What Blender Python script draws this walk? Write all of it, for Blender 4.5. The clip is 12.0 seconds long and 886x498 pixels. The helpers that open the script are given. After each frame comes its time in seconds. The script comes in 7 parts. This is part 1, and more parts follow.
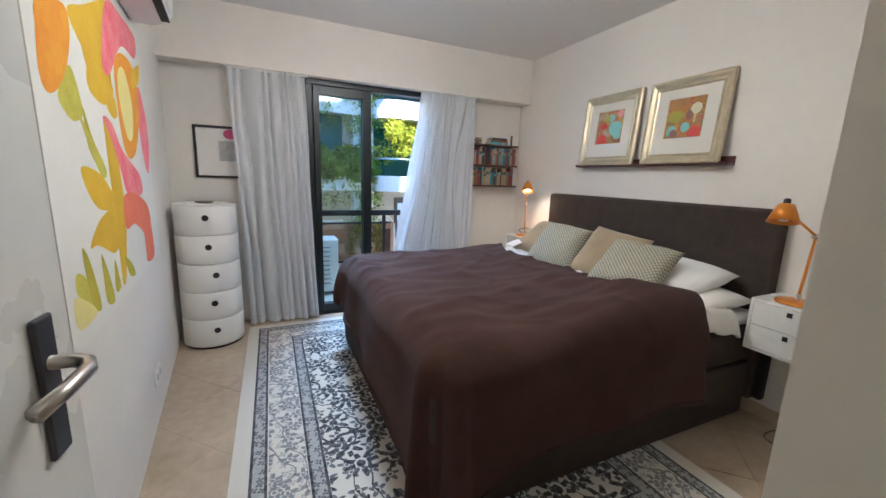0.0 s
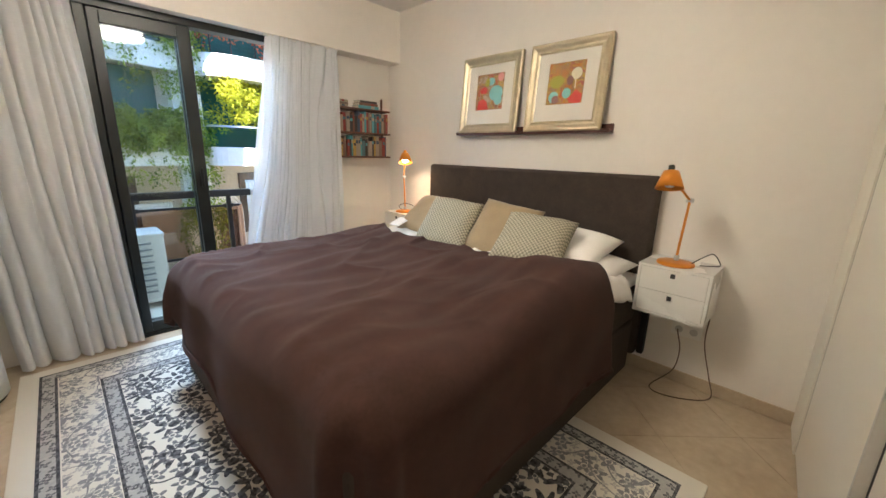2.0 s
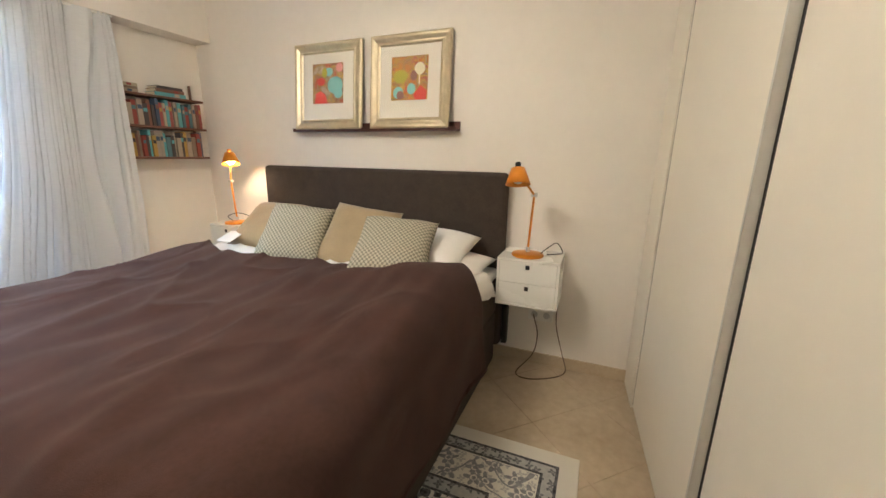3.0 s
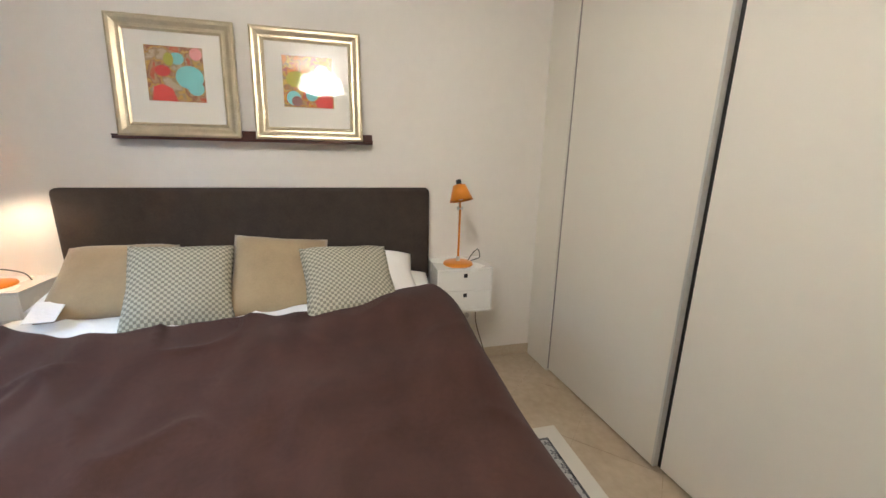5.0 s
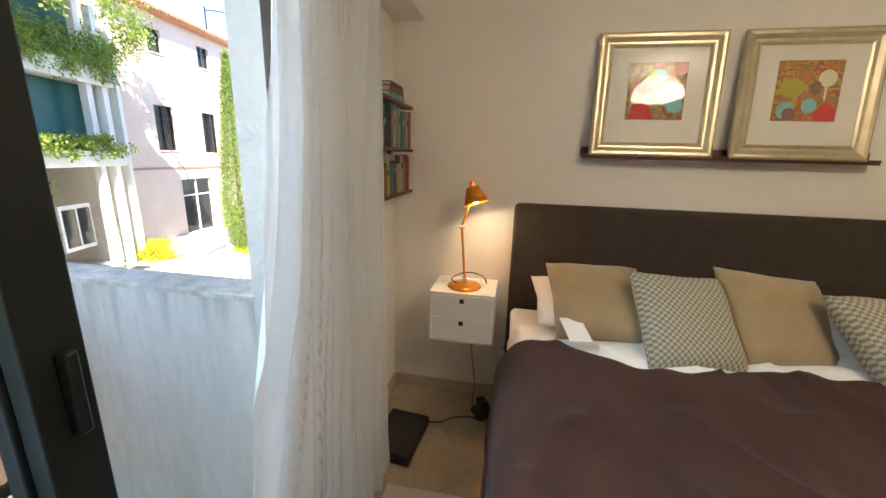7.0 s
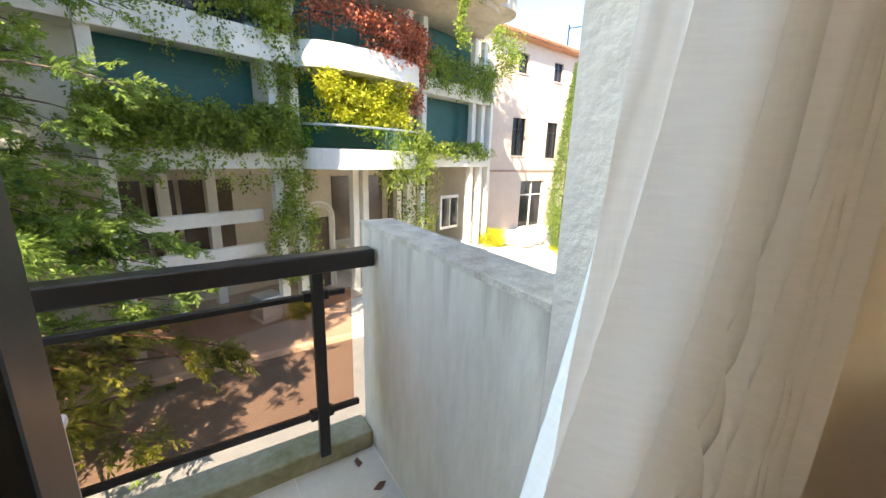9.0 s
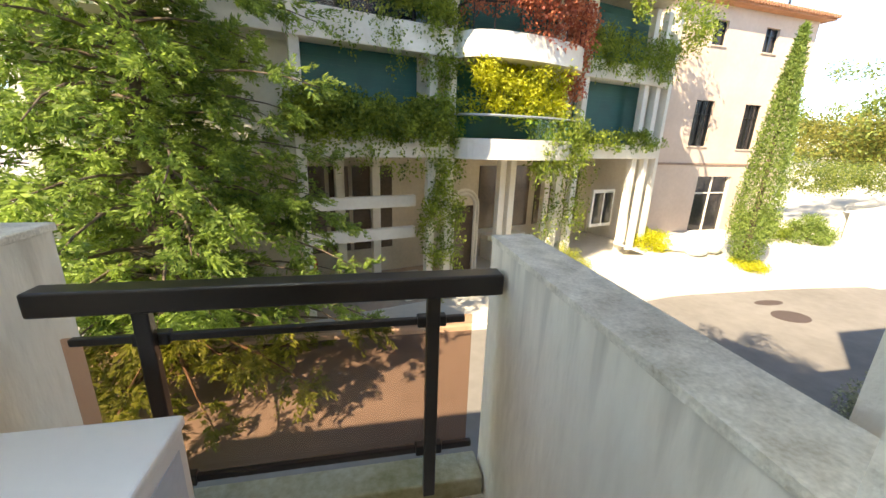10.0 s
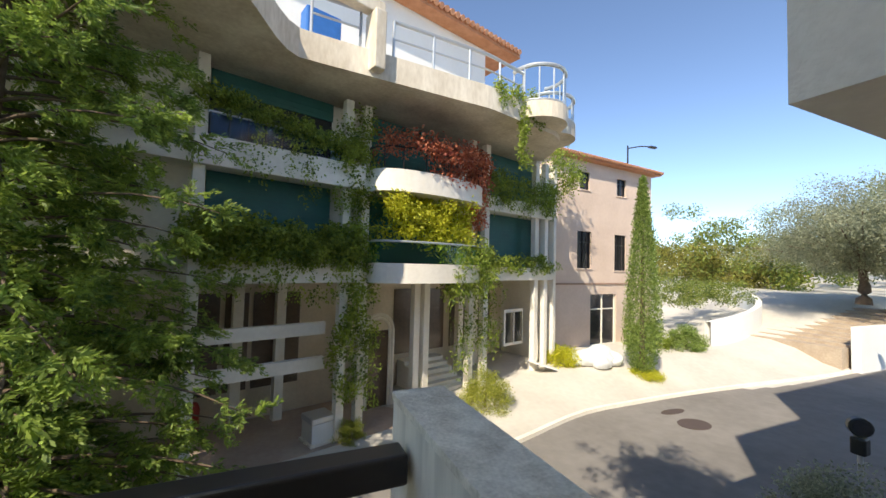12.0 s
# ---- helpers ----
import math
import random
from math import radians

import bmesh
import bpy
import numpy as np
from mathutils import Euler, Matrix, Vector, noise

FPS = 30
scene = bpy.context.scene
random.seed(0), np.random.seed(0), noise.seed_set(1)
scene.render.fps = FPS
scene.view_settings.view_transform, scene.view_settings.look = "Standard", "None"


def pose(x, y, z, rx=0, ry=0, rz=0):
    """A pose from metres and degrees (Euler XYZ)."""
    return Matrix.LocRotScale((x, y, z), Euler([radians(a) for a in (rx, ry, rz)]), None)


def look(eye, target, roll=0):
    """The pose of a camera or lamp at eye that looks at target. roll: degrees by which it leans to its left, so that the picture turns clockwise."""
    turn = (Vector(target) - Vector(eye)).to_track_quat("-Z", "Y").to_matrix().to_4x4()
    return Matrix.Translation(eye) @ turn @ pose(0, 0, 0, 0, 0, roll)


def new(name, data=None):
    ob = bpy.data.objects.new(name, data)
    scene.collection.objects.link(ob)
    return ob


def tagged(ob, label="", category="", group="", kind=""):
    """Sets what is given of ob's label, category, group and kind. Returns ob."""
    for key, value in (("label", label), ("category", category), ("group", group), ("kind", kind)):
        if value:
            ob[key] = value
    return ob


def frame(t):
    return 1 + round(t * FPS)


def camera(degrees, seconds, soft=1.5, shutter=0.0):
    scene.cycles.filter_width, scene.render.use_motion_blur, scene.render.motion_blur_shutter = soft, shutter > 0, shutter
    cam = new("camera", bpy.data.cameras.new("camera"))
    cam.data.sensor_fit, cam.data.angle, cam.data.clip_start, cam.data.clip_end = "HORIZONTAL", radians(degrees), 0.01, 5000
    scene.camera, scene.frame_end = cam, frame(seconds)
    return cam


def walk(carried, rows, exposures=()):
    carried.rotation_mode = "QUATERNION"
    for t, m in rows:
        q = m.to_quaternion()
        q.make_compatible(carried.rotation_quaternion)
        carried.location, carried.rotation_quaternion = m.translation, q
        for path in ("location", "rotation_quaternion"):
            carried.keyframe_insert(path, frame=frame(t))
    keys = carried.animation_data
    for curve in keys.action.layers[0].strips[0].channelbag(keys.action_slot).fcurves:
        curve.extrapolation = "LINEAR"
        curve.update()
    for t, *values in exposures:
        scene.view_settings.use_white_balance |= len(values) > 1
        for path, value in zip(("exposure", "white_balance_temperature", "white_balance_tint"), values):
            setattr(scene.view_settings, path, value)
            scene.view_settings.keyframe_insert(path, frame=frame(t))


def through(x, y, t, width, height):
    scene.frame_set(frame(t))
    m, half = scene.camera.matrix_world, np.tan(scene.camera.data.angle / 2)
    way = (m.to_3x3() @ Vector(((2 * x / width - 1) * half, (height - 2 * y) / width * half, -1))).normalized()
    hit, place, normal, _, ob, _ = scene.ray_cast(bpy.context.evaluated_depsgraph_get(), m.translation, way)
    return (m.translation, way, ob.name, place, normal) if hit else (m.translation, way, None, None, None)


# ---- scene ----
cam = camera(99.1, 12.0)
PATH = [
    (0, (0.178, 0.186, 1.308), (0.993, 1.975, 0.939), 1.9),
    (0.5, (0.191, 0.333, 1.296), (1.004, 2.107, 0.856), 2.0),
    (1, (0.189, 0.462, 1.318), (1.02, 2.211, 0.816), 2.0),
    (1.5, (0.254, 0.544, 1.289), (1.25, 2.207, 0.797), 1.6),
    (2, (0.284, 0.617, 1.291), (1.664, 1.979, 0.802), 1.5),
    (2.5, (0.358, 0.652, 1.287), (1.962, 1.744, 0.8), 1.2),
    (3, (0.443, 0.765, 1.287), (2.243, 1.495, 0.811), 1.0),
    (3.5, (0.479, 0.907, 1.29), (2.39, 1.264, 0.821), 0.7),
    (3.7, (0.475, 0.98, 1.291), (2.407, 1.2, 0.825), 0.6),
    (5.5, (0.413, 2.112, 1.417), (2.278, 1.57, 0.94), 1.3),
    (6, (0.475, 2.514, 1.432), (2.383, 2.16, 0.947), 1.7),
    (6.5, (0.551, 2.823, 1.442), (2.49, 2.867, 0.952), 1.5),
    (7, (0.635, 3.149, 1.43), (2.545, 3.495, 0.952), 1.6),
    (8.8, (1.1, 3.508, 1.234), (2.295, 5.044, 0.775), 1.7),
    (9, (1.122, 3.525, 1.231), (2.2, 5.139, 0.748), 1.8),
    (9.5, (1.184, 3.645, 1.227), (1.921, 5.42, 0.673), 1.8),
    (10, (1.26, 3.784, 1.27), (1.655, 5.663, 0.71), 1.9),
    (10.5, (1.307, 3.899, 1.298), (1.556, 5.838, 0.876), 1.7),
    (11, (1.344, 3.975, 1.302), (1.61, 5.954, 1.198), 1.9),
    (11.5, (1.367, 4.007, 1.289), (1.878, 5.94, 1.35), 1.8),
    (12, (1.38, 3.998, 1.293), (2.19, 5.825, 1.379), 1.5),
]
walk(cam, [(t, look(eye, aim, roll)) for t, eye, aim, roll in PATH], [(0, 3.05, 5050, 11), (1.0, 3.1, 5400, 11), (1.5, 3.2, 5600, 11), (2.5, 3.3, 6200, 11), (3.5, 3.4, 5700, 11), (5.5, 3.2, 5300, 11), (6.0, 3.2, 5100, 10), (6.5, 2.95, 5500, 9), (7.2, 2.65, 6900, 10), (9.0, 2.4, 7500, 10), (9.5, 2.2, 8600, 10), (10.0, 2.1, 8600, 10), (10.5, 1.85, 8300, 10), (11.0, 1.55, 7900, 9), (11.5, 1.36, 7400, 9), (12.0, 1.1, 7300, 9)])

# ---- light ----
SUN_DIR = Vector((0.74, 0.58, -0.86)).normalized()
world = bpy.data.worlds.new("sky")
scene.world = world
world.use_nodes = True
sky = world.node_tree.nodes.new("ShaderNodeTexSky")
sky.sky_type, sky.sun_disc = "NISHITA", False
sky.sun_elevation = math.asin(-SUN_DIR.z)
sky.sun_rotation = math.atan2(-SUN_DIR.x, -SUN_DIR.y)
sky.air_density, sky.dust_density, sky.ozone_density = 0.62, 0.0, 3.4
world.node_tree.links.new(sky.outputs[0], world.node_tree.nodes["Background"].inputs[0])
world.node_tree.nodes["Background"].inputs[1].default_value = 0.15

sun = new("sun", bpy.data.lights.new("sun", "SUN"))
sun.data.energy, sun.data.angle, sun.data.color = 3.1, radians(0.5), (1.0, 0.94, 0.84)
sun.rotation_euler = SUN_DIR.to_track_quat("-Z", "Y").to_euler()


def area_lamp(name, at, aim, sx, sy, watts, color):
    lamp = new(name, bpy.data.lights.new(name, "AREA"))
    lamp.data.shape, lamp.data.size, lamp.data.size_y = "RECTANGLE", sx, sy
    lamp.data.energy, lamp.data.color = watts, color
    lamp.data.spread = radians(100)
    lamp.matrix_world = look(at, aim)
    return lamp


# added area lamp outside above the balcony opening, in place of sky light
area_lamp("sky_fill_lamp", (0.72, 4.40, 2.52), (0.70, 2.0, 0.4), 0.6, 0.5, 7.5, (0.60, 0.80, 1.0))

# ---- building helpers ----
def part(name, bm, mat, parent=None, label="", smooth=False):
    me = bpy.data.meshes.new(name)
    bm.to_mesh(me)
    bm.free()
    if smooth:
        for p in me.polygons:
            p.use_smooth = True
    me.materials.append(mat)
    ob = new(name, me)
    if parent is not None:
        ob.parent = parent
    if label:
        ob["label"] = label
    return ob


def mesh_part(name, verts, faces, mat, parent=None, label="", smooth=False):
    me = bpy.data.meshes.new(name)
    me.from_pydata([tuple(v) for v in verts], [], [tuple(f) for f in faces])
    me.update()
    if smooth:
        for p in me.polygons:
            p.use_smooth = True
    me.materials.append(mat)
    ob = new(name, me)
    if parent is not None:
        ob.parent = parent
    if label:
        ob["label"] = label
    return ob


def thing(name, label, category, m=None, group="", kind=""):
    ob = new(name)
    ob.empty_display_size = 0.1
    if m is not None:
        ob.matrix_world = m
    return tagged(ob, label, category, group, kind)


def add_box(bm, x0, x1, y0, y1, z0, z1, bevel=0.0, seg=2, m=None):
    r = bmesh.ops.create_cube(bm, size=1.0)
    vs = r["verts"]
    for v in vs:
        v.co = Vector((x0 + (v.co.x + 0.5) * (x1 - x0), y0 + (v.co.y + 0.5) * (y1 - y0), z0 + (v.co.z + 0.5) * (z1 - z0)))
    if bevel > 0:
        es = list({e for v in vs for e in v.link_edges})
        r2 = bmesh.ops.bevel(bm, geom=es, offset=bevel, segments=seg, profile=0.5, affect="EDGES")
        vs = list({v for f in r2["faces"] for v in f.verts} | {v for v in vs if v.is_valid})
    if m is not None:
        for v in vs:
            if v.is_valid:
                v.co = m @ v.co
    return bm


def box(x0, x1, y0, y1, z0, z1, bevel=0.0, seg=2, m=None):
    return add_box(bmesh.new(), x0, x1, y0, y1, z0, z1, bevel, seg, m)


def add_tube(bm, pts, radius, n=10, cap=True):
    """A round bar swept along points."""
    pts = [Vector(p) for p in pts]
    rings = []
    for i, p in enumerate(pts):
        d = (pts[min(i + 1, len(pts) - 1)] - pts[max(i - 1, 0)]).normalized()
        a = d.orthogonal().normalized() if abs(d.z) > 0.99 else d.cross(Vector((0, 0, 1))).normalized()
        b = d.cross(a).normalized()
        r = radius[i] if isinstance(radius, (list, tuple)) else radius
        rings.append([bm.verts.new(p + a * (r * math.cos(2 * math.pi * k / n)) + b * (r * math.sin(2 * math.pi * k / n))) for k in range(n)])
    for q, s in zip(rings, rings[1:]):
        for k in range(n):
            bm.faces.new((q[k], q[(k + 1) % n], s[(k + 1) % n], s[k]))
    if cap:
        bm.faces.new(rings[0])
        bm.faces.new(rings[-1])
    return bm


def tube(pts, radius, n=10, cap=True):
    return add_tube(bmesh.new(), pts, radius, n, cap)


def lathe(profile, n=40, closed=True):
    """A turned shape from (radius, z) pairs."""
    bm = bmesh.new()
    rings = []
    for r, z in profile:
        rings.append([bm.verts.new((r * math.cos(2 * math.pi * k / n), r * math.sin(2 * math.pi * k / n), z)) for k in range(n)])
    for q, s in zip(rings, rings[1:]):
        for k in range(n):
            bm.faces.new((q[k], q[(k + 1) % n], s[(k + 1) % n], s[k]))
    if closed:
        bm.faces.new(list(reversed(rings[0])))
        bm.faces.new(rings[-1])
    return bm


def prism(poly, z0, z1):
    """An upright block over a ground polygon."""
    bm = bmesh.new()
    lo = [bm.verts.new((x, y, z0)) for x, y in poly]
    hi = [bm.verts.new((x, y, z1)) for x, y in poly]
    n = len(poly)
    for k in range(n):
        bm.faces.new((lo[k], lo[(k + 1) % n], hi[(k + 1) % n], hi[k]))
    bm.faces.new(list(reversed(lo)))
    bm.faces.new(hi)
    bmesh.ops.recalc_face_normals(bm, faces=bm.faces)
    return bm


def cylinder(r, z0, z1, n=24, bevel=0.0, m=None):
    if bevel > 0:
        pr = [(r - bevel, z0), (r, z0 + bevel), (r, z1 - bevel), (r - bevel, z1)]
    else:
        pr = [(r, z0), (r, z1)]
    bm = lathe(pr, n)
    if m is not None:
        bm.transform(m)
    return bm


def leaf_mesh(name, centers, spread, per, size, mat, parent=None, label="", seed=1, squash=1.0, droop=0.0, aspect=2.2):
    """Many small leaves round a set of clump centres, one joined mesh."""
    rng = np.random.default_rng(seed)
    c = np.asarray(centers, float)
    sp = np.asarray(spread, float) if np.ndim(spread) else np.full(len(c), float(spread))
    n = len(c) * per
    base = np.repeat(c, per, axis=0)
    off = rng.normal(size=(n, 3))
    off /= np.maximum(np.linalg.norm(off, axis=1, keepdims=True), 1e-6)
    off *= (rng.random((n, 1)) ** 0.45) * np.repeat(sp, per)[:, None]
    off[:, 2] *= squash
    p = base + off
    d = rng.normal(size=(n, 3)) + off * (0.8 / max(float(sp.mean()), 1e-3))
    d[:, 2] -= droop
    d /= np.linalg.norm(d, axis=1, keepdims=True)
    w = np.cross(d, rng.normal(size=(n, 3)))
    w /= np.maximum(np.linalg.norm(w, axis=1, keepdims=True), 1e-6)
    L = size * (0.6 + 0.8 * rng.random((n, 1)))
    W = L / aspect
    v = np.empty((n, 4, 3))
    v[:, 0] = p
    v[:, 1] = p + d * L * 0.45 + w * W * 0.5
    v[:, 2] = p + d * L
    v[:, 3] = p + d * L * 0.45 - w * W * 0.5
    f = np.arange(n * 4).reshape(n, 4)
    me = bpy.data.meshes.new(name)
    me.vertices.add(n * 4)
    me.vertices.foreach_set("co", v.reshape(-1))
    me.loops.add(n * 4)
    me.loops.foreach_set("vertex_index", f.reshape(-1))
    me.polygons.add(n)
    me.polygons.foreach_set("loop_start", np.arange(0, n * 4, 4))
    me.update(calc_edges=True)
    me.materials.append(mat)
    ob = new(name, me)
    if parent is not None:
        ob.parent = parent
    if label:
        ob["label"] = label
    return ob


# ---- materials ----
def material(name, color, rough=0.6, metal=0.0, var=0.12, scale=6.0, bump=0.0, bump_scale=60.0, color2=None, spec=0.5, stretch=(1, 1, 1), sheen=0.0):
    """A surface with broad and fine variation of tone and a fine relief."""
    mat = bpy.data.materials.new(name)
    mat.use_nodes = True
    nt = mat.node_tree
    N, Lk = nt.nodes, nt.links
    bs = N["Principled BSDF"]
    tc = N.new("ShaderNodeTexCoord")
    mp = N.new("ShaderNodeMapping")
    mp.inputs["Scale"].default_value = stretch
    Lk.new(tc.outputs["Object"], mp.inputs["Vector"])
    a = N.new("ShaderNodeTexNoise")
    a.inputs["Scale"].default_value, a.inputs["Detail"].default_value = scale, 5
    b = N.new("ShaderNodeTexNoise")
    b.inputs["Scale"].default_value, b.inputs["Detail"].default_value = scale * 9, 3
    Lk.new(mp.outputs[0], a.inputs["Vector"])
    Lk.new(mp.outputs[0], b.inputs["Vector"])
    mixf = N.new("ShaderNodeMath")
    mixf.operation = "MULTIPLY_ADD"
    mixf.inputs[1].default_value = 0.65
    Lk.new(a.outputs[0], mixf.inputs[0])
    sc = N.new("ShaderNodeMath")
    sc.operation = "MULTIPLY"
    sc.inputs[1].default_value = 0.35
    Lk.new(b.outputs[0], sc.inputs[0])
    Lk.new(sc.outputs[0], mixf.inputs[2])
    ramp = N.new("ShaderNodeValToRGB")
    ramp.color_ramp.elements[0].position, ramp.color_ramp.elements[1].position = 0.3, 0.7
    c2 = color2 or tuple(min(1.0, c * (1 + var)) for c in color)
    c1 = color if color2 else tuple(c * (1 - var) for c in color)
    ramp.color_ramp.elements[0].color = (*c1, 1)
    ramp.color_ramp.elements[1].color = (*c2, 1)
    Lk.new(mixf.outputs[0], ramp.inputs[0])
    Lk.new(ramp.outputs[0], bs.inputs["Base Color"])
    rr = N.new("ShaderNodeMapRange")
    rr.inputs["To Min"].default_value, rr.inputs["To Max"].default_value = max(0.02, rough - 0.08), min(1, rough + 0.08)
    Lk.new(a.outputs[0], rr.inputs["Value"])
    Lk.new(rr.outputs[0], bs.inputs["Roughness"])
    bs.inputs["Metallic"].default_value = metal
    bs.inputs["Specular IOR Level"].default_value = spec
    if sheen:
        bs.inputs["Sheen Weight"].default_value = sheen
    if bump > 0:
        g = N.new("ShaderNodeTexNoise")
        g.inputs["Scale"].default_value, g.inputs["Detail"].default_value = bump_scale, 4
        Lk.new(mp.outputs[0], g.inputs["Vector"])
        bp = N.new("ShaderNodeBump")
        bp.inputs["Strength"].default_value, bp.inputs["Distance"].default_value = bump, 0.01
        Lk.new(g.outputs[0], bp.inputs["Height"])
        Lk.new(bp.outputs[0], bs.inputs["Normal"])
    return mat


def leaf_material(name, dark, light, through=0.35, clump=0.0):
    mat = bpy.data.materials.new(name)
    mat.use_nodes = True
    nt = mat.node_tree
    N, Lk = nt.nodes, nt.links
    bs = N["Principled BSDF"]
    geo = N.new("ShaderNodeNewGeometry")
    ramp = N.new("ShaderNodeValToRGB")
    ramp.color_ramp.elements[0].color, ramp.color_ramp.elements[1].color = (*dark, 1), (*light, 1)
    if clump:
        # leaf tone also varies with noise in broad patches
        nz = N.new("ShaderNodeTexNoise")
        nz.inputs["Scale"].default_value, nz.inputs["Detail"].default_value = clump, 3
        tc = N.new("ShaderNodeTexCoord")
        Lk.new(tc.outputs["Object"], nz.inputs["Vector"])
        mr = N.new("ShaderNodeMapRange")
        mr.inputs["From Min"].default_value, mr.inputs["From Max"].default_value = 0.34, 0.68
        Lk.new(nz.outputs[0], mr.inputs["Value"])
        mx = N.new("ShaderNodeMix")
        mx.inputs["Factor"].default_value = 0.5
        Lk.new(geo.outputs["Random Per Island"], mx.inputs[2])
        Lk.new(mr.outputs[0], mx.inputs[3])
        Lk.new(mx.outputs[0], ramp.inputs[0])
    else:
        Lk.new(geo.outputs["Random Per Island"], ramp.inputs[0])
    Lk.new(ramp.outputs[0], bs.inputs["Base Color"])
    bs.inputs["Roughness"].default_value = 0.55
    tr = N.new("ShaderNodeBsdfTranslucent")
    Lk.new(ramp.outputs[0], tr.inputs[0])
    mix = N.new("ShaderNodeMixShader")
    mix.inputs[0].default_value = through
    Lk.new(bs.outputs[0], mix.inputs[1])
    Lk.new(tr.outputs[0], mix.inputs[2])
    Lk.new(mix.outputs[0], N["Material Output"].inputs[0])
    return mat


def glass_material(name, tint=(1, 1, 1), clear=0.92):
    mat = bpy.data.materials.new(name)
    mat.use_nodes = True
    nt = mat.node_tree
    N, Lk = nt.nodes, nt.links
    tr = N.new("ShaderNodeBsdfTransparent")
    tr.inputs[0].default_value = (*tint, 1)
    gl = N.new("ShaderNodeBsdfGlossy")
    gl.inputs["Roughness"].default_value = 0.02
    lw = N.new("ShaderNodeLayerWeight")
    pw = N.new("ShaderNodeMath")
    pw.operation, pw.inputs[1].default_value = "POWER", 4.5
    Lk.new(lw.outputs["Facing"], pw.inputs[0])
    fr = N.new("ShaderNodeMath")
    fr.operation, fr.inputs[1].default_value, fr.inputs[2].default_value = "MULTIPLY_ADD", 0.55, 0.025
    Lk.new(pw.outputs[0], fr.inputs[0])
    mix = N.new("ShaderNodeMixShader")
    Lk.new(fr.outputs[0], mix.inputs[0])
    Lk.new(tr.outputs[0], mix.inputs[1])
    Lk.new(gl.outputs[0], mix.inputs[2])
    Lk.new(mix.outputs[0], N["Material Output"].inputs[0])
    return mat


M_WALL = material("wall_paint", (0.80, 0.76, 0.70), 0.75, var=0.03, scale=2.0, bump=0.08, bump_scale=140)
M_CEIL = material("ceiling_paint", (0.82, 0.80, 0.77), 0.8, var=0.02, scale=1.5, bump=0.06, bump_scale=120)
M_WARD = material("wardrobe_laminate", (0.80, 0.76, 0.67), 0.42, var=0.015, scale=1.2, bump=0.02, bump_scale=40)
M_TILE = material("floor_tile", (0.37, 0.285, 0.185), 0.32, scale=2.2, color2=(0.58, 0.48, 0.35), bump=0.04, bump_scale=25)
M_GROUT = material("grout", (0.40, 0.32, 0.22), 0.9, var=0.1)
M_SKIRT = material("skirting_tile", (0.44, 0.34, 0.23), 0.35, scale=5.0, color2=(0.56, 0.46, 0.33))
M_FRAME = material("dark_aluminium", (0.018, 0.022, 0.022), 0.35, var=0.25, scale=8, metal=0.2)
M_ALU = material("aluminium_profile", (0.62, 0.61, 0.58), 0.45, metal=0.45, var=0.05)
M_BLACK = material("black_gap", (0.012, 0.011, 0.010), 0.6, var=0.2)
M_BEDFAB = material("bed_upholstery", (0.056, 0.042, 0.034), 0.88, var=0.22, scale=14, bump=0.3, bump_scale=500, spec=0.25)
M_BLANKET = material("brown_blanket", (0.054, 0.025, 0.019), 0.92, var=0.25, scale=9, bump=0.3, bump_scale=420, spec=0.2, sheen=0.05)
M_SHEET = material("white_bedding", (0.83, 0.81, 0.78), 0.85, var=0.03, scale=8, bump=0.2, bump_scale=60)
M_WHITE = material("white_lacquer", (0.82, 0.81, 0.77), 0.28, var=0.015, scale=2)
M_PLASTIC = material("white_plastic", (0.80, 0.79, 0.76), 0.35, var=0.02, scale=4)
M_STAINED = material("rain_stained_render", (0.64, 0.56, 0.44), 0.92, scale=1.6, color2=(0.84, 0.77, 0.64), bump=0.4, bump_scale=22, stretch=(2.2, 2.2, 0.6))


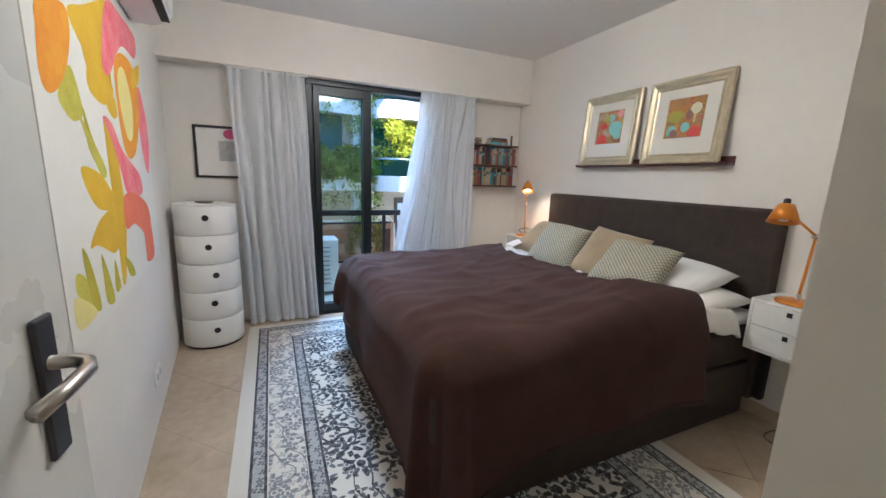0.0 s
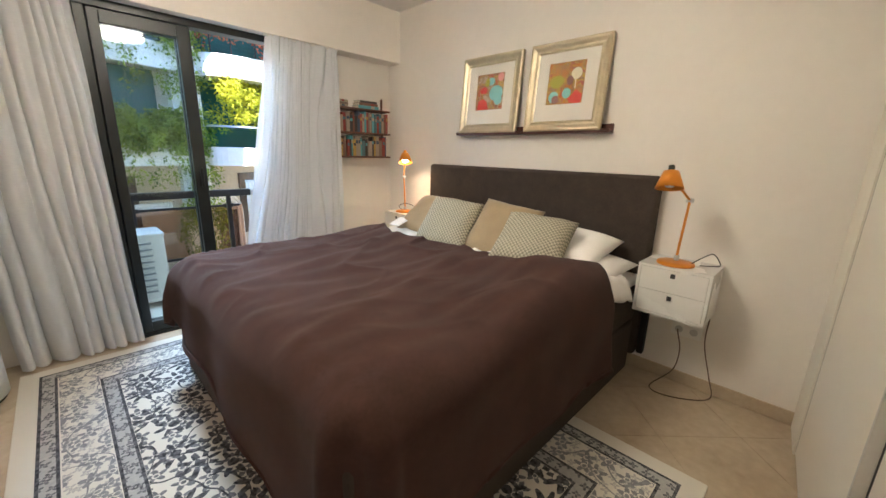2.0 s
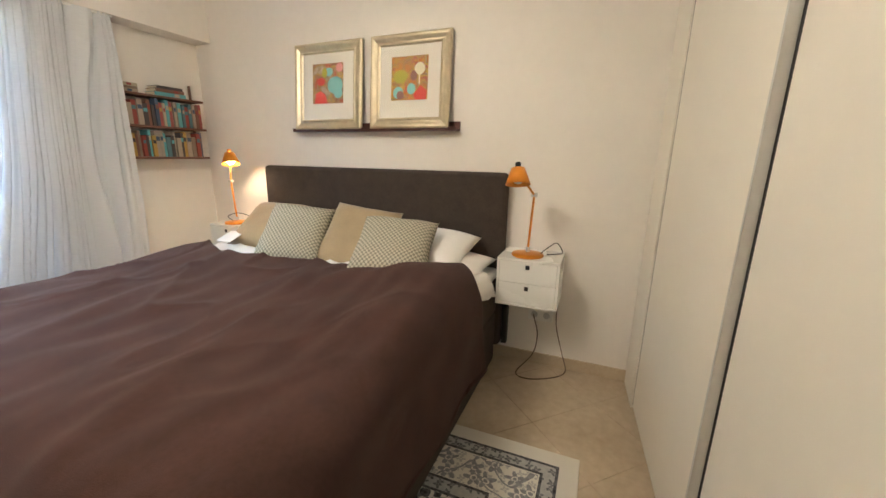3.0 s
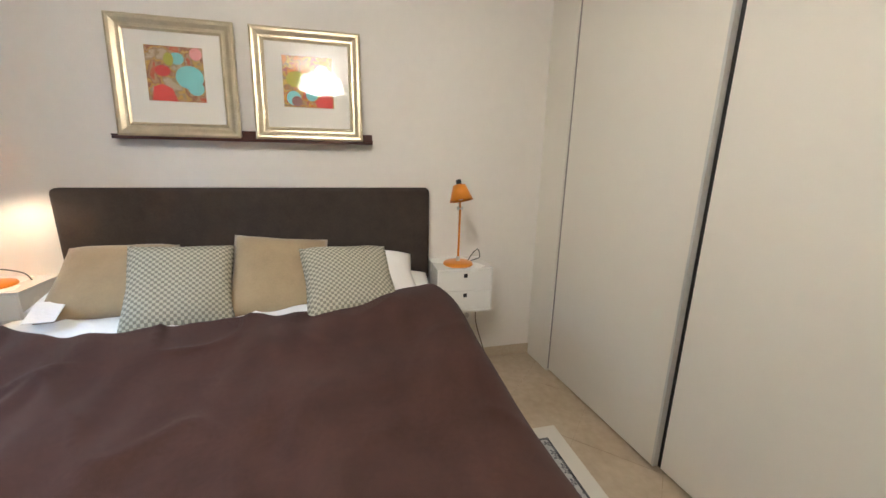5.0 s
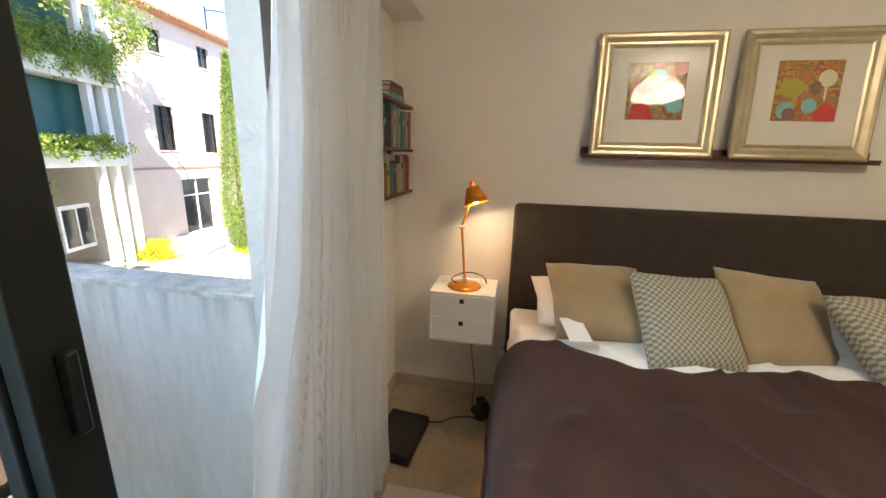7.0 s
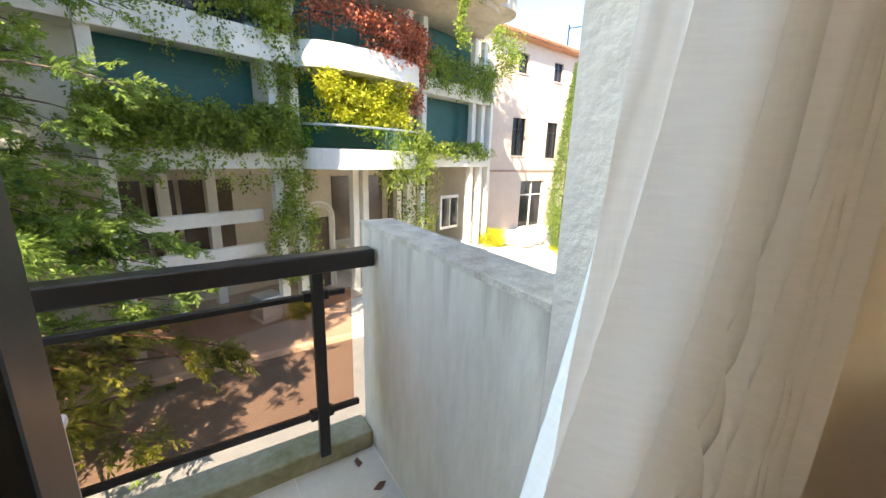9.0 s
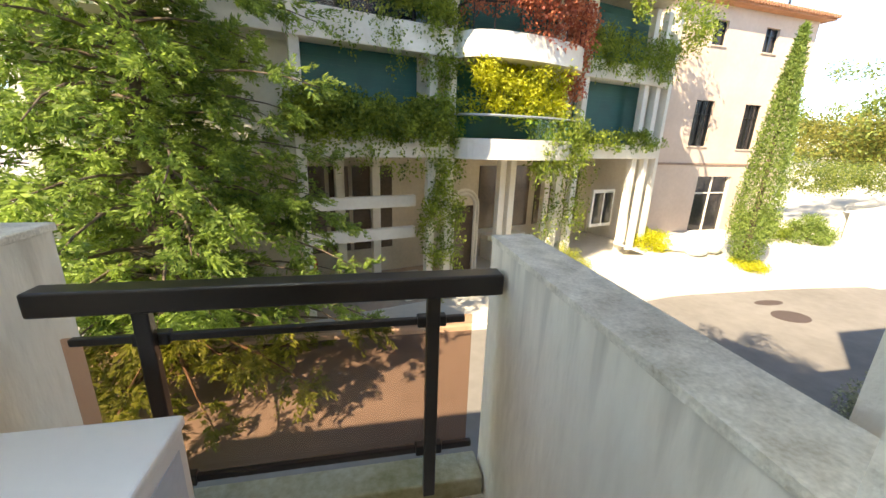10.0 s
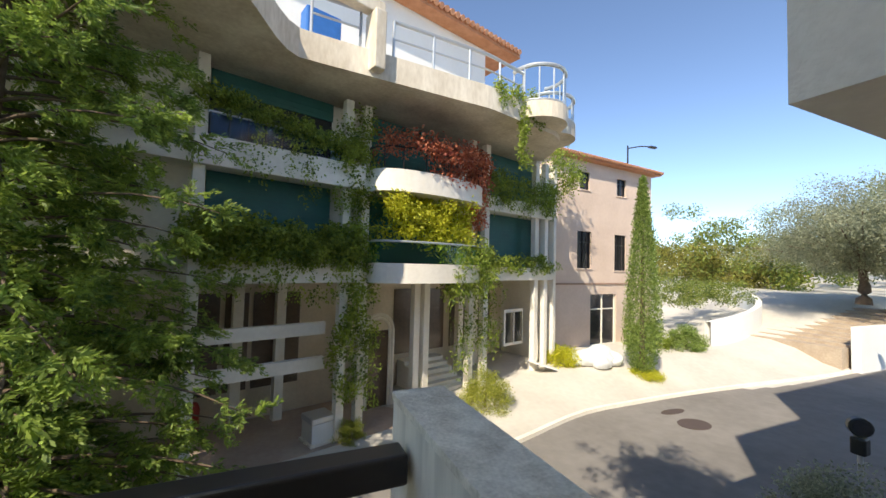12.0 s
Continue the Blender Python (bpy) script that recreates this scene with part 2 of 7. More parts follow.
def rain_streaks(mat):
    """Dark drips with uneven ends that run down from the coping."""
    nt = mat.node_tree
    N, Lk = nt.nodes, nt.links
    bs = N["Principled BSDF"]
    base = bs.inputs["Base Color"].links[0].from_socket
    tc = N.new("ShaderNodeTexCoord")
    mp = N.new("ShaderNodeMapping")
    mp.inputs["Scale"].default_value = (16, 16, 1.1)
    Lk.new(tc.outputs["Object"], mp.inputs["Vector"])
    nz = N.new("ShaderNodeTexNoise")
    nz.inputs["Scale"].default_value, nz.inputs["Detail"].default_value = 1.0, 4
    Lk.new(mp.outputs[0], nz.inputs["Vector"])
    sep = N.new("ShaderNodeSeparateXYZ")
    Lk.new(tc.outputs["Object"], sep.inputs[0])
    reach = N.new("ShaderNodeMapRange")
    reach.inputs["From Min"].default_value, reach.inputs["From Max"].default_value = 0.45, 0.96
    reach.inputs["To Min"].default_value, reach.inputs["To Max"].default_value = -0.30, 0.16
    Lk.new(sep.outputs[2], reach.inputs["Value"])
    add = N.new("ShaderNodeMath")
    add.operation = "ADD"
    Lk.new(nz.outputs[0], add.inputs[0])
    Lk.new(reach.outputs[0], add.inputs[1])
    amt = N.new("ShaderNodeMapRange")
    amt.inputs["From Min"].default_value, amt.inputs["From Max"].default_value = 0.60, 0.90
    amt.inputs["To Max"].default_value = 0.6
    Lk.new(add.outputs[0], amt.inputs["Value"])
    mx = N.new("ShaderNodeMix")
    mx.data_type = "RGBA"
    mx.inputs[7].default_value = (0.20, 0.16, 0.11, 1)
    Lk.new(amt.outputs[0], mx.inputs["Factor"])
    Lk.new(base, mx.inputs[6])
    Lk.new(mx.outputs[2], bs.inputs["Base Color"])


rain_streaks(M_STAINED)
M_PLASTER = material("balcony_render", (0.66, 0.58, 0.48), 0.9, scale=1.6, color2=(0.80, 0.72, 0.61), bump=0.9, bump_scale=30)
M_RAIL = material("dark_brown_rail", (0.020, 0.015, 0.013), 0.32, var=0.3, scale=6)
M_CONC = material("pale_concrete", (0.75, 0.69, 0.59), 0.85, scale=0.9, color2=(0.90, 0.85, 0.75), bump=0.25, bump_scale=12)
M_PINK = material("pink_render", (0.58, 0.44, 0.35), 0.9, scale=0.6, color2=(0.70, 0.55, 0.45), bump=0.2, bump_scale=14)
M_SHUTTER = material("green_shutter", (0.022, 0.125, 0.11), 0.55, var=0.2, scale=2)
M_ROAD = material("asphalt_road", (0.17, 0.155, 0.14), 0.9, scale=0.35, color2=(0.26, 0.24, 0.22), bump=0.3, bump_scale=30)
M_PAVE = material("pale_pavement", (0.50, 0.46, 0.40), 0.9, scale=0.5, color2=(0.64, 0.60, 0.53), bump=0.2, bump_scale=15)
M_GLASS = glass_material("clear_glass", (0.93, 0.96, 0.95))
M_SMOKE = glass_material("smoked_glass", (0.83, 0.67, 0.58))
M_BARK = material("bark", (0.09, 0.06, 0.04), 0.95, scale=6, color2=(0.18, 0.13, 0.09), bump=0.7, bump_scale=25)
M_CONIFER = leaf_material("conifer_foliage", (0.036, 0.10, 0.022), (0.50, 0.63, 0.13), 0.58, 1.3)
M_IVY = leaf_material("ivy_foliage", (0.06, 0.125, 0.02), (0.48, 0.56, 0.085), 0.5, 2.2)
M_REDLEAF = leaf_material("red_creeper", (0.32, 0.07, 0.045), (0.74, 0.26, 0.13), 0.45)
M_LIME = leaf_material("yellow_green_shrub", (0.36, 0.38, 0.015), (0.80, 0.76, 0.08), 0.5)
M_CYPRESS = leaf_material("cypress_foliage", (0.09, 0.16, 0.03), (0.36, 0.46, 0.11), 0.4)
M_OLIVE = leaf_material("olive_foliage", (0.18, 0.20, 0.12), (0.44, 0.46, 0.30), 0.4)
M_FARGREEN = leaf_material("far_foliage", (0.06, 0.11, 0.02), (0.32, 0.36, 0.07), 0.35)
M_ROOF = material("terracotta_tile", (0.42, 0.18, 0.09), 0.85, scale=3, color2=(0.60, 0.30, 0.17), bump=0.3)
M_DARKWIN = material("dark_window", (0.03, 0.03, 0.035), 0.12, var=0.3)
M_STEEL = material("pale_steel_rail", (0.55, 0.57, 0.58), 0.4, metal=0.6, var=0.05)
M_STONE = material("weathered_coping", (0.42, 0.35, 0.25), 0.9, scale=16, color2=(0.88, 0.80, 0.66), bump=0.6, bump_scale=70)

# ---- the room ----
CEIL, EAST, NORTH = 2.53, 2.72, 3.82


def west_x(y):
    return -0.195 - 0.092 * y


def ward_y(x):
    return 0.31 + 0.0714 * x


def setting(name, bm, mat, label, category):
    return tagged(part(name, bm, mat), label, category, kind="structure")


floor = setting("floor", prism([(-1.6, -2.2), (EAST + 0.1, -2.2), (EAST + 0.1, 3.98), (-0.75, 3.98)], -0.25, -0.002), M_GROUT,
                "beige stone tile floor laid on the diagonal", "floor")
setting("ceiling", prism([(-1.7, -2.3), (EAST + 0.2, -2.3), (EAST + 0.2, 3.98), (-1.7, 3.98)], CEIL, CEIL + 0.25), M_CEIL, "plain white painted ceiling", "ceiling")
setting("wall_east", prism([(EAST, -0.4), (EAST + 0.2, -0.4), (EAST + 0.2, 3.98), (EAST, 3.98)], -0.2, CEIL), M_WALL, "cream painted wall behind the bed", "wall")
setting("wall_west", prism([(west_x(-0.1), -0.1), (west_x(3.98), 3.98), (west_x(3.98) - 0.2, 3.98), (west_x(-0.1) - 0.2, -0.1)], -0.2, CEIL), M_WALL,
        "white painted wall with a flower painting", "wall")
DOOR_X0, DOOR_X1, DOOR_TOP = 0.48, 1.70, 2.115
setting("wall_north_a", prism([(-0.58, NORTH), (DOOR_X0, NORTH), (DOOR_X0, 3.98), (-0.58, 3.98)], -0.2, CEIL), M_WALL, "white painted wall beside the balcony door", "wall")
setting("wall_north_b", prism([(1.702, NORTH), (EAST, NORTH), (EAST, 3.98), (1.862, 3.98), (1.862, 3.846), (1.702, 3.846)], -0.2, CEIL), M_WALL, "white painted wall with a bookshelf", "wall")
setting("wall_north_c", prism([(DOOR_X0, NORTH), (DOOR_X1, NORTH), (DOOR_X1, 3.98), (DOOR_X0, 3.98)], DOOR_TOP, CEIL), M_WALL, "white painted wall over the balcony door", "wall")
setting("trim_soffit", box(-0.56, EAST, 3.655, NORTH, 2.10, CEIL), M_WALL, "white boxed curtain soffit under the ceiling", "soffit")
# unseen hallway behind the bedroom door, closed in around an added lamp
setting("wall_south_a", prism([(0.72, 0.02), (EAST, 0.10), (EAST, -0.4), (0.72, -0.4)], -0.2, CEIL), M_WALL, "plain wall behind the wardrobe", "wall")
setting("wall_hall_south", box(-1.6, 2.0, -2.2, -2.05, -0.2, CEIL), M_WALL, "unseen hallway wall, added to close in the fill lamp", "wall")
setting("wall_hall_west", box(-1.7, -1.55, -2.2, -0.1, -0.2, CEIL), M_WALL, "unseen hallway wall, added to close in the fill lamp", "wall")
setting("wall_hall_north", box(-1.6, -0.19, -0.2, -0.1, -0.2, CEIL), M_WALL, "unseen hallway wall, added to close in the fill lamp", "wall")
setting("wall_hall_east", box(1.85, 2.0, -2.1, -0.38, -0.2, CEIL), M_WALL, "unseen hallway wall, added to close in the fill lamp", "wall")
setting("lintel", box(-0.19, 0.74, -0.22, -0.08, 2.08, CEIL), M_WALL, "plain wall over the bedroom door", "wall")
# added fill lamp that warms the room through the doorway, never in view
hall = thing("hall_fill_lamp", "added round fill lamp in the unseen hallway behind the bedroom door", "lamp", pose(0.4, -1.2, CEIL))
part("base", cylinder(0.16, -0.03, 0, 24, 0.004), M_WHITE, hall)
glow = bpy.data.materials.new("hall_fill_glow")
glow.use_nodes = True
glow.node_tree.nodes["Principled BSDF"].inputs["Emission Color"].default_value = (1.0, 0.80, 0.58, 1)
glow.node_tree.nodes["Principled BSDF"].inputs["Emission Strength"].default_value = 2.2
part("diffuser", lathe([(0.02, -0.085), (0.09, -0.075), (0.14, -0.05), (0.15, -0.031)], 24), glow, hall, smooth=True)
# pendant over the middle of the room
pend = thing("pendant_lamp", "warm white dome pendant lamp hanging from the ceiling", "lamp", pose(0.88, 1.95, 0))
part("canopy", cylinder(0.05, CEIL - 0.025, CEIL - 0.001, 20, 0.004), M_WHITE, pend)
part("cord", tube([(0, 0, CEIL - 0.02), (0, 0, 2.44)], 0.004, 8), M_WHITE, pend)
glow2 = bpy.data.materials.new("pendant_glass")
glow2.use_nodes = True
glow2.node_tree.nodes["Principled BSDF"].inputs["Base Color"].default_value = (0.8, 0.75, 0.65, 1)
glow2.node_tree.nodes["Principled BSDF"].inputs["Emission Color"].default_value = (1.0, 0.86, 0.66, 1)
glow2.node_tree.nodes["Principled BSDF"].inputs["Emission Strength"].default_value = 4.6
part("shade", lathe([(0.03, 2.45), (0.12, 2.43), (0.19, 2.37), (0.215, 2.29), (0.205, 2.285), (0.14, 2.275), (0.05, 2.27)], 32), glow2, pend, smooth=True)
# skirting
setting("baseboard_east", box(EAST - 0.012, EAST, 0.50, NORTH, 0, 0.075, 0.003), M_SKIRT, "brown tile skirting along the wall", "skirting")
setting("baseboard_north", box(1.64, EAST - 0.013, NORTH - 0.012, NORTH, 0, 0.075, 0.003), M_SKIRT, "brown tile skirting along the wall", "skirting")

# wardrobe with sliding doors across the south side
ward = thing("sliding_wardrobe", "built-in wardrobe with plain cream sliding doors", "wardrobe", kind="")


def ward_panel(name, x0, x1, back, mat, z0=0.02, z1=CEIL - 0.004, depth=0.03, label=""):
    return part(name, prism([(x0, ward_y(x0) - back), (x1, ward_y(x1) - back), (x1, ward_y(x1) - back - depth), (x0, ward_y(x0) - back - depth)], z0, z1), mat, ward, label)


ward_panel("filler_panel", 2.462, EAST - 0.002, 0.0, M_WARD, 0.0)
ward_panel("sliding_door", 1.6065, 2.446, 0.006, M_WARD, depth=0.024)
ward_panel("sliding_door", 0.70, 1.578, 0.030, M_WARD)
ward_panel("edge_profile", 1.594, 1.606, 0.004, M_ALU, depth=0.026, label="brushed aluminium edge profile")
# shade of the door gaps and the inside, put in as black and grey
ward_panel("shadow_gap", 1.5782, 1.606, 0.0305, M_BLACK, depth=0.04)
ward_panel("shadow_gap", 2.4465, 2.4615, 0.007, material("joint_shade_grey", (0.30, 0.28, 0.25), 0.7), depth=0.01)
ward_panel("body", 0.70, EAST - 0.002, 0.085, M_BLACK, 0.0, depth=0.10, label="inside of the wardrobe, its dark painted black")
part("end_panel", prism([(0.66, ward_y(0.66) + 0.01), (0.70, ward_y(0.70) + 0.01), (0.72, 0.03), (0.68, 0.03)], 0.0, CEIL - 0.004), M_WARD, ward)

# open bedroom door
DH, DF = Vector((-0.185, 0.07, 0)), Vector((-0.125, 0.945, 0))
door_m = Matrix.Translation(DH) @ Matrix.Rotation(math.atan2((DF - DH).y, (DF - DH).x), 4, "Z")
door = thing("door_1", "white painted bedroom door standing open", "door", door_m, kind="structure")
LW = (DF - DH).length
part("leaf", box(0, LW, 0.0, 0.04, 0.01, 2.06, 0.003), M_WHITE, door)
part("edge_strip", box(LW - 0.006, LW + 0.012, 0.004, 0.036, 1.08, 2.05, 0.002), material("grey_edge", (0.42, 0.38, 0.33), 0.5), door, "grey strip along the door's edge")
hx = LW - 0.075
part("back_plate", box(hx - 0.022, hx + 0.022, -0.009, -0.001, 0.885, 1.10, 0.004), material("dark_plate", (0.12, 0.12, 0.13), 0.35, metal=0.7), door, "dark metal handle plate")
M_NICKEL = material("satin_nickel", (0.50, 0.47, 0.43), 0.3, metal=1.0, var=0.06)
part("door_handle", tube([(hx, -0.005, 1.030), (hx, -0.035, 1.030), (hx - 0.01, -0.055, 1.030), (hx - 0.03, -0.064, 1.028), (hx - 0.08, -0.060, 1.023), (hx - 0.125, -0.052, 1.018)], 0.0105, 14), M_NICKEL, door, "curved satin nickel lever", True)

# balcony door
bd = thing("window_1", "dark aluminium sliding balcony door standing half open", "window", kind="structure")
Y0, Y1 = 3.765, 3.845
part("frame_head", box(DOOR_X0, DOOR_X1, Y0 - 0.02, Y1, DOOR_TOP - 0.06, DOOR_TOP - 0.001, 0.003), M_FRAME, bd)
part("frame_jamb", box(DOOR_X0 + 0.001, DOOR_X0 + 0.05, Y0 - 0.02, Y1, 0.0, DOOR_TOP - 0.061, 0.003), M_FRAME, bd)
part("frame_jamb", box(DOOR_X1 - 0.035, DOOR_X1 - 0.001, Y0 - 0.02, Y1 - 0.04, 0.0, DOOR_TOP - 0.061, 0.003), M_FRAME, bd)
part("frame_sill", box(DOOR_X0, DOOR_X1, Y0 - 0.02, Y1, -0.005, 0.02, 0.003), M_FRAME, bd)


def sash(x0, x1, y0, y1, name):
    z0, z1, w = 0.022, DOOR_TOP - 0.062, 0.075
    s = part(name, box(x0, x0 + w * 0.7, y0, y1, z0, z1, 0.003), M_FRAME, bd)
    for nm, b in (("stile", (x1 - w, x1, z0, z1)), ("top_rail", (x0 + w * 0.7, x1 - w, z1 - w, z1)), ("bottom_rail", (x0 + w * 0.7, x1 - w, z0, z0 + w))):
        part(nm, box(b[0], b[1], y0, y1, b[2], b[3], 0.003), M_FRAME, s)
    p = part("pane", box(x0 + w * 0.7, x1 - w, (y0 + y1) / 2 - 0.006, (y0 + y1) / 2 + 0.006, z0 + w, z1 - w), M_GLASS, s, "clear glass pane")
    p.visible_shadow = False
    return s


sash(DOOR_X0 + 0.052, 1.036, 3.802, 3.836, "fixed_sash")
sash(DOOR_X0 + 0.058, 1.042, 3.760, 3.798, "sliding_sash")
part("pull_handle", box(1.0, 1.018, 3.738, 3.759, 1.02, 1.15, 0.004), M_FRAME, bd)

# ---- bed ----
BX0, BX1, BY0, BY1 = 0.645, 2.635, 1.285, 3.115
bed = thing("bed", "large dark brown upholstered box-spring bed with headboard", "bed", pose(1.6, 2.2, 0))
bed_inv = pose(-1.6, -2.2, 0)


def bpart(name, bm, mat, label="", smooth=False):
    bm.transform(bed_inv)
    return part(name, bm, mat, bed, label, smooth)


bpart("headboard", box(2.636, 2.715, 1.258, 3.138, 0.10, 1.20, 0.03, 4), M_BEDFAB, smooth=True)
bpart("box_spring", box(BX0 + 0.02, BX1, BY0, BY1, 0.013, 0.34, 0.02, 3), M_BEDFAB)
bpart("mattress", box(BX0 + 0.01, BX1, BY0 - 0.005, BY1 + 0.005, 0.345, 0.565, 0.035, 4), M_BEDFAB)
bpart("topper", box(BX0 + 0.02, BX1 - 0.01, BY0 - 0.005, BY1 + 0.005, 0.568, 0.635, 0.03, 4), M_SHEET, "white sheeted topper", True)

def smooth_step(v):
    v = min(1.0, max(0.0, v))
    return v * v * (3 - 2 * v)


def lump(x, y, s=1.0):
    return noise.noise(Vector((x * 1.7 * s, y * 1.7 * s, 3.1)))


# blanket: drapes over the foot and both sides, with rounded corners
def blanket_mesh():
    nx, ny = 170, 210
    side, foot, top, R, Q = 0.54, 0.54, 0.712, 0.15, 0.125
    x0, y0, y1 = BX0 - 0.015, BY0 - 0.05, BY1 + 0.04
    vs, fs = [], []
    for i in range(nx + 1):
        for j in range(ny + 1):
            qy = y0 - side + (y1 - y0 + 2 * side) * j / ny
            k = min(max((qy - y0) / (y1 - y0), 0), 1)
            head = BX0 + 1.41 + 0.07 * math.sin(6.5 * k + 0.5) - 0.10 * k + 0.05 * math.sin(15 * k)
            qx = x0 - foot + (head - x0 + foot) * i / nx
            # signed distance to the rounded top
            ex, ey = (x0 + R) - qx, max(y0 + R - qy, qy - (y1 - R))
            d = math.hypot(max(ex, 0), max(ey, 0)) + min(max(ex, ey), 0) - R
            sy = -1 if qy < (y0 + y1) / 2 else 1
            if ex > 0 and ey > 0:
                h = math.hypot(ex, ey)
                n = Vector((-ex / h, sy * ey / h))
            elif ex > ey:
                n = Vector((-1, 0))
            else:
                n = Vector((0, sy))
            x, y = qx, qy
            z = 0.030 * lump(x, y) + 0.020 * lump(x + 4, y, 2.1) + 0.014 * lump(x * 0.6, y * 2.2, 2.8)
            z += math.exp(-((y - 2.72 + 0.22 * (x - 1.2)) / 0.035) ** 2) * 0.018 * (1 if x < 1.7 else 0.2)
            z += math.exp(-((y - 2.45 - 0.25 * (x - 1.2)) / 0.05) ** 2) * 0.016
            z += math.exp(-((y - 1.75 - 0.35 * (x - 1.0)) / 0.06) ** 2) * 0.014
            z += 0.05 * math.exp(-((x - 1.95) / 0.22) ** 2) * (0.6 + 0.4 * math.sin(5 * y))
            z += 0.06 * math.exp(-((y - 1.36) / 0.26) ** 2 - ((x - 1.85) / 0.42) ** 2)
            ridge = 1 - abs(noise.noise(Vector((x * 2.2 + 0.9 * y, y * 4.2 - 0.8 * x, 1.7)))) * 2.2
            z += 0.021 * max(0.0, ridge) ** 5 * (0.25 + 0.75 * smooth_step((y - 1.7) / 1.0))
            corner = max(0.0, min(1.0, ex / 0.3 + 0.4)) * max(0.0, min(1.0, ey / 0.3 + 0.4))
            if d > -Q:
                # round the edge, then hang to the hem
                s_ = d + Q
                ang = min(s_ / Q, math.pi / 2)
                drop = Q * (1 - math.cos(ang)) + max(0.0, s_ - Q * math.pi / 2)
                lim = (0.44 + 0.12 * math.exp(-(qx - x0) / 0.35) if sy < 0 else 0.36) if ey > ex else 0.34 + 0.22 * (1 - k) ** 1.5
                if ex > 0 and ey > 0:
                    lim = 0.60 if sy < 0 else 0.38
                drop = min(drop, lim + 0.015 * math.sin(9 * (qx + qy)))
                along = qy if ex > ey else qx
                fold = 0.012 * math.sin(along * 8 + 2 * math.sin(2.3 * along)) + 0.020 * noise.noise(Vector((qx * 3.5, qy * 3.5, 7)))
                fold += 0.034 * corner * math.sin(5.5 * math.atan2(max(ey, 0.001), max(ex, 0.001)) + 0.6)
                out = max(0.030 * (drop / 0.5) + fold * min(1, drop / 0.2), -0.004)
                x, y = qx - n.x * s_, qy - n.y * s_
                x, y = x + n.x * (Q * math.sin(ang) + out), y + n.y * (Q * math.sin(ang) + out)
                z = top + z * math.cos(ang) ** 1.5 - drop
            else:
                z += top
            vs.append((x, y, z))
    for i in range(nx):
        for j in range(ny):
            q = i * (ny + 1) + j
            fs.append((q, q + ny + 1, q + ny + 2, q + 1))
    return vs, fs


vs, fs = blanket_mesh()
blanket = mesh_part("blanket", vs, fs, M_BLANKET, smooth=True)
so = blanket.modifiers.new("thick", "SOLIDIFY")
so.thickness, so.offset = 0.008, -1
tagged(blanket, "dark brown wool blanket spread over the bed", "blanket")


def duvet_mesh():
    nx, ny = 44, 120
    vs, fs = [], []
    for i in range(nx + 1):
        for j in range(ny + 1):
            k = j / ny
            x = 1.80 + 0.58 * i / nx
            y = BY0 - 0.0555 + (BY1 - BY0 + 0.07) * k
            z = 0.675 + 0.03 * lump(x * 2, y, 1.8) + 0.014 * lump(x * 3, y * 2, 2.5)
            z += 0.045 * math.exp(-((x - 2.10) / 0.10) ** 2) * (0.55 + 0.45 * math.sin(7 * y + 1))
            z += 0.05 * math.exp(-((y - 1.36) / 0.22) ** 2 - ((x - 1.95) / 0.25) ** 2)
            fold = 1 - abs(noise.noise(Vector((x * 5.0, y * 3.2, 4.4)))) * 2.4
            z += 0.016 * max(0.0, fold) ** 4
            e = min(k, 1 - k) * (BY1 - BY0)
            if e < 0.06:
                q = 1 - e / 0.06
                z -= 0.11 * q * q
            if i > nx - 6:
                z -= 0.035 * ((i - nx + 6) / 6) ** 2
            vs.append((x, y, z))
    for i in range(nx):
        for j in range(ny):
            q = i * (ny + 1) + j
            fs.append((q, q + ny + 1, q + ny + 2, q + 1))
    return vs, fs


vs, fs = duvet_mesh()
duvet = mesh_part("duvet", vs, fs, M_SHEET, smooth=True)
so = duvet.modifiers.new("thick", "SOLIDIFY")
so.thickness, so.offset = 0.02, -1
tagged(duvet, "rumpled white cotton duvet under the brown blanket", "duvet")


def cushion_mesh(w, h, t, seed):
    """A stuffed square cushion with pinched corners."""
    rng = random.Random(seed)
    n = 22
    bm = bmesh.new()
    grid = {}
    for s in (1, -1):
        for i in range(n + 1):
            for j in range(n + 1):
                u, v = 2 * i / n - 1, 2 * j / n - 1
                edge = i in (0, n) or j in (0, n)
                if edge and s == -1:
                    grid[s, i, j] = grid[1, i, j]
                    continue
                puff = ((1 - u ** 4) * (1 - v ** 4)) ** 0.6
                pinch = 1 - 0.06 * (1 - abs(u)) * (abs(v) ** 3) * 1.0
                pinch2 = 1 - 0.06 * (1 - abs(v)) * (abs(u) ** 3) * 1.0
                z = s * t / 2 * puff * (1 + 0.10 * noise.noise(Vector((u * 2 + seed, v * 2, s))))
                grid[s, i, j] = bm.verts.new((u * w / 2 * pinch2, v * h / 2 * pinch, z))
    for s in (1, -1):
        for i in range(n):
            for j in range(n):
                f = [grid[s, i, j], grid[s, i + 1, j], grid[s, i + 1, j + 1], grid[s, i, j + 1]]
                bm.faces.new(f if s == 1 else list(reversed(f)))
    return bm


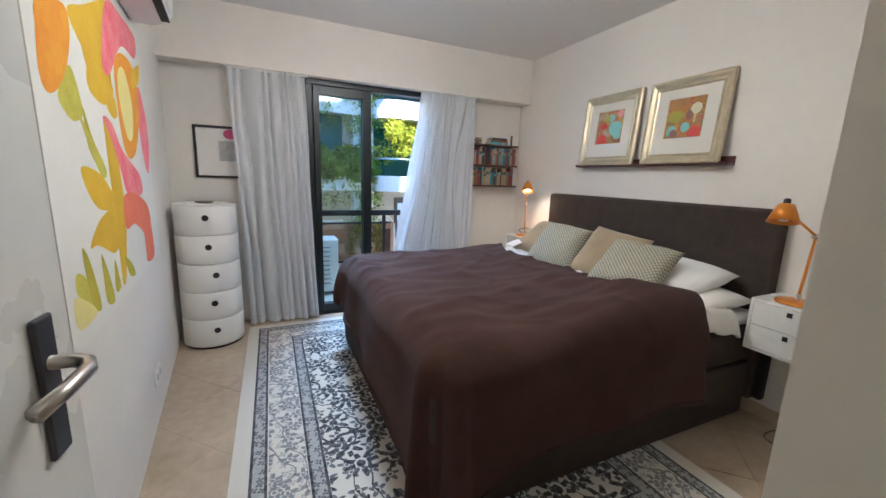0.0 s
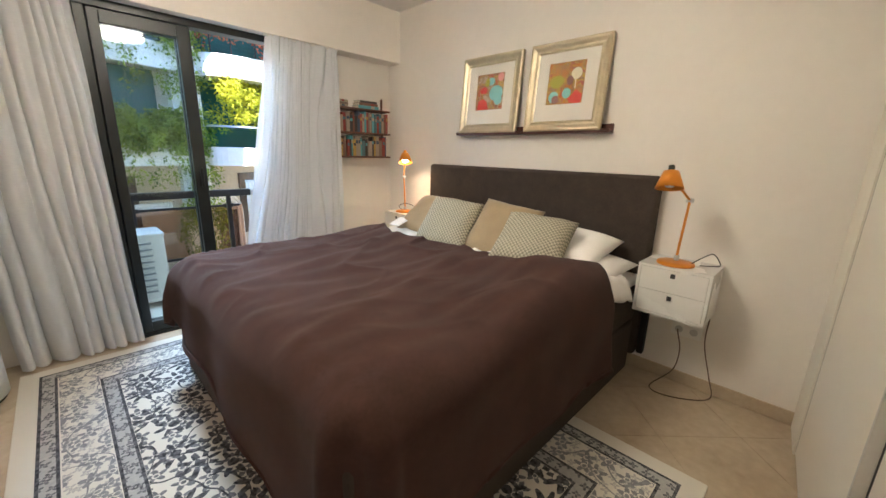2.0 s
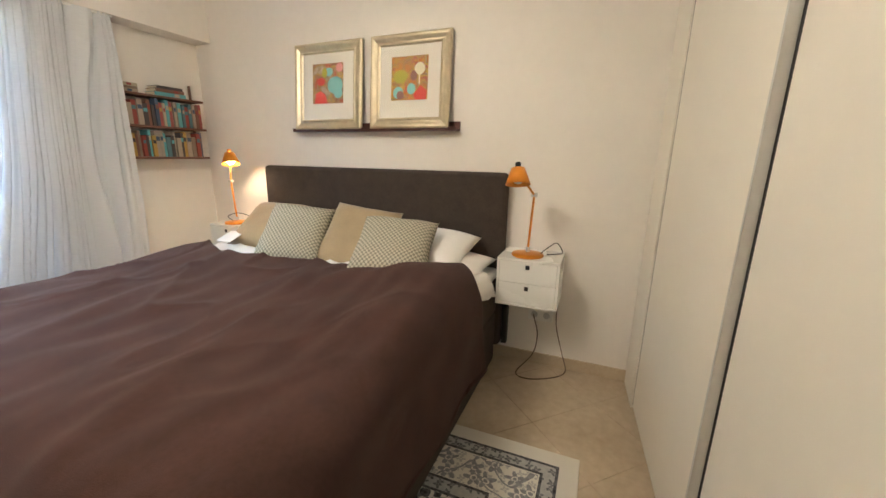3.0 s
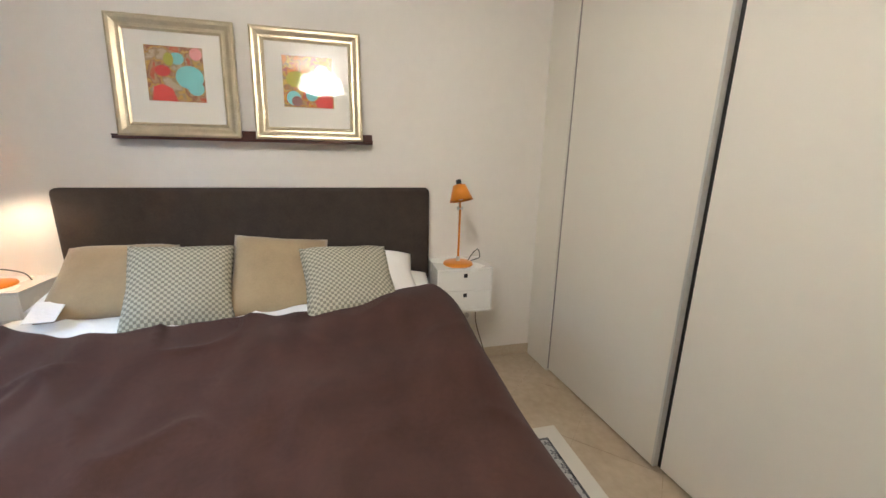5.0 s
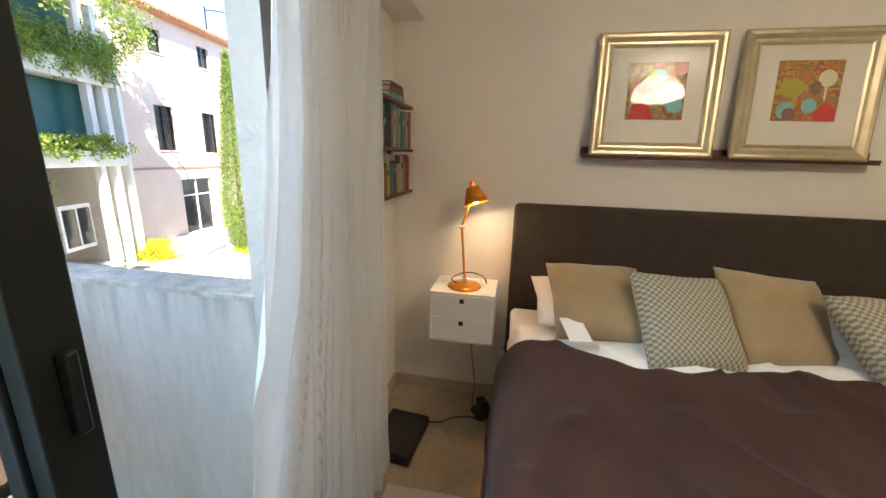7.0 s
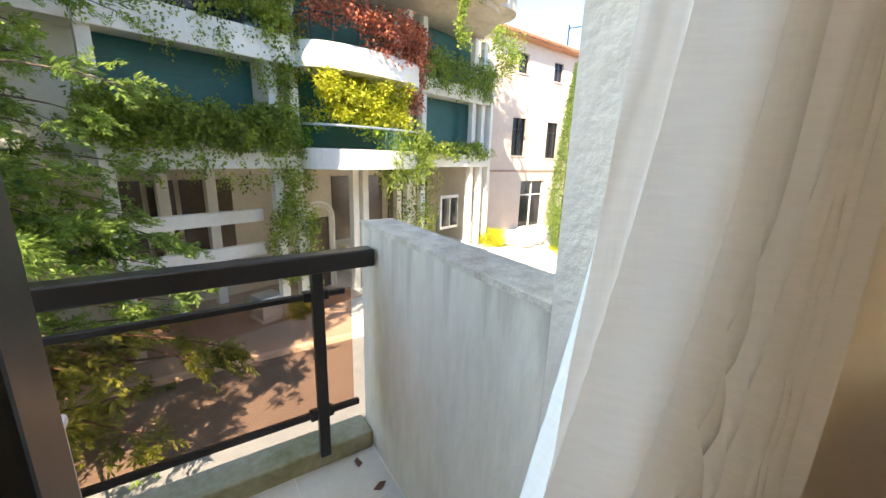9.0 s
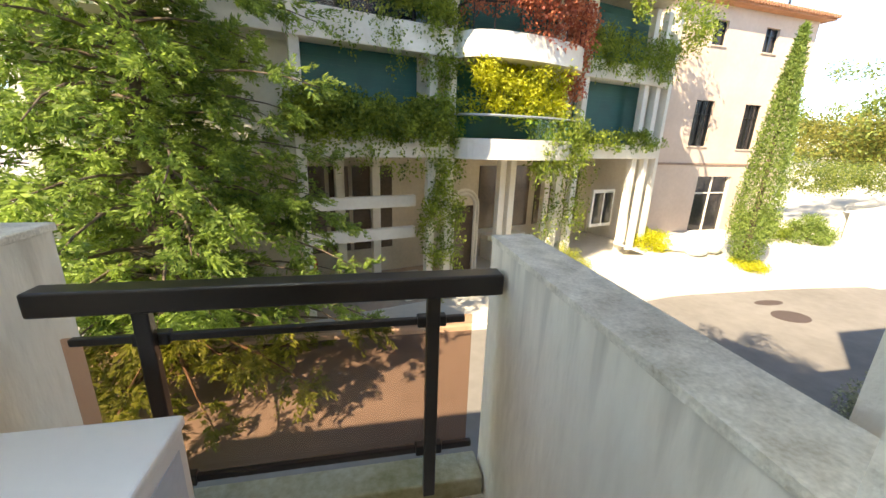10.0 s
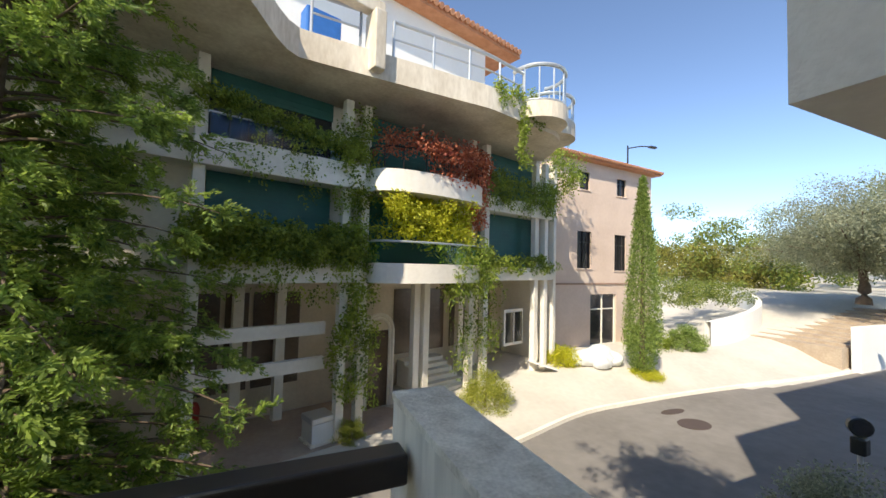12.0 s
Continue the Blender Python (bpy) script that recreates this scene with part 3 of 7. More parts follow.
def weave_material(name, ca, cb, scale):
    mat = material(name, ca, 0.9, var=0.1, scale=20, bump=0.3, bump_scale=300)
    nt = mat.node_tree
    N, Lk = nt.nodes, nt.links
    tc = N.new("ShaderNodeTexCoord")
    ck = N.new("ShaderNodeTexChecker")
    ck.inputs["Scale"].default_value = scale
    flat = N.new("ShaderNodeMapping")
    flat.inputs["Scale"].default_value, flat.inputs["Location"].default_value = (1, 1, 0), (0.0031, 0.0017, 0.004)
    Lk.new(tc.outputs["Object"], flat.inputs["Vector"])
    ck.inputs["Color1"].default_value, ck.inputs["Color2"].default_value = (*ca, 1), (*cb, 1)
    Lk.new(flat.outputs[0], ck.inputs["Vector"])
    Lk.new(ck.outputs[0], N["Principled BSDF"].inputs["Base Color"])
    return mat


M_TAN = material("tan_cushion", (0.34, 0.25, 0.135), 0.8, var=0.12, scale=12, bump=0.2, bump_scale=350, sheen=0.3)
M_WEAVE = weave_material("woven_cushion", (0.46, 0.43, 0.33), (0.22, 0.205, 0.155), 84)


def cushion(label, mat, left, right, down, h, seed, t=0.15, name="cushion"):
    """A cushion hung from its two upper corners, leaning along `down`."""
    a, b = Vector(left), Vector(right)
    across = (b - a).normalized()
    up = -Vector(down)
    up = (up - across * up.dot(across)).normalized()
    out = across.cross(up)
    c = (a + b) / 2 - up * (h / 2)
    ob = part(name, cushion_mesh((b - a).length, h, t, seed), mat, smooth=True)
    ob.matrix_world = Matrix.Translation(c) @ Matrix((across, up, out)).transposed().to_4x4()
    return tagged(ob, label, name, "cushions on the bed" if name == "cushion" else "pillows on the bed")


cushion("plain white sleeping pillow under the woven cushion", M_SHEET, (2.61, 2.02, 0.83), (2.585, 1.385, 0.815), (-0.86, 0, -0.22), 0.42, 11, 0.15, "pillow")
cushion("plain white sleeping pillow behind the tan cushion", M_SHEET, (2.57, 3.03, 0.835), (2.61, 2.42, 0.79), (-0.86, 0, -0.20), 0.40, 12, 0.12, "pillow")
cushion("plain white pillow lying flat at the bed's edge", M_SHEET, (2.60, 1.96, 0.70), (2.60, 1.29, 0.69), (-1, 0, -0.02), 0.44, 13, 0.11, "pillow")
cushion("plain tan cotton cushion leaning on the white pillow", M_TAN, (2.448, 2.975, 0.945), (2.50, 2.55, 0.935), (-0.74, -0.12, -0.50), 0.41, 1, 0.14)
cushion("grey woven cushion leaning between two tan ones", M_WEAVE, (2.266, 2.655, 0.985), (2.36, 2.265, 0.955), (-0.60, -0.20, -0.72), 0.40, 2, 0.14)
cushion("plain tan cotton cushion standing highest", M_TAN, (2.407, 2.273, 0.995), (2.454, 1.844, 0.947), (-0.58, -0.16, -0.74), 0.42, 3, 0.15)
cushion("grey woven cushion tilted on the white pillow", M_WEAVE, (2.247, 1.965, 0.952), (2.34, 1.56, 0.928), (-0.72, -0.18, -0.58), 0.40, 4, 0.15)

# ---- curtains ----
def curtain_material():
    mat = bpy.data.materials.new("sheer_white_voile")
    mat.use_nodes = True
    N, Lk = mat.node_tree.nodes, mat.node_tree.links
    bs = N["Principled BSDF"]
    bs.inputs["Base Color"].default_value = (0.86, 0.88, 0.90, 1)
    bs.inputs["Roughness"].default_value = 0.8
    tc = N.new("ShaderNodeTexCoord")
    mp = N.new("ShaderNodeMapping")
    mp.inputs["Scale"].default_value = (34, 34, 1.2)
    Lk.new(tc.outputs["Object"], mp.inputs["Vector"])
    nz = N.new("ShaderNodeTexNoise")
    nz.inputs["Scale"].default_value, nz.inputs["Detail"].default_value = 3.0, 5
    Lk.new(mp.outputs[0], nz.inputs["Vector"])
    mr = N.new("ShaderNodeMapRange")
    mr.inputs["To Min"].default_value, mr.inputs["To Max"].default_value = 0.05, 0.17
    Lk.new(nz.outputs[0], mr.inputs["Value"])
    tl = N.new("ShaderNodeBsdfTranslucent")
    tl.inputs[0].default_value = (0.88, 0.91, 0.94, 1)
    tr = N.new("ShaderNodeBsdfTransparent")
    m1, m2 = N.new("ShaderNodeMixShader"), N.new("ShaderNodeMixShader")
    m1.inputs[0].default_value = 0.30
    # slubs of the weave: fine threads across, broken streaks down
    wv = N.new("ShaderNodeMapping")
    wv.inputs["Scale"].default_value = (14, 14, 95)
    Lk.new(tc.outputs["Object"], wv.inputs["Vector"])
    sl = N.new("ShaderNodeTexNoise")
    sl.inputs["Scale"].default_value, sl.inputs["Detail"].default_value = 2.0, 2
    Lk.new(wv.outputs[0], sl.inputs["Vector"])
    st = N.new("ShaderNodeMath")
    st.operation = "ADD"
    Lk.new(sl.outputs[0], st.inputs[0])
    Lk.new(nz.outputs[0], st.inputs[1])
    bp = N.new("ShaderNodeBump")
    bp.inputs["Strength"].default_value, bp.inputs["Distance"].default_value = 0.14, 0.004
    Lk.new(st.outputs[0], bp.inputs["Height"])
    Lk.new(bp.outputs[0], bs.inputs["Normal"])
    Lk.new(bp.outputs[0], tl.inputs["Normal"])
    tone = N.new("ShaderNodeMapRange")
    tone.inputs["From Min"].default_value, tone.inputs["From Max"].default_value = 0.7, 1.3
    tone.inputs["To Min"].default_value, tone.inputs["To Max"].default_value = 0.78, 1.0
    Lk.new(st.outputs[0], tone.inputs["Value"])
    vc = N.new("ShaderNodeMix")
    vc.data_type, vc.blend_type = "RGBA", "MULTIPLY"
    vc.inputs["Factor"].default_value = 1.0
    vc.inputs[6].default_value = (0.88, 0.91, 0.94, 1)
    Lk.new(tone.outputs[0], vc.inputs[7])
    Lk.new(vc.outputs[2], tl.inputs[0])
    Lk.new(bs.outputs[0], m1.inputs[1])
    Lk.new(tl.outputs[0], m1.inputs[2])
    Lk.new(mr.outputs[0], m2.inputs[0])
    Lk.new(m1.outputs[0], m2.inputs[1])
    Lk.new(tr.outputs[0], m2.inputs[2])
    Lk.new(m2.outputs[0], N["Material Output"].inputs[0])
    return mat


M_VOILE = curtain_material()


def curtain(x0t, x1t, x0b, x1b, y, folds, seed, label, swing=0.0):
    nu, nv = 300, 64
    vs, fs = [], []
    for j in range(nv + 1):
        v = j / nv
        z = 2.098 - (2.098 - 0.018) * v
        for i in range(nu + 1):
            u = i / nu
            mid = math.sin(math.pi * v)
            x = (x0t + (x0b - x0t) * v) * (1 - u) + (x1t + (x1b - x1t) * v) * u
            ph = folds * 2 * math.pi * (u + 0.06 * math.sin(7 * u + seed) + 0.07 * noise.noise(Vector((u * 4, v * 1.5, seed + 2))))
            ph += 0.9 * math.sin(0.47 * ph + seed)
            amp = (1.0 + 0.85 * swing) * (0.016 + 0.026 * v ** 0.6) + 0.010 * noise.noise(Vector((u * 6, v * 1.3, seed)))
            amp *= 1 - swing * (0.3 + 0.55 * max(0.0, 1 - u / 0.12))
            amp *= 0.75 + 0.9 * max(0, noise.noise(Vector((u * 9, v * 0.8, seed + 3))) + 0.3)
            yy = y + amp * (math.sin(ph) + 0.3 * swing * math.sin(2.3 * ph + 3 * v)) + 0.014 * noise.noise(Vector((u * 5, v * 2, seed + 5))) 
            x += 0.35 * amp * math.cos(ph * 1.0 + 0.7) + 0.015 * noise.noise(Vector((u * 3, v * 3, seed + 9)))
            vs.append((x, yy, z))
    for j in range(nv):
        for i in range(nu):
            q = j * (nu + 1) + i
            fs.append((q, q + 1, q + nu + 2, q + nu + 1))
    cur = thing("curtain", label, "curtain", pose((x0t + x1t) / 2, y, 0), group="curtains at the balcony door")
    inv = pose(-(x0t + x1t) / 2, -y, 0)
    mesh_part("cloth", [inv @ Vector(p) for p in vs], fs, M_VOILE, cur, smooth=True)
    part("rail", box(x0t - (x0t + x1t) / 2 - 0.02, x1t - (x0t + x1t) / 2 + 0.02, -0.012, 0.012, 2.086, 2.0985, 0.002), M_WHITE, cur, "thin white curtain rail")
    return cur


curtain(-0.09, 0.475, -0.03, 0.545, 3.69, 9, 1.0, "sheer white floor-length curtain drawn to one side")
curtain(1.50, 2.06, 1.15, 2.05, 3.678, 17, 4.0, "sheer white floor-length curtain beside the bookshelf", 1.0)

# ---- rug ----
RX0, RX1, RY0, RY1 = -0.045, 1.955, 0.717, 3.61


def rug_material():
    mat = bpy.data.materials.new("floral_wool_rug")
    mat.use_nodes = True
    nt = mat.node_tree
    N, Lk = nt.nodes, nt.links
    bs = N["Principled BSDF"]
    bs.inputs["Roughness"].default_value = 0.95
    tc = N.new("ShaderNodeTexCoord")
    sep = N.new("ShaderNodeSeparateXYZ")
    Lk.new(tc.outputs["Object"], sep.inputs[0])

    def mth(op, a, b=None, c=None):
        m = N.new("ShaderNodeMath")
        m.operation = op
        for k, v in enumerate((a, b, c)):
            if v is None:
                continue
            if isinstance(v, (int, float)):
                m.inputs[k].default_value = v
            else:
                Lk.new(v, m.inputs[k])
        return m.outputs[0]

    hx, hy = (RX1 - RX0) / 2, (RY1 - RY0) / 2
    dx = mth("SUBTRACT", hx, mth("ABSOLUTE", sep.outputs[0]))
    dy = mth("SUBTRACT", hy, mth("ABSOLUTE", sep.outputs[1]))
    d = mth("MINIMUM", dx, dy)

    def band(lo, hi):
        return mth("MULTIPLY", mth("GREATER_THAN", d, lo), mth("LESS_THAN", d, hi))

    warp = N.new("ShaderNodeTexNoise")
    warp.inputs["Scale"].default_value = 9
    vadd = N.new("ShaderNodeMixRGB")
    vadd.blend_type, vadd.inputs[0].default_value = "ADD", 0.035
    Lk.new(tc.outputs["Object"], warp.inputs["Vector"])
    Lk.new(tc.outputs["Object"], vadd.inputs[1])
    Lk.new(warp.outputs["Color"], vadd.inputs[2])

    def flowers(scale, petals, size, inner):
        """Petalled blooms on scattered centres: 1 inside the pattern."""
        vo = N.new("ShaderNodeTexVoronoi")
        vo.voronoi_dimensions = "2D"
        vo.inputs["Scale"].default_value, vo.inputs["Randomness"].default_value = scale, 0.75
        Lk.new(vadd.outputs[0], vo.inputs["Vector"])
        sub = N.new("ShaderNodeVectorMath")
        sub.operation = "SUBTRACT"
        sc = N.new("ShaderNodeVectorMath")
        sc.operation = "SCALE"
        sc.inputs["Scale"].default_value = 1.0
        Lk.new(vadd.outputs[0], sc.inputs[0])
        Lk.new(sc.outputs[0], sub.inputs[0])
        Lk.new(vo.outputs["Position"], sub.inputs[1])
        s2 = N.new("ShaderNodeSeparateXYZ")
        Lk.new(sub.outputs[0], s2.inputs[0])
        ang = mth("ARCTAN2", s2.outputs[1], s2.outputs[0])
        lobe = mth("MULTIPLY_ADD", mth("SINE", mth("MULTIPLY", ang, petals)), 0.30, 0.70)
        r = vo.outputs["Distance"]
        disc = mth("LESS_THAN", r, mth("MULTIPLY", lobe, size))
        hole = mth("MULTIPLY", mth("GREATER_THAN", r, inner * 0.6), mth("LESS_THAN", r, inner))
        return mth("SUBTRACT", disc, mth("MULTIPLY", disc, hole))

    big = flowers(5.4, 8, 0.46, 0.20)
    mid = flowers(11.5, 5, 0.50, 0.17)
    small = flowers(24.0, 4, 0.46, 0.12)
    vine = N.new("ShaderNodeTexWave")
    vine.inputs["Scale"].default_value, vine.inputs["Distortion"].default_value, vine.inputs["Detail"].default_value = 2.0, 16.0, 1.5
    vine.inputs["Detail Scale"].default_value = 1.6
    Lk.new(tc.outputs["Object"], vine.inputs["Vector"])
    stem = mth("GREATER_THAN", vine.outputs["Fac"], 0.985)
    field = mth("GREATER_THAN", d, 0.395)
    dark_field = mth("MULTIPLY", field, mth("MAXIMUM", big, stem))
    grey_field = mth("MULTIPLY", field, mth("MULTIPLY", mid, 0.8))
    border = band(0.155, 0.315)
    dark_border = mth("MULTIPLY", border, mth("MULTIPLY", mth("MAXIMUM", mth("MAXIMUM", mid, stem), mth("MULTIPLY", small, 0.5)), 0.62))
    guard = mth("MAXIMUM", band(0.082, 0.145), band(0.325, 0.388))
    guard_tone = mth("MULTIPLY", guard, mth("MULTIPLY_ADD", small, 0.50, 0.36))
    lines = mth("MAXIMUM", mth("MAXIMUM", band(0.078, 0.090), band(0.138, 0.150)), mth("MAXIMUM", band(0.318, 0.330), band(0.382, 0.394)))
    allp = mth("MAXIMUM", mth("MAXIMUM", mth("MAXIMUM", dark_field, grey_field), mth("MAXIMUM", dark_border, guard_tone)), lines)
    fz = N.new("ShaderNodeTexNoise")
    fz.inputs["Scale"].default_value = 60
    Lk.new(tc.outputs["Object"], fz.inputs["Vector"])
    tone = mth("MULTIPLY", allp, mth("MULTIPLY_ADD", fz.outputs[0], 0.7, 0.55))
    ramp = N.new("ShaderNodeValToRGB")
    els = ramp.color_ramp.elements
    els[0].color, els[1].color = (0.68, 0.65, 0.57, 1), (0.022, 0.023, 0.028, 1)
    e = els.new(0.45)
    e.color = (0.30, 0.30, 0.31, 1)
    Lk.new(tone, ramp.inputs[0])
    Lk.new(ramp.outputs[0], bs.inputs["Base Color"])
    bn = N.new("ShaderNodeTexNoise")
    bn.inputs["Scale"].default_value = 350
    Lk.new(tc.outputs["Object"], bn.inputs["Vector"])
    bp = N.new("ShaderNodeBump")
    bp.inputs["Strength"].default_value, bp.inputs["Distance"].default_value = 0.5, 0.004
    Lk.new(bn.outputs[0], bp.inputs["Height"])
    Lk.new(bp.outputs[0], bs.inputs["Normal"])
    return mat


rug = part("rug", box(-(RX1 - RX0) / 2, (RX1 - RX0) / 2, -(RY1 - RY0) / 2, (RY1 - RY0) / 2, 0.001, 0.012, 0.004), rug_material())
rug.matrix_world = pose((RX0 + RX1) / 2, (RY0 + RY1) / 2, 0)
tagged(rug, "cream wool rug with dark floral pattern under the bed", "rug")

# ---- round drawer cabinet ----
cab = thing("drawer_cabinet", "tall round white plastic cabinet with five compartments", "cabinet", pose(-0.275, 3.465, 0, 0, 0, 8))
CR, CH = 0.205, 0.208
part("plinth", cylinder(CR - 0.012, 0.0, 0.018, 40), M_BLACK, cab)
for k in range(5):
    z = 0.018 + k * CH
    seg = part("compartment", lathe([(CR - 0.006, z), (CR, z + 0.004), (CR, z + CH - 0.006), (CR - 0.004, z + CH - 0.001)], 56), M_PLASTIC, cab, smooth=True)
    # sliding front, proud of the shell
    bm = bmesh.new()
    a0, a1 = radians(-90 - 48), radians(-90 + 48)
    rings = []
    for r, zz in ((CR + 0.0005, z + 0.007), (CR + 0.004, z + 0.012), (CR + 0.004, z + CH - 0.014), (CR + 0.0005, z + CH - 0.009)):
        rings.append([bm.verts.new((r * math.cos(a0 + (a1 - a0) * q / 24), r * math.sin(a0 + (a1 - a0) * q / 24), zz)) for q in range(25)])
    for r0, r1 in zip(rings, rings[1:]):
        for q in range(24):
            bm.faces.new((r0[q], r0[q + 1], r1[q + 1], r1[q]))
    dr = part("sliding_front", bm, M_PLASTIC, seg, smooth=True)
    ang = radians(-90 + (4, 3, 9, 0, -2)[k])
    hm = Matrix.Translation((math.cos(ang) * (CR + 0.0045), math.sin(ang) * (CR + 0.0045), z + CH * 0.62)) @ Matrix.Rotation(ang, 4, "Z") @ Matrix.Rotation(radians(90), 4, "Y")
    bm = lathe([(0.0, 0.0), (0.021, 0.0), (0.021, 0.003), (0.017, 0.004), (0.0, 0.001)], 24, False)
    bm.transform(hm)
    part("finger_hole", bm, M_BLACK, seg, "round black finger hole")
part("lid", lathe([(CR - 0.002, 0.018 + 5 * CH), (CR, 0.022 + 5 * CH), (CR - 0.002, 0.030 + 5 * CH), (CR - 0.02, 0.033 + 5 * CH)], 56), M_PLASTIC, cab, smooth=True)
dish = part("trinket_dish", lathe([(0.02, 0), (0.05, 0.004), (0.062, 0.014), (0.058, 0.014), (0.045, 0.007), (0.01, 0.005)], 24), material("bronze_dish", (0.22, 0.17, 0.11), 0.4, metal=0.4), smooth=True)
dish.matrix_world = pose(-0.27, 3.40, 0.033 + 5 * CH + 0.018 - 0.017)
tagged(dish, "small bronze dish on the round cabinet", "dish")

# ---- small framed print ----
pic = thing("framed_print", "black framed print with grey square and pink blot", "picture", pose(-0.125, NORTH, 1.455))
M_BLACKF = material("black_frame", (0.02, 0.018, 0.017), 0.4)
M_MAT = material("passepartout", (0.80, 0.78, 0.74), 0.9, var=0.02)
for nm, b in (("frame_side", (-0.24, -0.222, -0.205, 0.205)), ("frame_side", (0.222, 0.24, -0.205, 0.205)), ("frame_top", (-0.222, 0.222, 0.187, 0.205)), ("frame_bottom", (-0.222, 0.222, -0.205, -0.187))):
    part(nm, box(b[0], b[1], -0.024, -0.001, b[2], b[3], 0.002), M_BLACKF, pic)
part("mount", box(-0.221, 0.221, -0.010, -0.002, -0.186, 0.186), M_MAT, pic)
part("grey_print", box(-0.07, 0.10, -0.0125, -0.0102, -0.07, 0.09), material("grey_print", (0.36, 0.37, 0.38), 0.8, scale=30, color2=(0.55, 0.55, 0.55)), pic)
part("pink_blot", lathe([(0.0, 0), (0.045, 0), (0.043, 0.002), (0, 0.003)], 20, False), material("pink_paint", (0.62, 0.10, 0.25), 0.7), pic).matrix_local = pose(0.02, -0.0102, 0.145, 90) @ Matrix.Diagonal((1.15, 0.85, 1, 1))

# ---- flower painting on the west wall ----
PY0, PY1, PZ0, PZ1 = 1.44, 2.98, 0.80, 2.04
WA = math.atan2(1, -0.092)
mural_m = Matrix.Translation((west_x(PY0), PY0, 0)) @ Matrix.Rotation(WA, 4, "Z")
mural = thing("flower_painting", "large unframed painting of yellow and pink flowers on white", "painting", mural_m)
PW = PY1 - PY0
part("canvas", box(0, PW, -0.006, -0.0005, PZ0, PZ1), material("painting_ground", (0.82, 0.80, 0.75), 0.85, var=0.02), mural)


def paint(name, col, col2=None):
    return material(name, col, 0.8, scale=9, color2=col2 or tuple(min(1, c * 1.35 + 0.03) for c in col), bump=0.05)


P_YEL = paint("ochre_yellow", (0.72, 0.42, 0.010), (0.80, 0.55, 0.02))
P_ORA = paint("orange", (0.78, 0.26, 0.012), (0.85, 0.42, 0.02))
P_GRN = paint("yellow_green", (0.48, 0.44, 0.03), (0.66, 0.60, 0.10))
P_OLI = paint("olive_green", (0.42, 0.36, 0.012), (0.58, 0.50, 0.04))
P_PNK = paint("pink", (0.82, 0.10, 0.16), (0.88, 0.35, 0.36))
P_COR = paint("coral", (0.82, 0.16, 0.08), (0.86, 0.26, 0.14))
P_PAL = paint("pale_yellow", (0.78, 0.68, 0.22), (0.84, 0.74, 0.30))
layer = [0]


def blob(name, pts, mat, closed=True):
    """A flat painted shape; points are metres along the painting and up, smoothed into a curve."""
    layer[0] += 1
    y = -0.00605 - 0.00004 * layer[0]
    n = len(pts)
    out = []
    for i in range(n):
        p0, p1, p2, p3 = pts[i - 1], pts[i], pts[(i + 1) % n], pts[(i + 2) % n]
        for k in range(6):
            t = k / 6
            out.append(tuple(0.5 * (2 * p1[c] + (p2[c] - p0[c]) * t + (2 * p0[c] - 5 * p1[c] + 4 * p2[c] - p3[c]) * t * t + (3 * p1[c] - p0[c] - 3 * p2[c] + p3[c]) * t ** 3) for c in (0, 1)))
    bm = bmesh.new()
    vs = []
    for a, b in out:
        vs.append(bm.verts.new((min(max(a + 0.06, 0.004), PW - 0.004), y, min(max(b, PZ0 + 0.003), PZ1 - 0.004))))
    f = bm.faces.new(vs)
    bmesh.ops.triangulate(bm, faces=[f])
    return part(name, bm, mat, mural)


blob("stem", [(0.3, 1.47), (0.31, 1.49), (0.37, 1.4), (0.48, 1.31), (0.42, 1.29), (0.31, 1.37)], P_OLI)
blob("stem", [(0.53, 1.48), (0.58, 1.41), (0.62, 1.18), (0.59, 1.04), (0.52, 0.87), (0.59, 0.87), (0.71, 1.12), (0.7, 1.26), (0.67, 1.45)], P_YEL)
blob("stem", [(0.25, 1.46), (0.3, 1.44), (0.49, 1.3), (0.41, 1.28)], P_GRN)
blob("leaf", [(0.2, 1.3), (0.32, 1.3), (0.46, 1.26), (0.58, 1.16), (0.37, 1.16), (0.26, 1.21)], P_YEL)
blob("leaf", [(0.19, 1.06), (0.33, 1.13), (0.54, 1.16), (0.63, 1.13), (0.58, 1.04), (0.47, 0.99), (0.28, 1.05)], P_YEL)
blob("trumpet_flower", [(0.28, 1.77), (0.46, 1.84), (0.8, 1.97), (0.69, 1.85), (0.58, 1.72), (0.75, 1.62), (0.6, 1.54), (0.43, 1.55), (0.39, 1.6), (0.44, 1.68), (0.36, 1.7)], P_YEL)
blob("pink_petal", [(0.8, 1.97), (1.08, 2.0), (1.38, 1.99), (1.31, 1.87), (1.0, 1.85), (0.71, 1.67), (0.62, 1.71)], P_PNK)
blob("pink_petal", [(1.3, 1.73), (1.42, 1.67), (1.49, 1.48), (1.36, 1.28), (1.26, 1.38), (1.23, 1.54)], P_PNK)
blob("pink_petal", [(0.53, 1.49), (0.65, 1.48), (0.77, 1.39), (0.9, 1.34), (1.11, 1.27), (1.11, 1.18), (0.8, 1.19), (0.71, 1.3), (0.61, 1.42)], P_PNK)
blob("flower_disc", [(0.83, 1.75), (1.0, 1.82), (1.23, 1.8), (1.29, 1.62), (1.1, 1.4), (0.91, 1.35), (0.81, 1.43), (0.79, 1.62)], P_ORA)
blob("disc_centre", [(0.88, 1.72), (1.01, 1.75), (1.11, 1.6), (1.03, 1.45), (0.91, 1.45), (0.84, 1.61)], P_PAL)
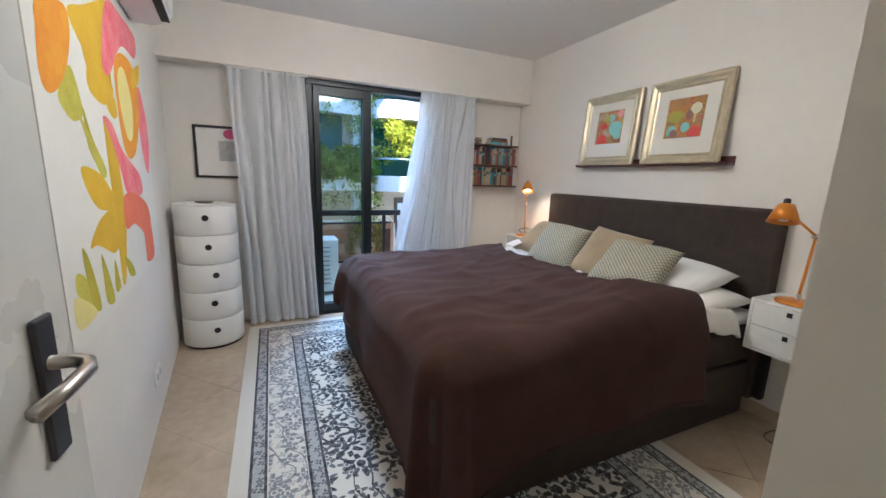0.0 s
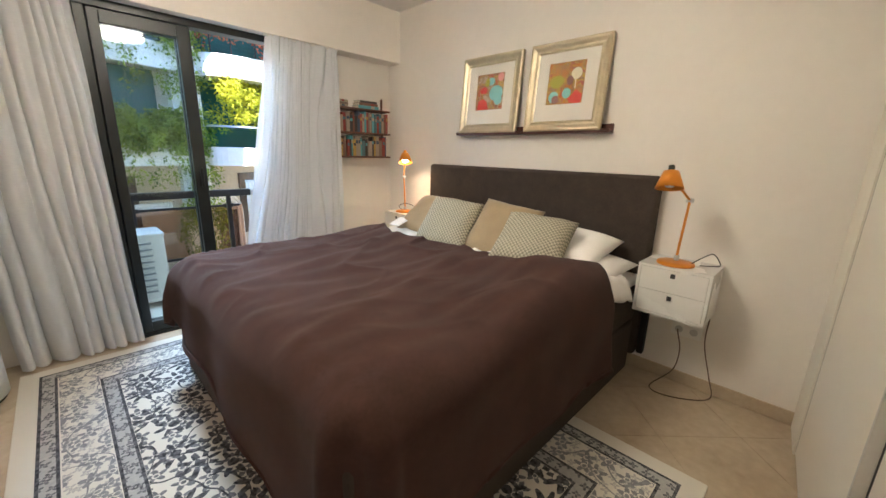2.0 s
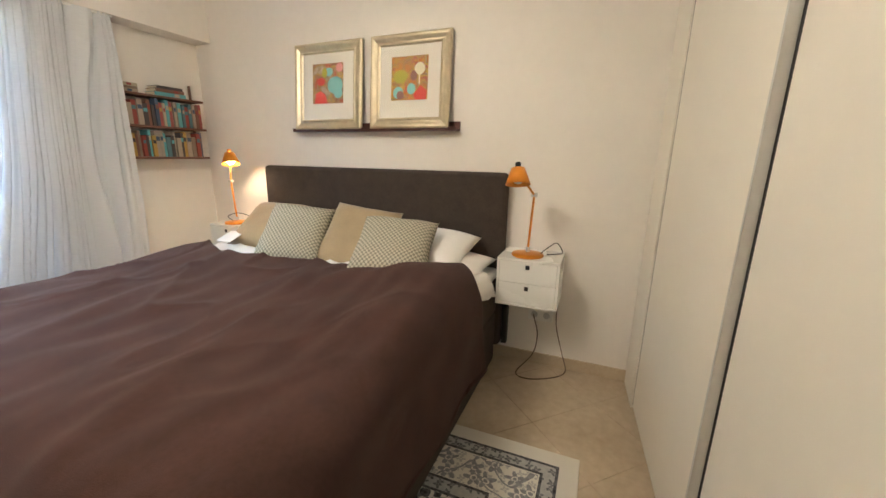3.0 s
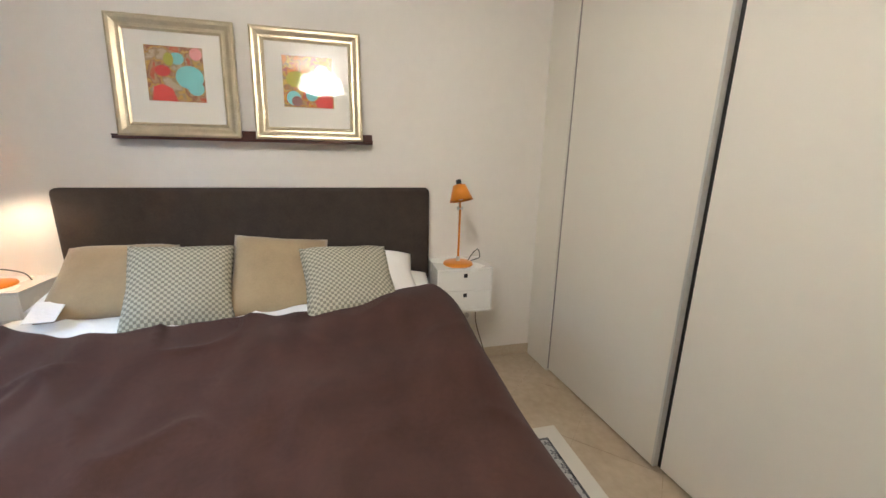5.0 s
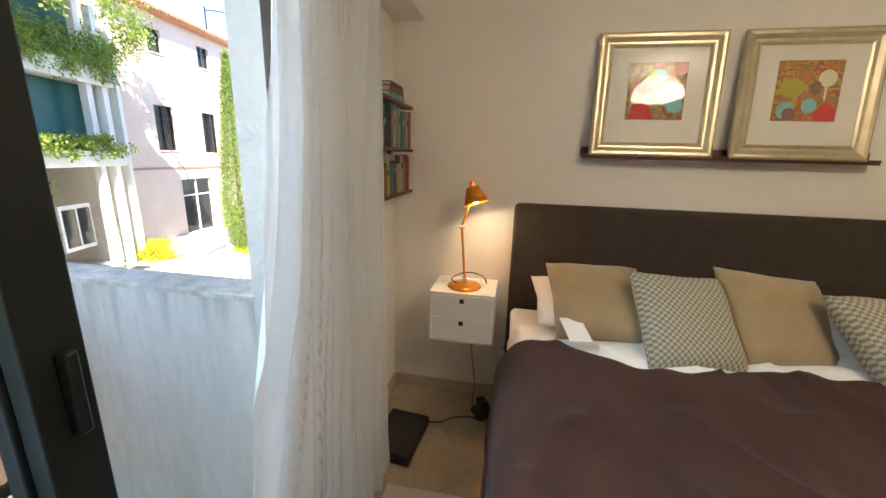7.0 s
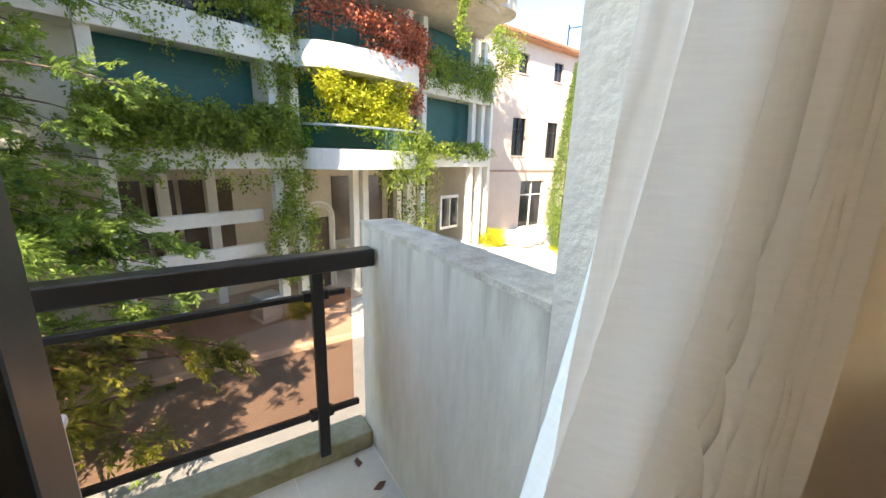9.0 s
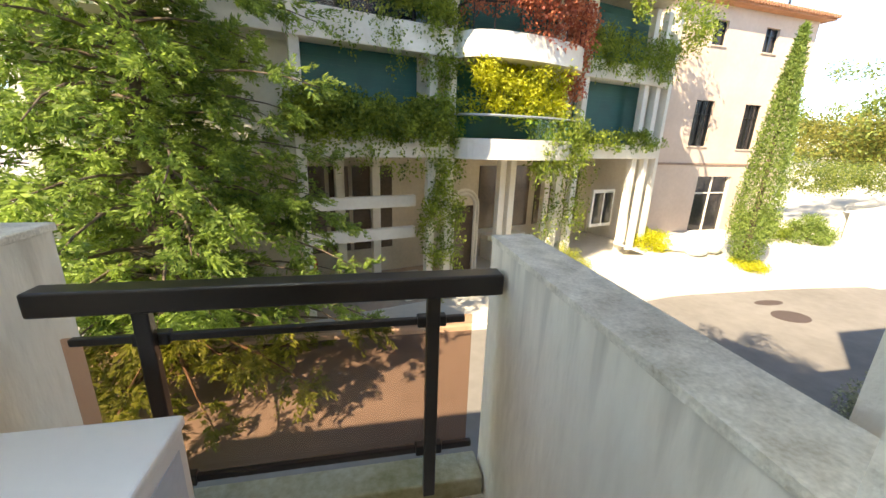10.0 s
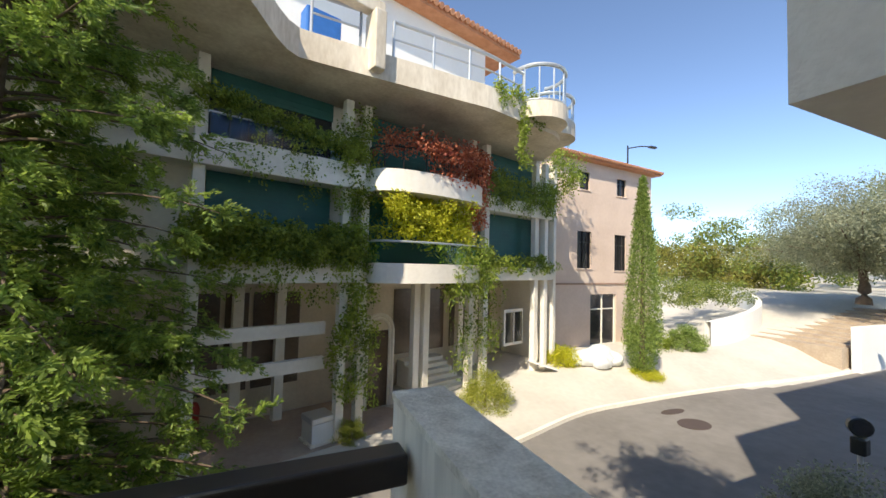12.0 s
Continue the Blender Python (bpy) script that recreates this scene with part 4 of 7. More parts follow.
blob("yellow_petal", [(0.61, 1.54), (0.74, 1.59), (0.77, 1.53), (0.7, 1.5)], P_YEL)
blob("yellow_petal", [(1.17, 1.77), (1.41, 1.86), (1.35, 1.76), (1.16, 1.7)], P_YEL)
blob("coral_petal", [(0.72, 1.19), (0.94, 1.19), (1.22, 1.11), (1.27, 0.99), (1.27, 0.83), (1.05, 0.84), (1.09, 0.95), (0.88, 1.05), (0.7, 1.05), (0.68, 1.11)], P_COR)
blob("calyx", [(0.1, 1.5), (0.23, 1.6), (0.3, 1.48), (0.22, 1.44), (0.15, 1.45)], P_GRN)
blob("orange_bud", [(0.04, 1.71), (0.24, 1.77), (0.28, 1.72), (0.22, 1.61), (0.12, 1.52), (0.03, 1.49), (-0.01, 1.53), (0.01, 1.64)], P_ORA)
blob("grass_blade", [(0.04, 1.01), (0.12, 0.97), (0.19, 0.86), (0.09, 0.9), (0.02, 0.96)], P_GRN)
blob("grass_blade", [(0.11, 1.07), (0.17, 1.01), (0.22, 0.86), (0.15, 0.87), (0.12, 0.95)], P_OLI)
blob("grass_blade", [(0.29, 1.02), (0.35, 0.93), (0.38, 0.83), (0.29, 0.85), (0.28, 0.95)], P_OLI)
blob("grass_blade", [(0.44, 0.97), (0.48, 0.89), (0.48, 0.85), (0.41, 0.86)], P_OLI)
blob("grass_blade", [(0.6, 0.95), (0.72, 0.89), (0.75, 0.84), (0.65, 0.86)], P_OLI)
blob("pale_leaf", [(0.01, 0.95), (0.17, 0.86), (0.03, 0.85), (-0.02, 0.89)], P_PAL)

# ---- wall sockets ----
for m, lbl in ((Matrix.Translation((west_x(2.48), 2.48, 0.235)) @ Matrix.Rotation(WA, 4, "Z"), "white double wall socket near the floor"),
               (pose(EAST, 1.02, 0.335, 0, 0, -90), "white wall socket under the bedside box"), (pose(EAST, 3.10, 0.335, 0, 0, -90), "white wall socket beside the bed")):
    so_ = thing("wall_socket", lbl, "socket", m)
    part("plate", box(-0.075, 0.075, -0.010, -0.001, -0.04, 0.04, 0.003), M_PLASTIC, so_)
    for sx in (-0.037, 0.037):
        part("outlet", cylinder(0.02, 0, 0.003, 20, 0, pose(sx, -0.0101, 0, 90)), material("socket_grey", (0.5, 0.5, 0.5), 0.5) if "socket_grey" not in bpy.data.materials else bpy.data.materials["socket_grey"], so_)

# ---- split air conditioner ----
sp_m = Matrix.Translation((west_x(2.06), 2.06, 2.06)) @ Matrix.Rotation(WA, 4, "Z")
spl = thing("air_conditioner", "white wall-mounted split air conditioner", "air conditioner", sp_m)
bm = bmesh.new()
prof = [(-0.001, 0.0), (-0.12, 0.005), (-0.185, 0.05), (-0.195, 0.12), (-0.19, 0.25), (-0.16, 0.285), (-0.001, 0.285)]
ends = [[bm.verts.new((x, y, z)) for y, z in prof] for x in (0.0, 0.80)]
for k in range(len(prof)):
    bm.faces.new((ends[0][k], ends[0][(k + 1) % len(prof)], ends[1][(k + 1) % len(prof)], ends[1][k]))
bm.faces.new(ends[0])
bm.faces.new(list(reversed(ends[1])))
bmesh.ops.bevel(bm, geom=list(bm.edges), offset=0.012, segments=3, affect="EDGES")
bmesh.ops.recalc_face_normals(bm, faces=bm.faces)
part("housing", bm, M_PLASTIC, spl, smooth=False)
part("air_flap", box(0.05, 0.75, -0.178, -0.13, 0.018, 0.024, 0.002), M_BLACK, spl, "dark air outlet slot")

# ---- picture ledge and the two gilt frames ----
M_MAHOG = material("mahogany_ledge", (0.075, 0.022, 0.014), 0.35, var=0.3, scale=6, stretch=(8, 1, 8))
led = thing("picture_ledge", "dark mahogany picture ledge over the bed", "shelf", pose(EAST, 2.208, 1.44))
part("board", box(-0.075, -0.001, -0.622, 0.622, 0.0, 0.012, 0.002), M_MAHOG, led)
part("lip", box(-0.078, -0.066, -0.622, 0.622, 0.012, 0.022, 0.002), M_MAHOG, led)
part("back", box(-0.013, -0.001, -0.622, 0.622, 0.012, 0.055, 0.002), M_MAHOG, led)
M_GILT = material("champagne_gilt", (0.60, 0.52, 0.36), 0.36, metal=0.75, var=0.15, scale=18, bump=0.1)
M_GILT2 = material("dark_gilt_edge", (0.24, 0.18, 0.09), 0.45, metal=0.6, var=0.2, scale=18)


def art_material(name, cols, seed):
    mat = bpy.data.materials.new(name)
    mat.use_nodes = True
    N, Lk = mat.node_tree.nodes, mat.node_tree.links
    bs = N["Principled BSDF"]
    bs.inputs["Roughness"].default_value = 0.7
    tc = N.new("ShaderNodeTexCoord")
    mp = N.new("ShaderNodeMapping")
    mp.inputs["Location"].default_value = (seed, seed * 2.3, seed * 0.7)
    Lk.new(tc.outputs["Object"], mp.inputs["Vector"])
    nz = N.new("ShaderNodeTexNoise")
    nz.inputs["Scale"].default_value, nz.inputs["Detail"].default_value = 17, 3
    Lk.new(mp.outputs[0], nz.inputs["Vector"])
    ramp = N.new("ShaderNodeValToRGB")
    ramp.color_ramp.interpolation = "CONSTANT"
    els = ramp.color_ramp.elements
    els[0].color = (*cols[0], 1)
    els[0].position = 0
    els[1].color, els[1].position = (*cols[1], 1), 0.36
    for k, c in enumerate(cols[2:]):
        e = els.new(0.42 + 0.055 * k)
        e.color = (*c, 1)
    Lk.new(nz.outputs[0], ramp.inputs[0])
    Lk.new(ramp.outputs[0], bs.inputs["Base Color"])
    return mat


def flat_shape(name, pts, y, mat, parent):
    bm = bmesh.new()
    f = bm.faces.new([bm.verts.new((a, y, b)) for a, b in pts])
    return part(name, bm, mat, parent)


def oval(cx, cz, rx, rz, n=18):
    return [(cx + rx * math.cos(2 * math.pi * k / n), cz + rz * math.sin(2 * math.pi * k / n)) for k in range(n)]


M_PICGLASS = glass_material("picture_glass", (0.99, 0.985, 0.97))


def art_frame(yc, label, art, shapes, w=0.545, h=0.555):
    fr = thing("framed_picture", label, "picture", pose(EAST - 0.058, yc, 1.4525) @ Matrix.Rotation(radians(-90), 4, "Z") @ Matrix.Rotation(radians(-4.6), 4, "X"), group="framed pictures on the ledge")
    fw = 0.066
    # mitred moulding: a stepped profile swept round the rectangle
    prof = [(0, 0.0), (0, -0.020), (0.010, -0.026), (0.022, -0.024), (0.040, -0.014), (0.050, -0.013), (0.056, -0.017), (fw, -0.012), (fw, 0.0)]
    for nm, (p0, p1, d) in (("frame_left", ((-w / 2, 0), (-w / 2, h), (1, 0))), ("frame_right", ((w / 2, 0), (w / 2, h), (-1, 0))), ("frame_bottom", ((-w / 2, 0), (w / 2, 0), (0, 1))), ("frame_top", ((-w / 2, h), (w / 2, h), (0, -1)))):
        bm = bmesh.new()
        ra, rb = [], []
        ux, uz = p1[0] - p0[0], p1[1] - p0[1]
        ln = math.hypot(ux, uz)
        ux, uz = ux / ln, uz / ln
        for o, dep in prof:
            ra.append(bm.verts.new((p0[0] + d[0] * o + ux * o, dep, p0[1] + d[1] * o + uz * o)))
            rb.append(bm.verts.new((p1[0] + d[0] * o - ux * o, dep, p1[1] + d[1] * o - uz * o)))
        for k in range(len(prof) - 1):
            bm.faces.new((ra[k], ra[k + 1], rb[k + 1], rb[k]))
        bmesh.ops.recalc_face_normals(bm, faces=bm.faces)
        part(nm, bm, M_GILT, fr)
    part("backing", box(-w / 2 + 0.01, w / 2 - 0.01, -0.004, 0.004, 0.01, h - 0.01), M_GILT2, fr)
    part("mount", box(-w / 2 + fw - 0.002, w / 2 - fw + 0.002, -0.009, -0.0045, fw - 0.002, h - fw + 0.002), M_MAT, fr)
    a = part("art_print", box(-0.125, 0.125, -0.011, -0.0092, 0.17, 0.425), art, fr, "colourful abstract art print")
    for k, (nm, pts, mat) in enumerate(shapes):
        flat_shape(nm, pts, -0.0113 - 0.0002 * k, mat, a)
    g = part("glass", box(-w / 2 + fw, w / 2 - fw, -0.0155, -0.0145, fw, h - fw), M_PICGLASS, fr)
    g.visible_shadow = False
    return fr


C_AQUA, C_RED, C_PINKP, C_LIME, C_CREAM, C_PLUM = (paint(n, c) for n, c in (("aqua", (0.20, 0.50, 0.52)), ("red_art", (0.55, 0.05, 0.04)), ("pink_art", (0.66, 0.28, 0.28)), ("lime_art", (0.36, 0.36, 0.04)), ("cream_art", (0.66, 0.64, 0.50)), ("plum_art", (0.22, 0.10, 0.10))))
A1 = art_material("art_warm", [(0.5, 0.12, 0.06), (0.45, 0.30, 0.18), (0.30, 0.14, 0.08), (0.55, 0.35, 0.10), (0.35, 0.25, 0.15), (0.5, 0.4, 0.3)], 1.3)
A2 = art_material("art_orange", [(0.55, 0.10, 0.04), (0.62, 0.32, 0.04), (0.40, 0.12, 0.10), (0.60, 0.40, 0.06), (0.30, 0.20, 0.12), (0.55, 0.22, 0.05)], 4.1)
art_frame(2.528, "gilt framed abstract print with turquoise and red shapes", A1, [
    ("aqua_shape", oval(0.06, 0.285, 0.062, 0.055), C_AQUA), ("aqua_shape", oval(0.01, 0.37, 0.032, 0.028), C_AQUA), ("aqua_shape", oval(0.085, 0.235, 0.036, 0.034), C_AQUA),
    ("red_shape", oval(-0.055, 0.31, 0.034, 0.026), C_RED), ("red_shape", [(-0.11, 0.171), (-0.10, 0.235), (-0.06, 0.25), (-0.02, 0.23), (0.0, 0.171)], C_RED),
    ("pink_shape", oval(0.095, 0.395, 0.028, 0.029), C_PINKP), ("lime_shape", oval(-0.025, 0.365, 0.022, 0.03), C_LIME)])
art_frame(1.913, "gilt framed abstract print with a pale mushroom shape", A2, [
    ("lime_shape", oval(-0.06, 0.31, 0.05, 0.04), C_LIME), ("cream_cap", oval(0.07, 0.35, 0.036, 0.036), C_CREAM), ("cream_stem", [(0.065, 0.26), (0.065, 0.34), (0.072, 0.34), (0.072, 0.26)], C_CREAM),
    ("aqua_shape", oval(0.015, 0.235, 0.03, 0.032), C_AQUA), ("aqua_shape", oval(-0.075, 0.215, 0.036, 0.036), C_AQUA), ("dark_shape", oval(-0.06, 0.20, 0.026, 0.026), C_PLUM),
    ("red_shape", [(0.03, 0.20), (0.08, 0.255), (0.12, 0.22), (0.12, 0.171), (0.04, 0.171)], C_RED), ("plum_shape", oval(0.03, 0.31, 0.022, 0.03), C_PLUM)])

# ---- hanging bookshelf ----
M_SHELFW = material("brown_shelf_wood", (0.13, 0.055, 0.028), 0.5, var=0.3, scale=5, stretch=(2, 12, 12))
bs_ = thing("bookshelf", "small brown wooden wall shelf full of books", "shelf", pose(2.30, NORTH, 1.235))
for k, z in enumerate((0.0, 0.212, 0.418)):
    part("shelf_board", box(-0.325, 0.325, -0.135, -0.001, z, z + 0.016, 0.003), M_SHELFW, bs_)
for sx in (-0.318, 0.306):
    part("upright", box(sx, sx + 0.012, -0.02, -0.002, 0.016, 0.55, 0.002), M_SHELFW, bs_)
BOOK_COLS = [(0.24, 0.04, 0.03), (0.40, 0.35, 0.26), (0.05, 0.04, 0.04), (0.42, 0.26, 0.06), (0.07, 0.16, 0.19), (0.34, 0.28, 0.22), (0.17, 0.08, 0.05), (0.30, 0.07, 0.06), (0.05, 0.08, 0.13), (0.20, 0.15, 0.11), (0.10, 0.34, 0.38)]
BOOK_M = [material("book_cloth", c, 0.6, var=0.1, scale=20) for c in BOOK_COLS]
M_PAPER = material("page_block", (0.70, 0.64, 0.52), 0.9, var=0.05, scale=50, stretch=(30, 1, 1))
BOOK_WORDS = ["dark red", "cream", "black", "ochre", "dark teal", "pale", "brown", "red", "navy blue", "grey-brown", "turquoise"]
rng = random.Random(5)


def book(m, th, h, d, ci, lean=0.0, words="upright on the wall shelf"):
    b = thing("book", "%s cloth-bound book %s" % (BOOK_WORDS[ci], words), "book", m, group="books on the wall shelf")
    part("cover", box(0, th, -d, -d + 0.003, 0, h, 0.001), BOOK_M[ci], b)
    part("cover_side", box(0, 0.002, -d + 0.003, 0, 0, h), BOOK_M[ci], b)
    part("cover_side", box(th - 0.002, th, -d + 0.003, 0, 0, h), BOOK_M[ci], b)
    part("pages", box(0.002, th - 0.002, -d + 0.003, -0.004, 0.003, h - 0.004), M_PAPER, b)
    if th > 0.018 and h > 0.14:
        part("spine_band", box(0.003, th - 0.003, -d - 0.0012, -d, h * 0.62, h * 0.78), BOOK_M[(ci * 3 + 4) % 11], b)
    return b


for lev, z in ((0, 1.252), (1, 1.464)):
    x = 1.996
    while x < 2.585:
        th = rng.uniform(0.013, 0.034)
        h = rng.uniform(0.135, 0.182)
        d = rng.uniform(0.095, 0.118)
        book(pose(x, NORTH - 0.016, z), th, h, d, rng.randrange(len(BOOK_COLS)))
        x += th + 0.0012
z = 1.670
for k in range(3):
    th = (0.026, 0.022, 0.018)[k]
    book(pose(2.28 + 0.01 * k, NORTH - 0.012, z + th) @ Matrix.Rotation(radians(90), 4, "Y"), th, 0.22 - 0.02 * k, 0.112, (10, 6, 2)[k], words="lying flat in a stack on the shelf")
    z += th + 0.001
z = 1.670
for k in range(3):
    th = (0.02, 0.016, 0.02)[k]
    book(pose(2.01, NORTH - 0.012, z + th) @ Matrix.Rotation(radians(90), 4, "Y"), th, 0.17, 0.105, (5, 9, 1)[k], words="lying flat in a stack on the shelf")
    z += th + 0.001

# ---- bedside boxes, lamps and cables ----
M_ORANGE = material("orange_anodised", (0.72, 0.26, 0.02), 0.33, metal=0.35, var=0.08, scale=10)
M_CABLE = material("dark_cable", (0.03, 0.028, 0.026), 0.5)
M_CABLEW = material("brown_cable", (0.13, 0.09, 0.06), 0.5)


def bedside(yc, label):
    b = thing("bedside_box", label, "bedside table", pose(EAST, yc, 0.474), group="bedside boxes")
    W, D, Hh = 0.34, 0.275, 0.275
    part("carcass_top", box(-D, -0.001, -W / 2, W / 2, Hh - 0.014, Hh, 0.002), M_WHITE, b)
    part("carcass_bottom", box(-D, -0.001, -W / 2, W / 2, 0, 0.014, 0.002), M_WHITE, b)
    for sy in (-1, 1):
        part("carcass_side", box(-D, -0.001, sy * (W / 2 - 0.007) - 0.007, sy * (W / 2 - 0.007) + 0.007, 0.0142, Hh - 0.0142, 0.001), M_WHITE, b)
    part("carcass_back", box(-0.02, -0.004, -W / 2 + 0.015, W / 2 - 0.015, 0.0143, Hh - 0.0143), M_WHITE, b)
    for z0, z1 in ((0.0155, 0.1365), (0.1380, 0.2595)):
        dr = part("drawer", box(-D + 0.0005, -D + 0.02, -W / 2 + 0.0152, W / 2 - 0.0152, z0, z1, 0.002), M_WHITE, b)
        kz = z0 + 0.082
        part("finger_pull", box(-D - 0.0015, -D + 0.004, -0.011, 0.011, kz, kz + 0.024), M_BLACK, dr, "square dark finger pull")
    return b


bedside(1.079, "white wall-hung bedside box with two drawers near the wardrobe")
bedside(3.372, "white wall-hung bedside box with two drawers near the curtain")


def cone_shade(h, r0, r1):
    return lathe([(r0 * 0.6, h), (r0, h - 0.004), (r1, 0.0), (r1 - 0.002, 0.0), (r0 - 0.003, h - 0.008)], 32, False)


def desk_lamp(base, elbow, head, aim, label, lit):
    b = Vector(base)
    lamp = thing("table_lamp", label, "lamp", Matrix.Translation(b), group="orange lamps by the bed")
    e, h = Vector(elbow) - b, Vector(head) - b
    part("base", lathe([(0.0, 0.0), (0.088, 0.0), (0.09, 0.004), (0.086, 0.013), (0.05, 0.017), (0.018, 0.022), (0.0, 0.024)], 40, False), M_ORANGE, lamp, smooth=True)
    part("pivot", cylinder(0.012, 0.02, 0.05, 16, 0.002), M_ALU, lamp)
    up = Vector((0, 0, 0.045))
    part("lower_arm", tube([up, e], 0.0065, 10), M_ORANGE, lamp)
    part("elbow_joint", tube([e + Vector((0, -0.016, 0)), e + Vector((0, 0.016, 0))], 0.011, 14), M_ALU, lamp, "aluminium joint")
    part("upper_arm", tube([e, h], 0.006, 10), M_ORANGE, lamp)
    part("tension_rod", tube([e + Vector((0, 0.011, 0.012)), h + Vector((0, 0.011, 0.006))], 0.0018, 6), M_ALU, lamp)
    ax = Vector(aim).normalized()
    rot = ax.to_track_quat("-Z", "Y").to_matrix().to_4x4()
    bm = cone_shade(0.088, 0.034, 0.063)
    bm.transform(Matrix.Translation(h + ax * 0.062) @ rot)
    sh = part("shade", bm, M_ORANGE, lamp, smooth=True)
    bm = cylinder(0.014, 0.0, 0.028, 16, 0.003)
    bm.transform(Matrix.Translation(h + ax * -0.024) @ rot)
    part("socket_cap", bm, M_ORANGE if lit else M_BLACK, sh)
    bulb_m = bpy.data.materials.get("lit_bulb") if lit else M_PLASTIC
    if lit and bulb_m is None:
        bulb_m = bpy.data.materials.new("lit_bulb")
        bulb_m.use_nodes = True
        q = bulb_m.node_tree.nodes["Principled BSDF"]
        q.inputs["Emission Color"].default_value, q.inputs["Emission Strength"].default_value = (1.0, 0.78, 0.50, 1), 30.0
    bm = lathe([(0.006, 0.05), (0.022, 0.03), (0.026, 0.012), (0.018, -0.002), (0.004, -0.006)], 16, True)
    bm.transform(Matrix.Translation(h + ax * 0.052) @ rot)
    part("bulb", bm, bulb_m, sh, smooth=True)
    return lamp


desk_lamp((2.555, 3.375, 0.75), (2.56, 3.40, 1.075), (2.53, 3.345, 1.262), (-0.18, -0.28, -0.9), "orange metal desk lamp switched on", True)
desk_lamp((2.545, 1.10, 0.75), (2.565, 1.09, 1.09), (2.38, 1.15, 1.215), (-0.25, -0.10, -0.92), "orange metal desk lamp switched off", False)


def cable(pts, r, label, mat=None, m=None):
    n = []
    P = [Vector(p) for p in pts]
    for i in range(len(P) - 1):
        p0, p1, p2, p3 = P[max(i - 1, 0)], P[i], P[i + 1], P[min(i + 2, len(P) - 1)]
        for k in range(6):
            t = k / 6
            n.append(0.5 * (2 * p1 + (p2 - p0) * t + (2 * p0 - 5 * p1 + 4 * p2 - p3) * t * t + (3 * p1 - p0 - 3 * p2 + p3) * t ** 3))
    n.append(P[-1])
    return tagged(part("cable", tube(n, r, 7), mat or M_CABLE, smooth=True), label, "cable")


cable([(2.56, 1.04, 0.755), (2.60, 0.99, 0.80), (2.62, 0.95, 0.82), (2.66, 0.92, 0.76), (2.64, 0.95, 0.753), (2.60, 1.00, 0.753)], 0.003, "thin dark lamp cord looped on the bedside box")
cable([(2.56, 3.40, 0.755), (2.53, 3.44, 0.80), (2.56, 3.36, 0.83), (2.60, 3.28, 0.80), (2.62, 3.26, 0.755)], 0.003, "thin dark lamp cord looped on the bedside box")
cable([(2.70, 1.06, 0.335), (2.66, 1.05, 0.33), (2.63, 1.02, 0.24), (2.64, 1.04, 0.10), (2.55, 1.12, 0.006), (2.50, 1.05, 0.006), (2.56, 0.92, 0.006), (2.66, 0.84, 0.01), (2.68, 0.87, 0.12), (2.69, 0.92, 0.30), (2.70, 0.92, 0.47)], 0.0035, "grey-brown lamp cord hanging under the bedside box", M_CABLEW)
cable([(2.70, 3.34, 0.47), (2.69, 3.33, 0.30), (2.66, 3.30, 0.10), (2.60, 3.30, 0.006), (2.50, 3.22, 0.006), (2.42, 3.16, 0.006)], 0.0035, "grey lamp cord hanging under the bedside box", M_CABLEW)
cable([(2.36, 3.52, 0.03), (2.40, 3.46, 0.008), (2.45, 3.40, 0.006), (2.48, 3.32, 0.006), (2.46, 3.22, 0.006)], 0.004, "black power cord on the floor")
bg = thing("black_case", "flat black case lying on the floor by the curtain", "case", pose(2.235, 3.64, 0.0, 0, 0, -6))
part("body", box(-0.16, 0.16, -0.11, 0.11, 0.001, 0.045, 0.008, 3), M_BLACK, bg)
part("lid", box(-0.155, 0.155, -0.105, 0.105, 0.046, 0.052, 0.002), M_BLACK, bg)
ph = thing("charging_cradle", "small black charging cradle on the floor", "charger", pose(2.52, 3.235, 0.0, 0, 0, 30))
part("base", box(-0.05, 0.05, -0.055, 0.055, 0.001, 0.04, 0.012, 3), M_BLACK, ph)
part("cradle", box(-0.04, 0.04, -0.02, 0.03, 0.041, 0.10, 0.010, 3), M_BLACK, ph)
pp_ = part("paper_slip", box(-0.07, 0.07, -0.045, 0.045, 0, 0.004), M_SHEET)
pp_.matrix_world = pose(2.085, 2.87, 0.775, 4, -14, 12)
tagged(pp_, "small folded white tissue on the duvet", "tissue")
# black block for the dark upright between headboard and bedside box
hd = part("black_block", box(-0.022, 0.022, -0.018, 0.018, -0.15, 0.15, 0.006), M_BLACK)
hd.matrix_world = pose(2.68, 1.235, 0.27)
tagged(hd, "black upright block by the bed's headboard", "adapter")

# ---- balcony ----
setting("balcony_floor", box(0.10, 1.90, 3.98, 4.97, -0.22, -0.004), M_CONC, "pale tiled balcony floor with stains", "floor")
M_BTILE = material("balcony_tile", (0.62, 0.58, 0.50), 0.55, scale=4, color2=(0.76, 0.72, 0.64), bump=0.1, bump_scale=30)
setting("wall_balcony_right", prism([(1.655, 3.848), (1.86, 3.848), (1.86, 3.955), (1.655, 3.955)], -0.2, 2.9), M_PLASTER, "rough rendered wall beside the balcony door", "wall")
setting("wall_outer_right", prism([(1.86, 3.985), (9.0, 3.985), (9.0, 4.06), (1.86, 4.075)], -4.2, 2.9), M_PLASTER, "rendered outer wall of the flats", "wall")
setting("wall_outer_left", prism([(-6.0, 3.985), (0.14, 3.985), (0.14, 4.06), (-6.0, 4.06)], -4.2, 2.9), M_PLASTER, "rendered outer wall of the flats", "wall")
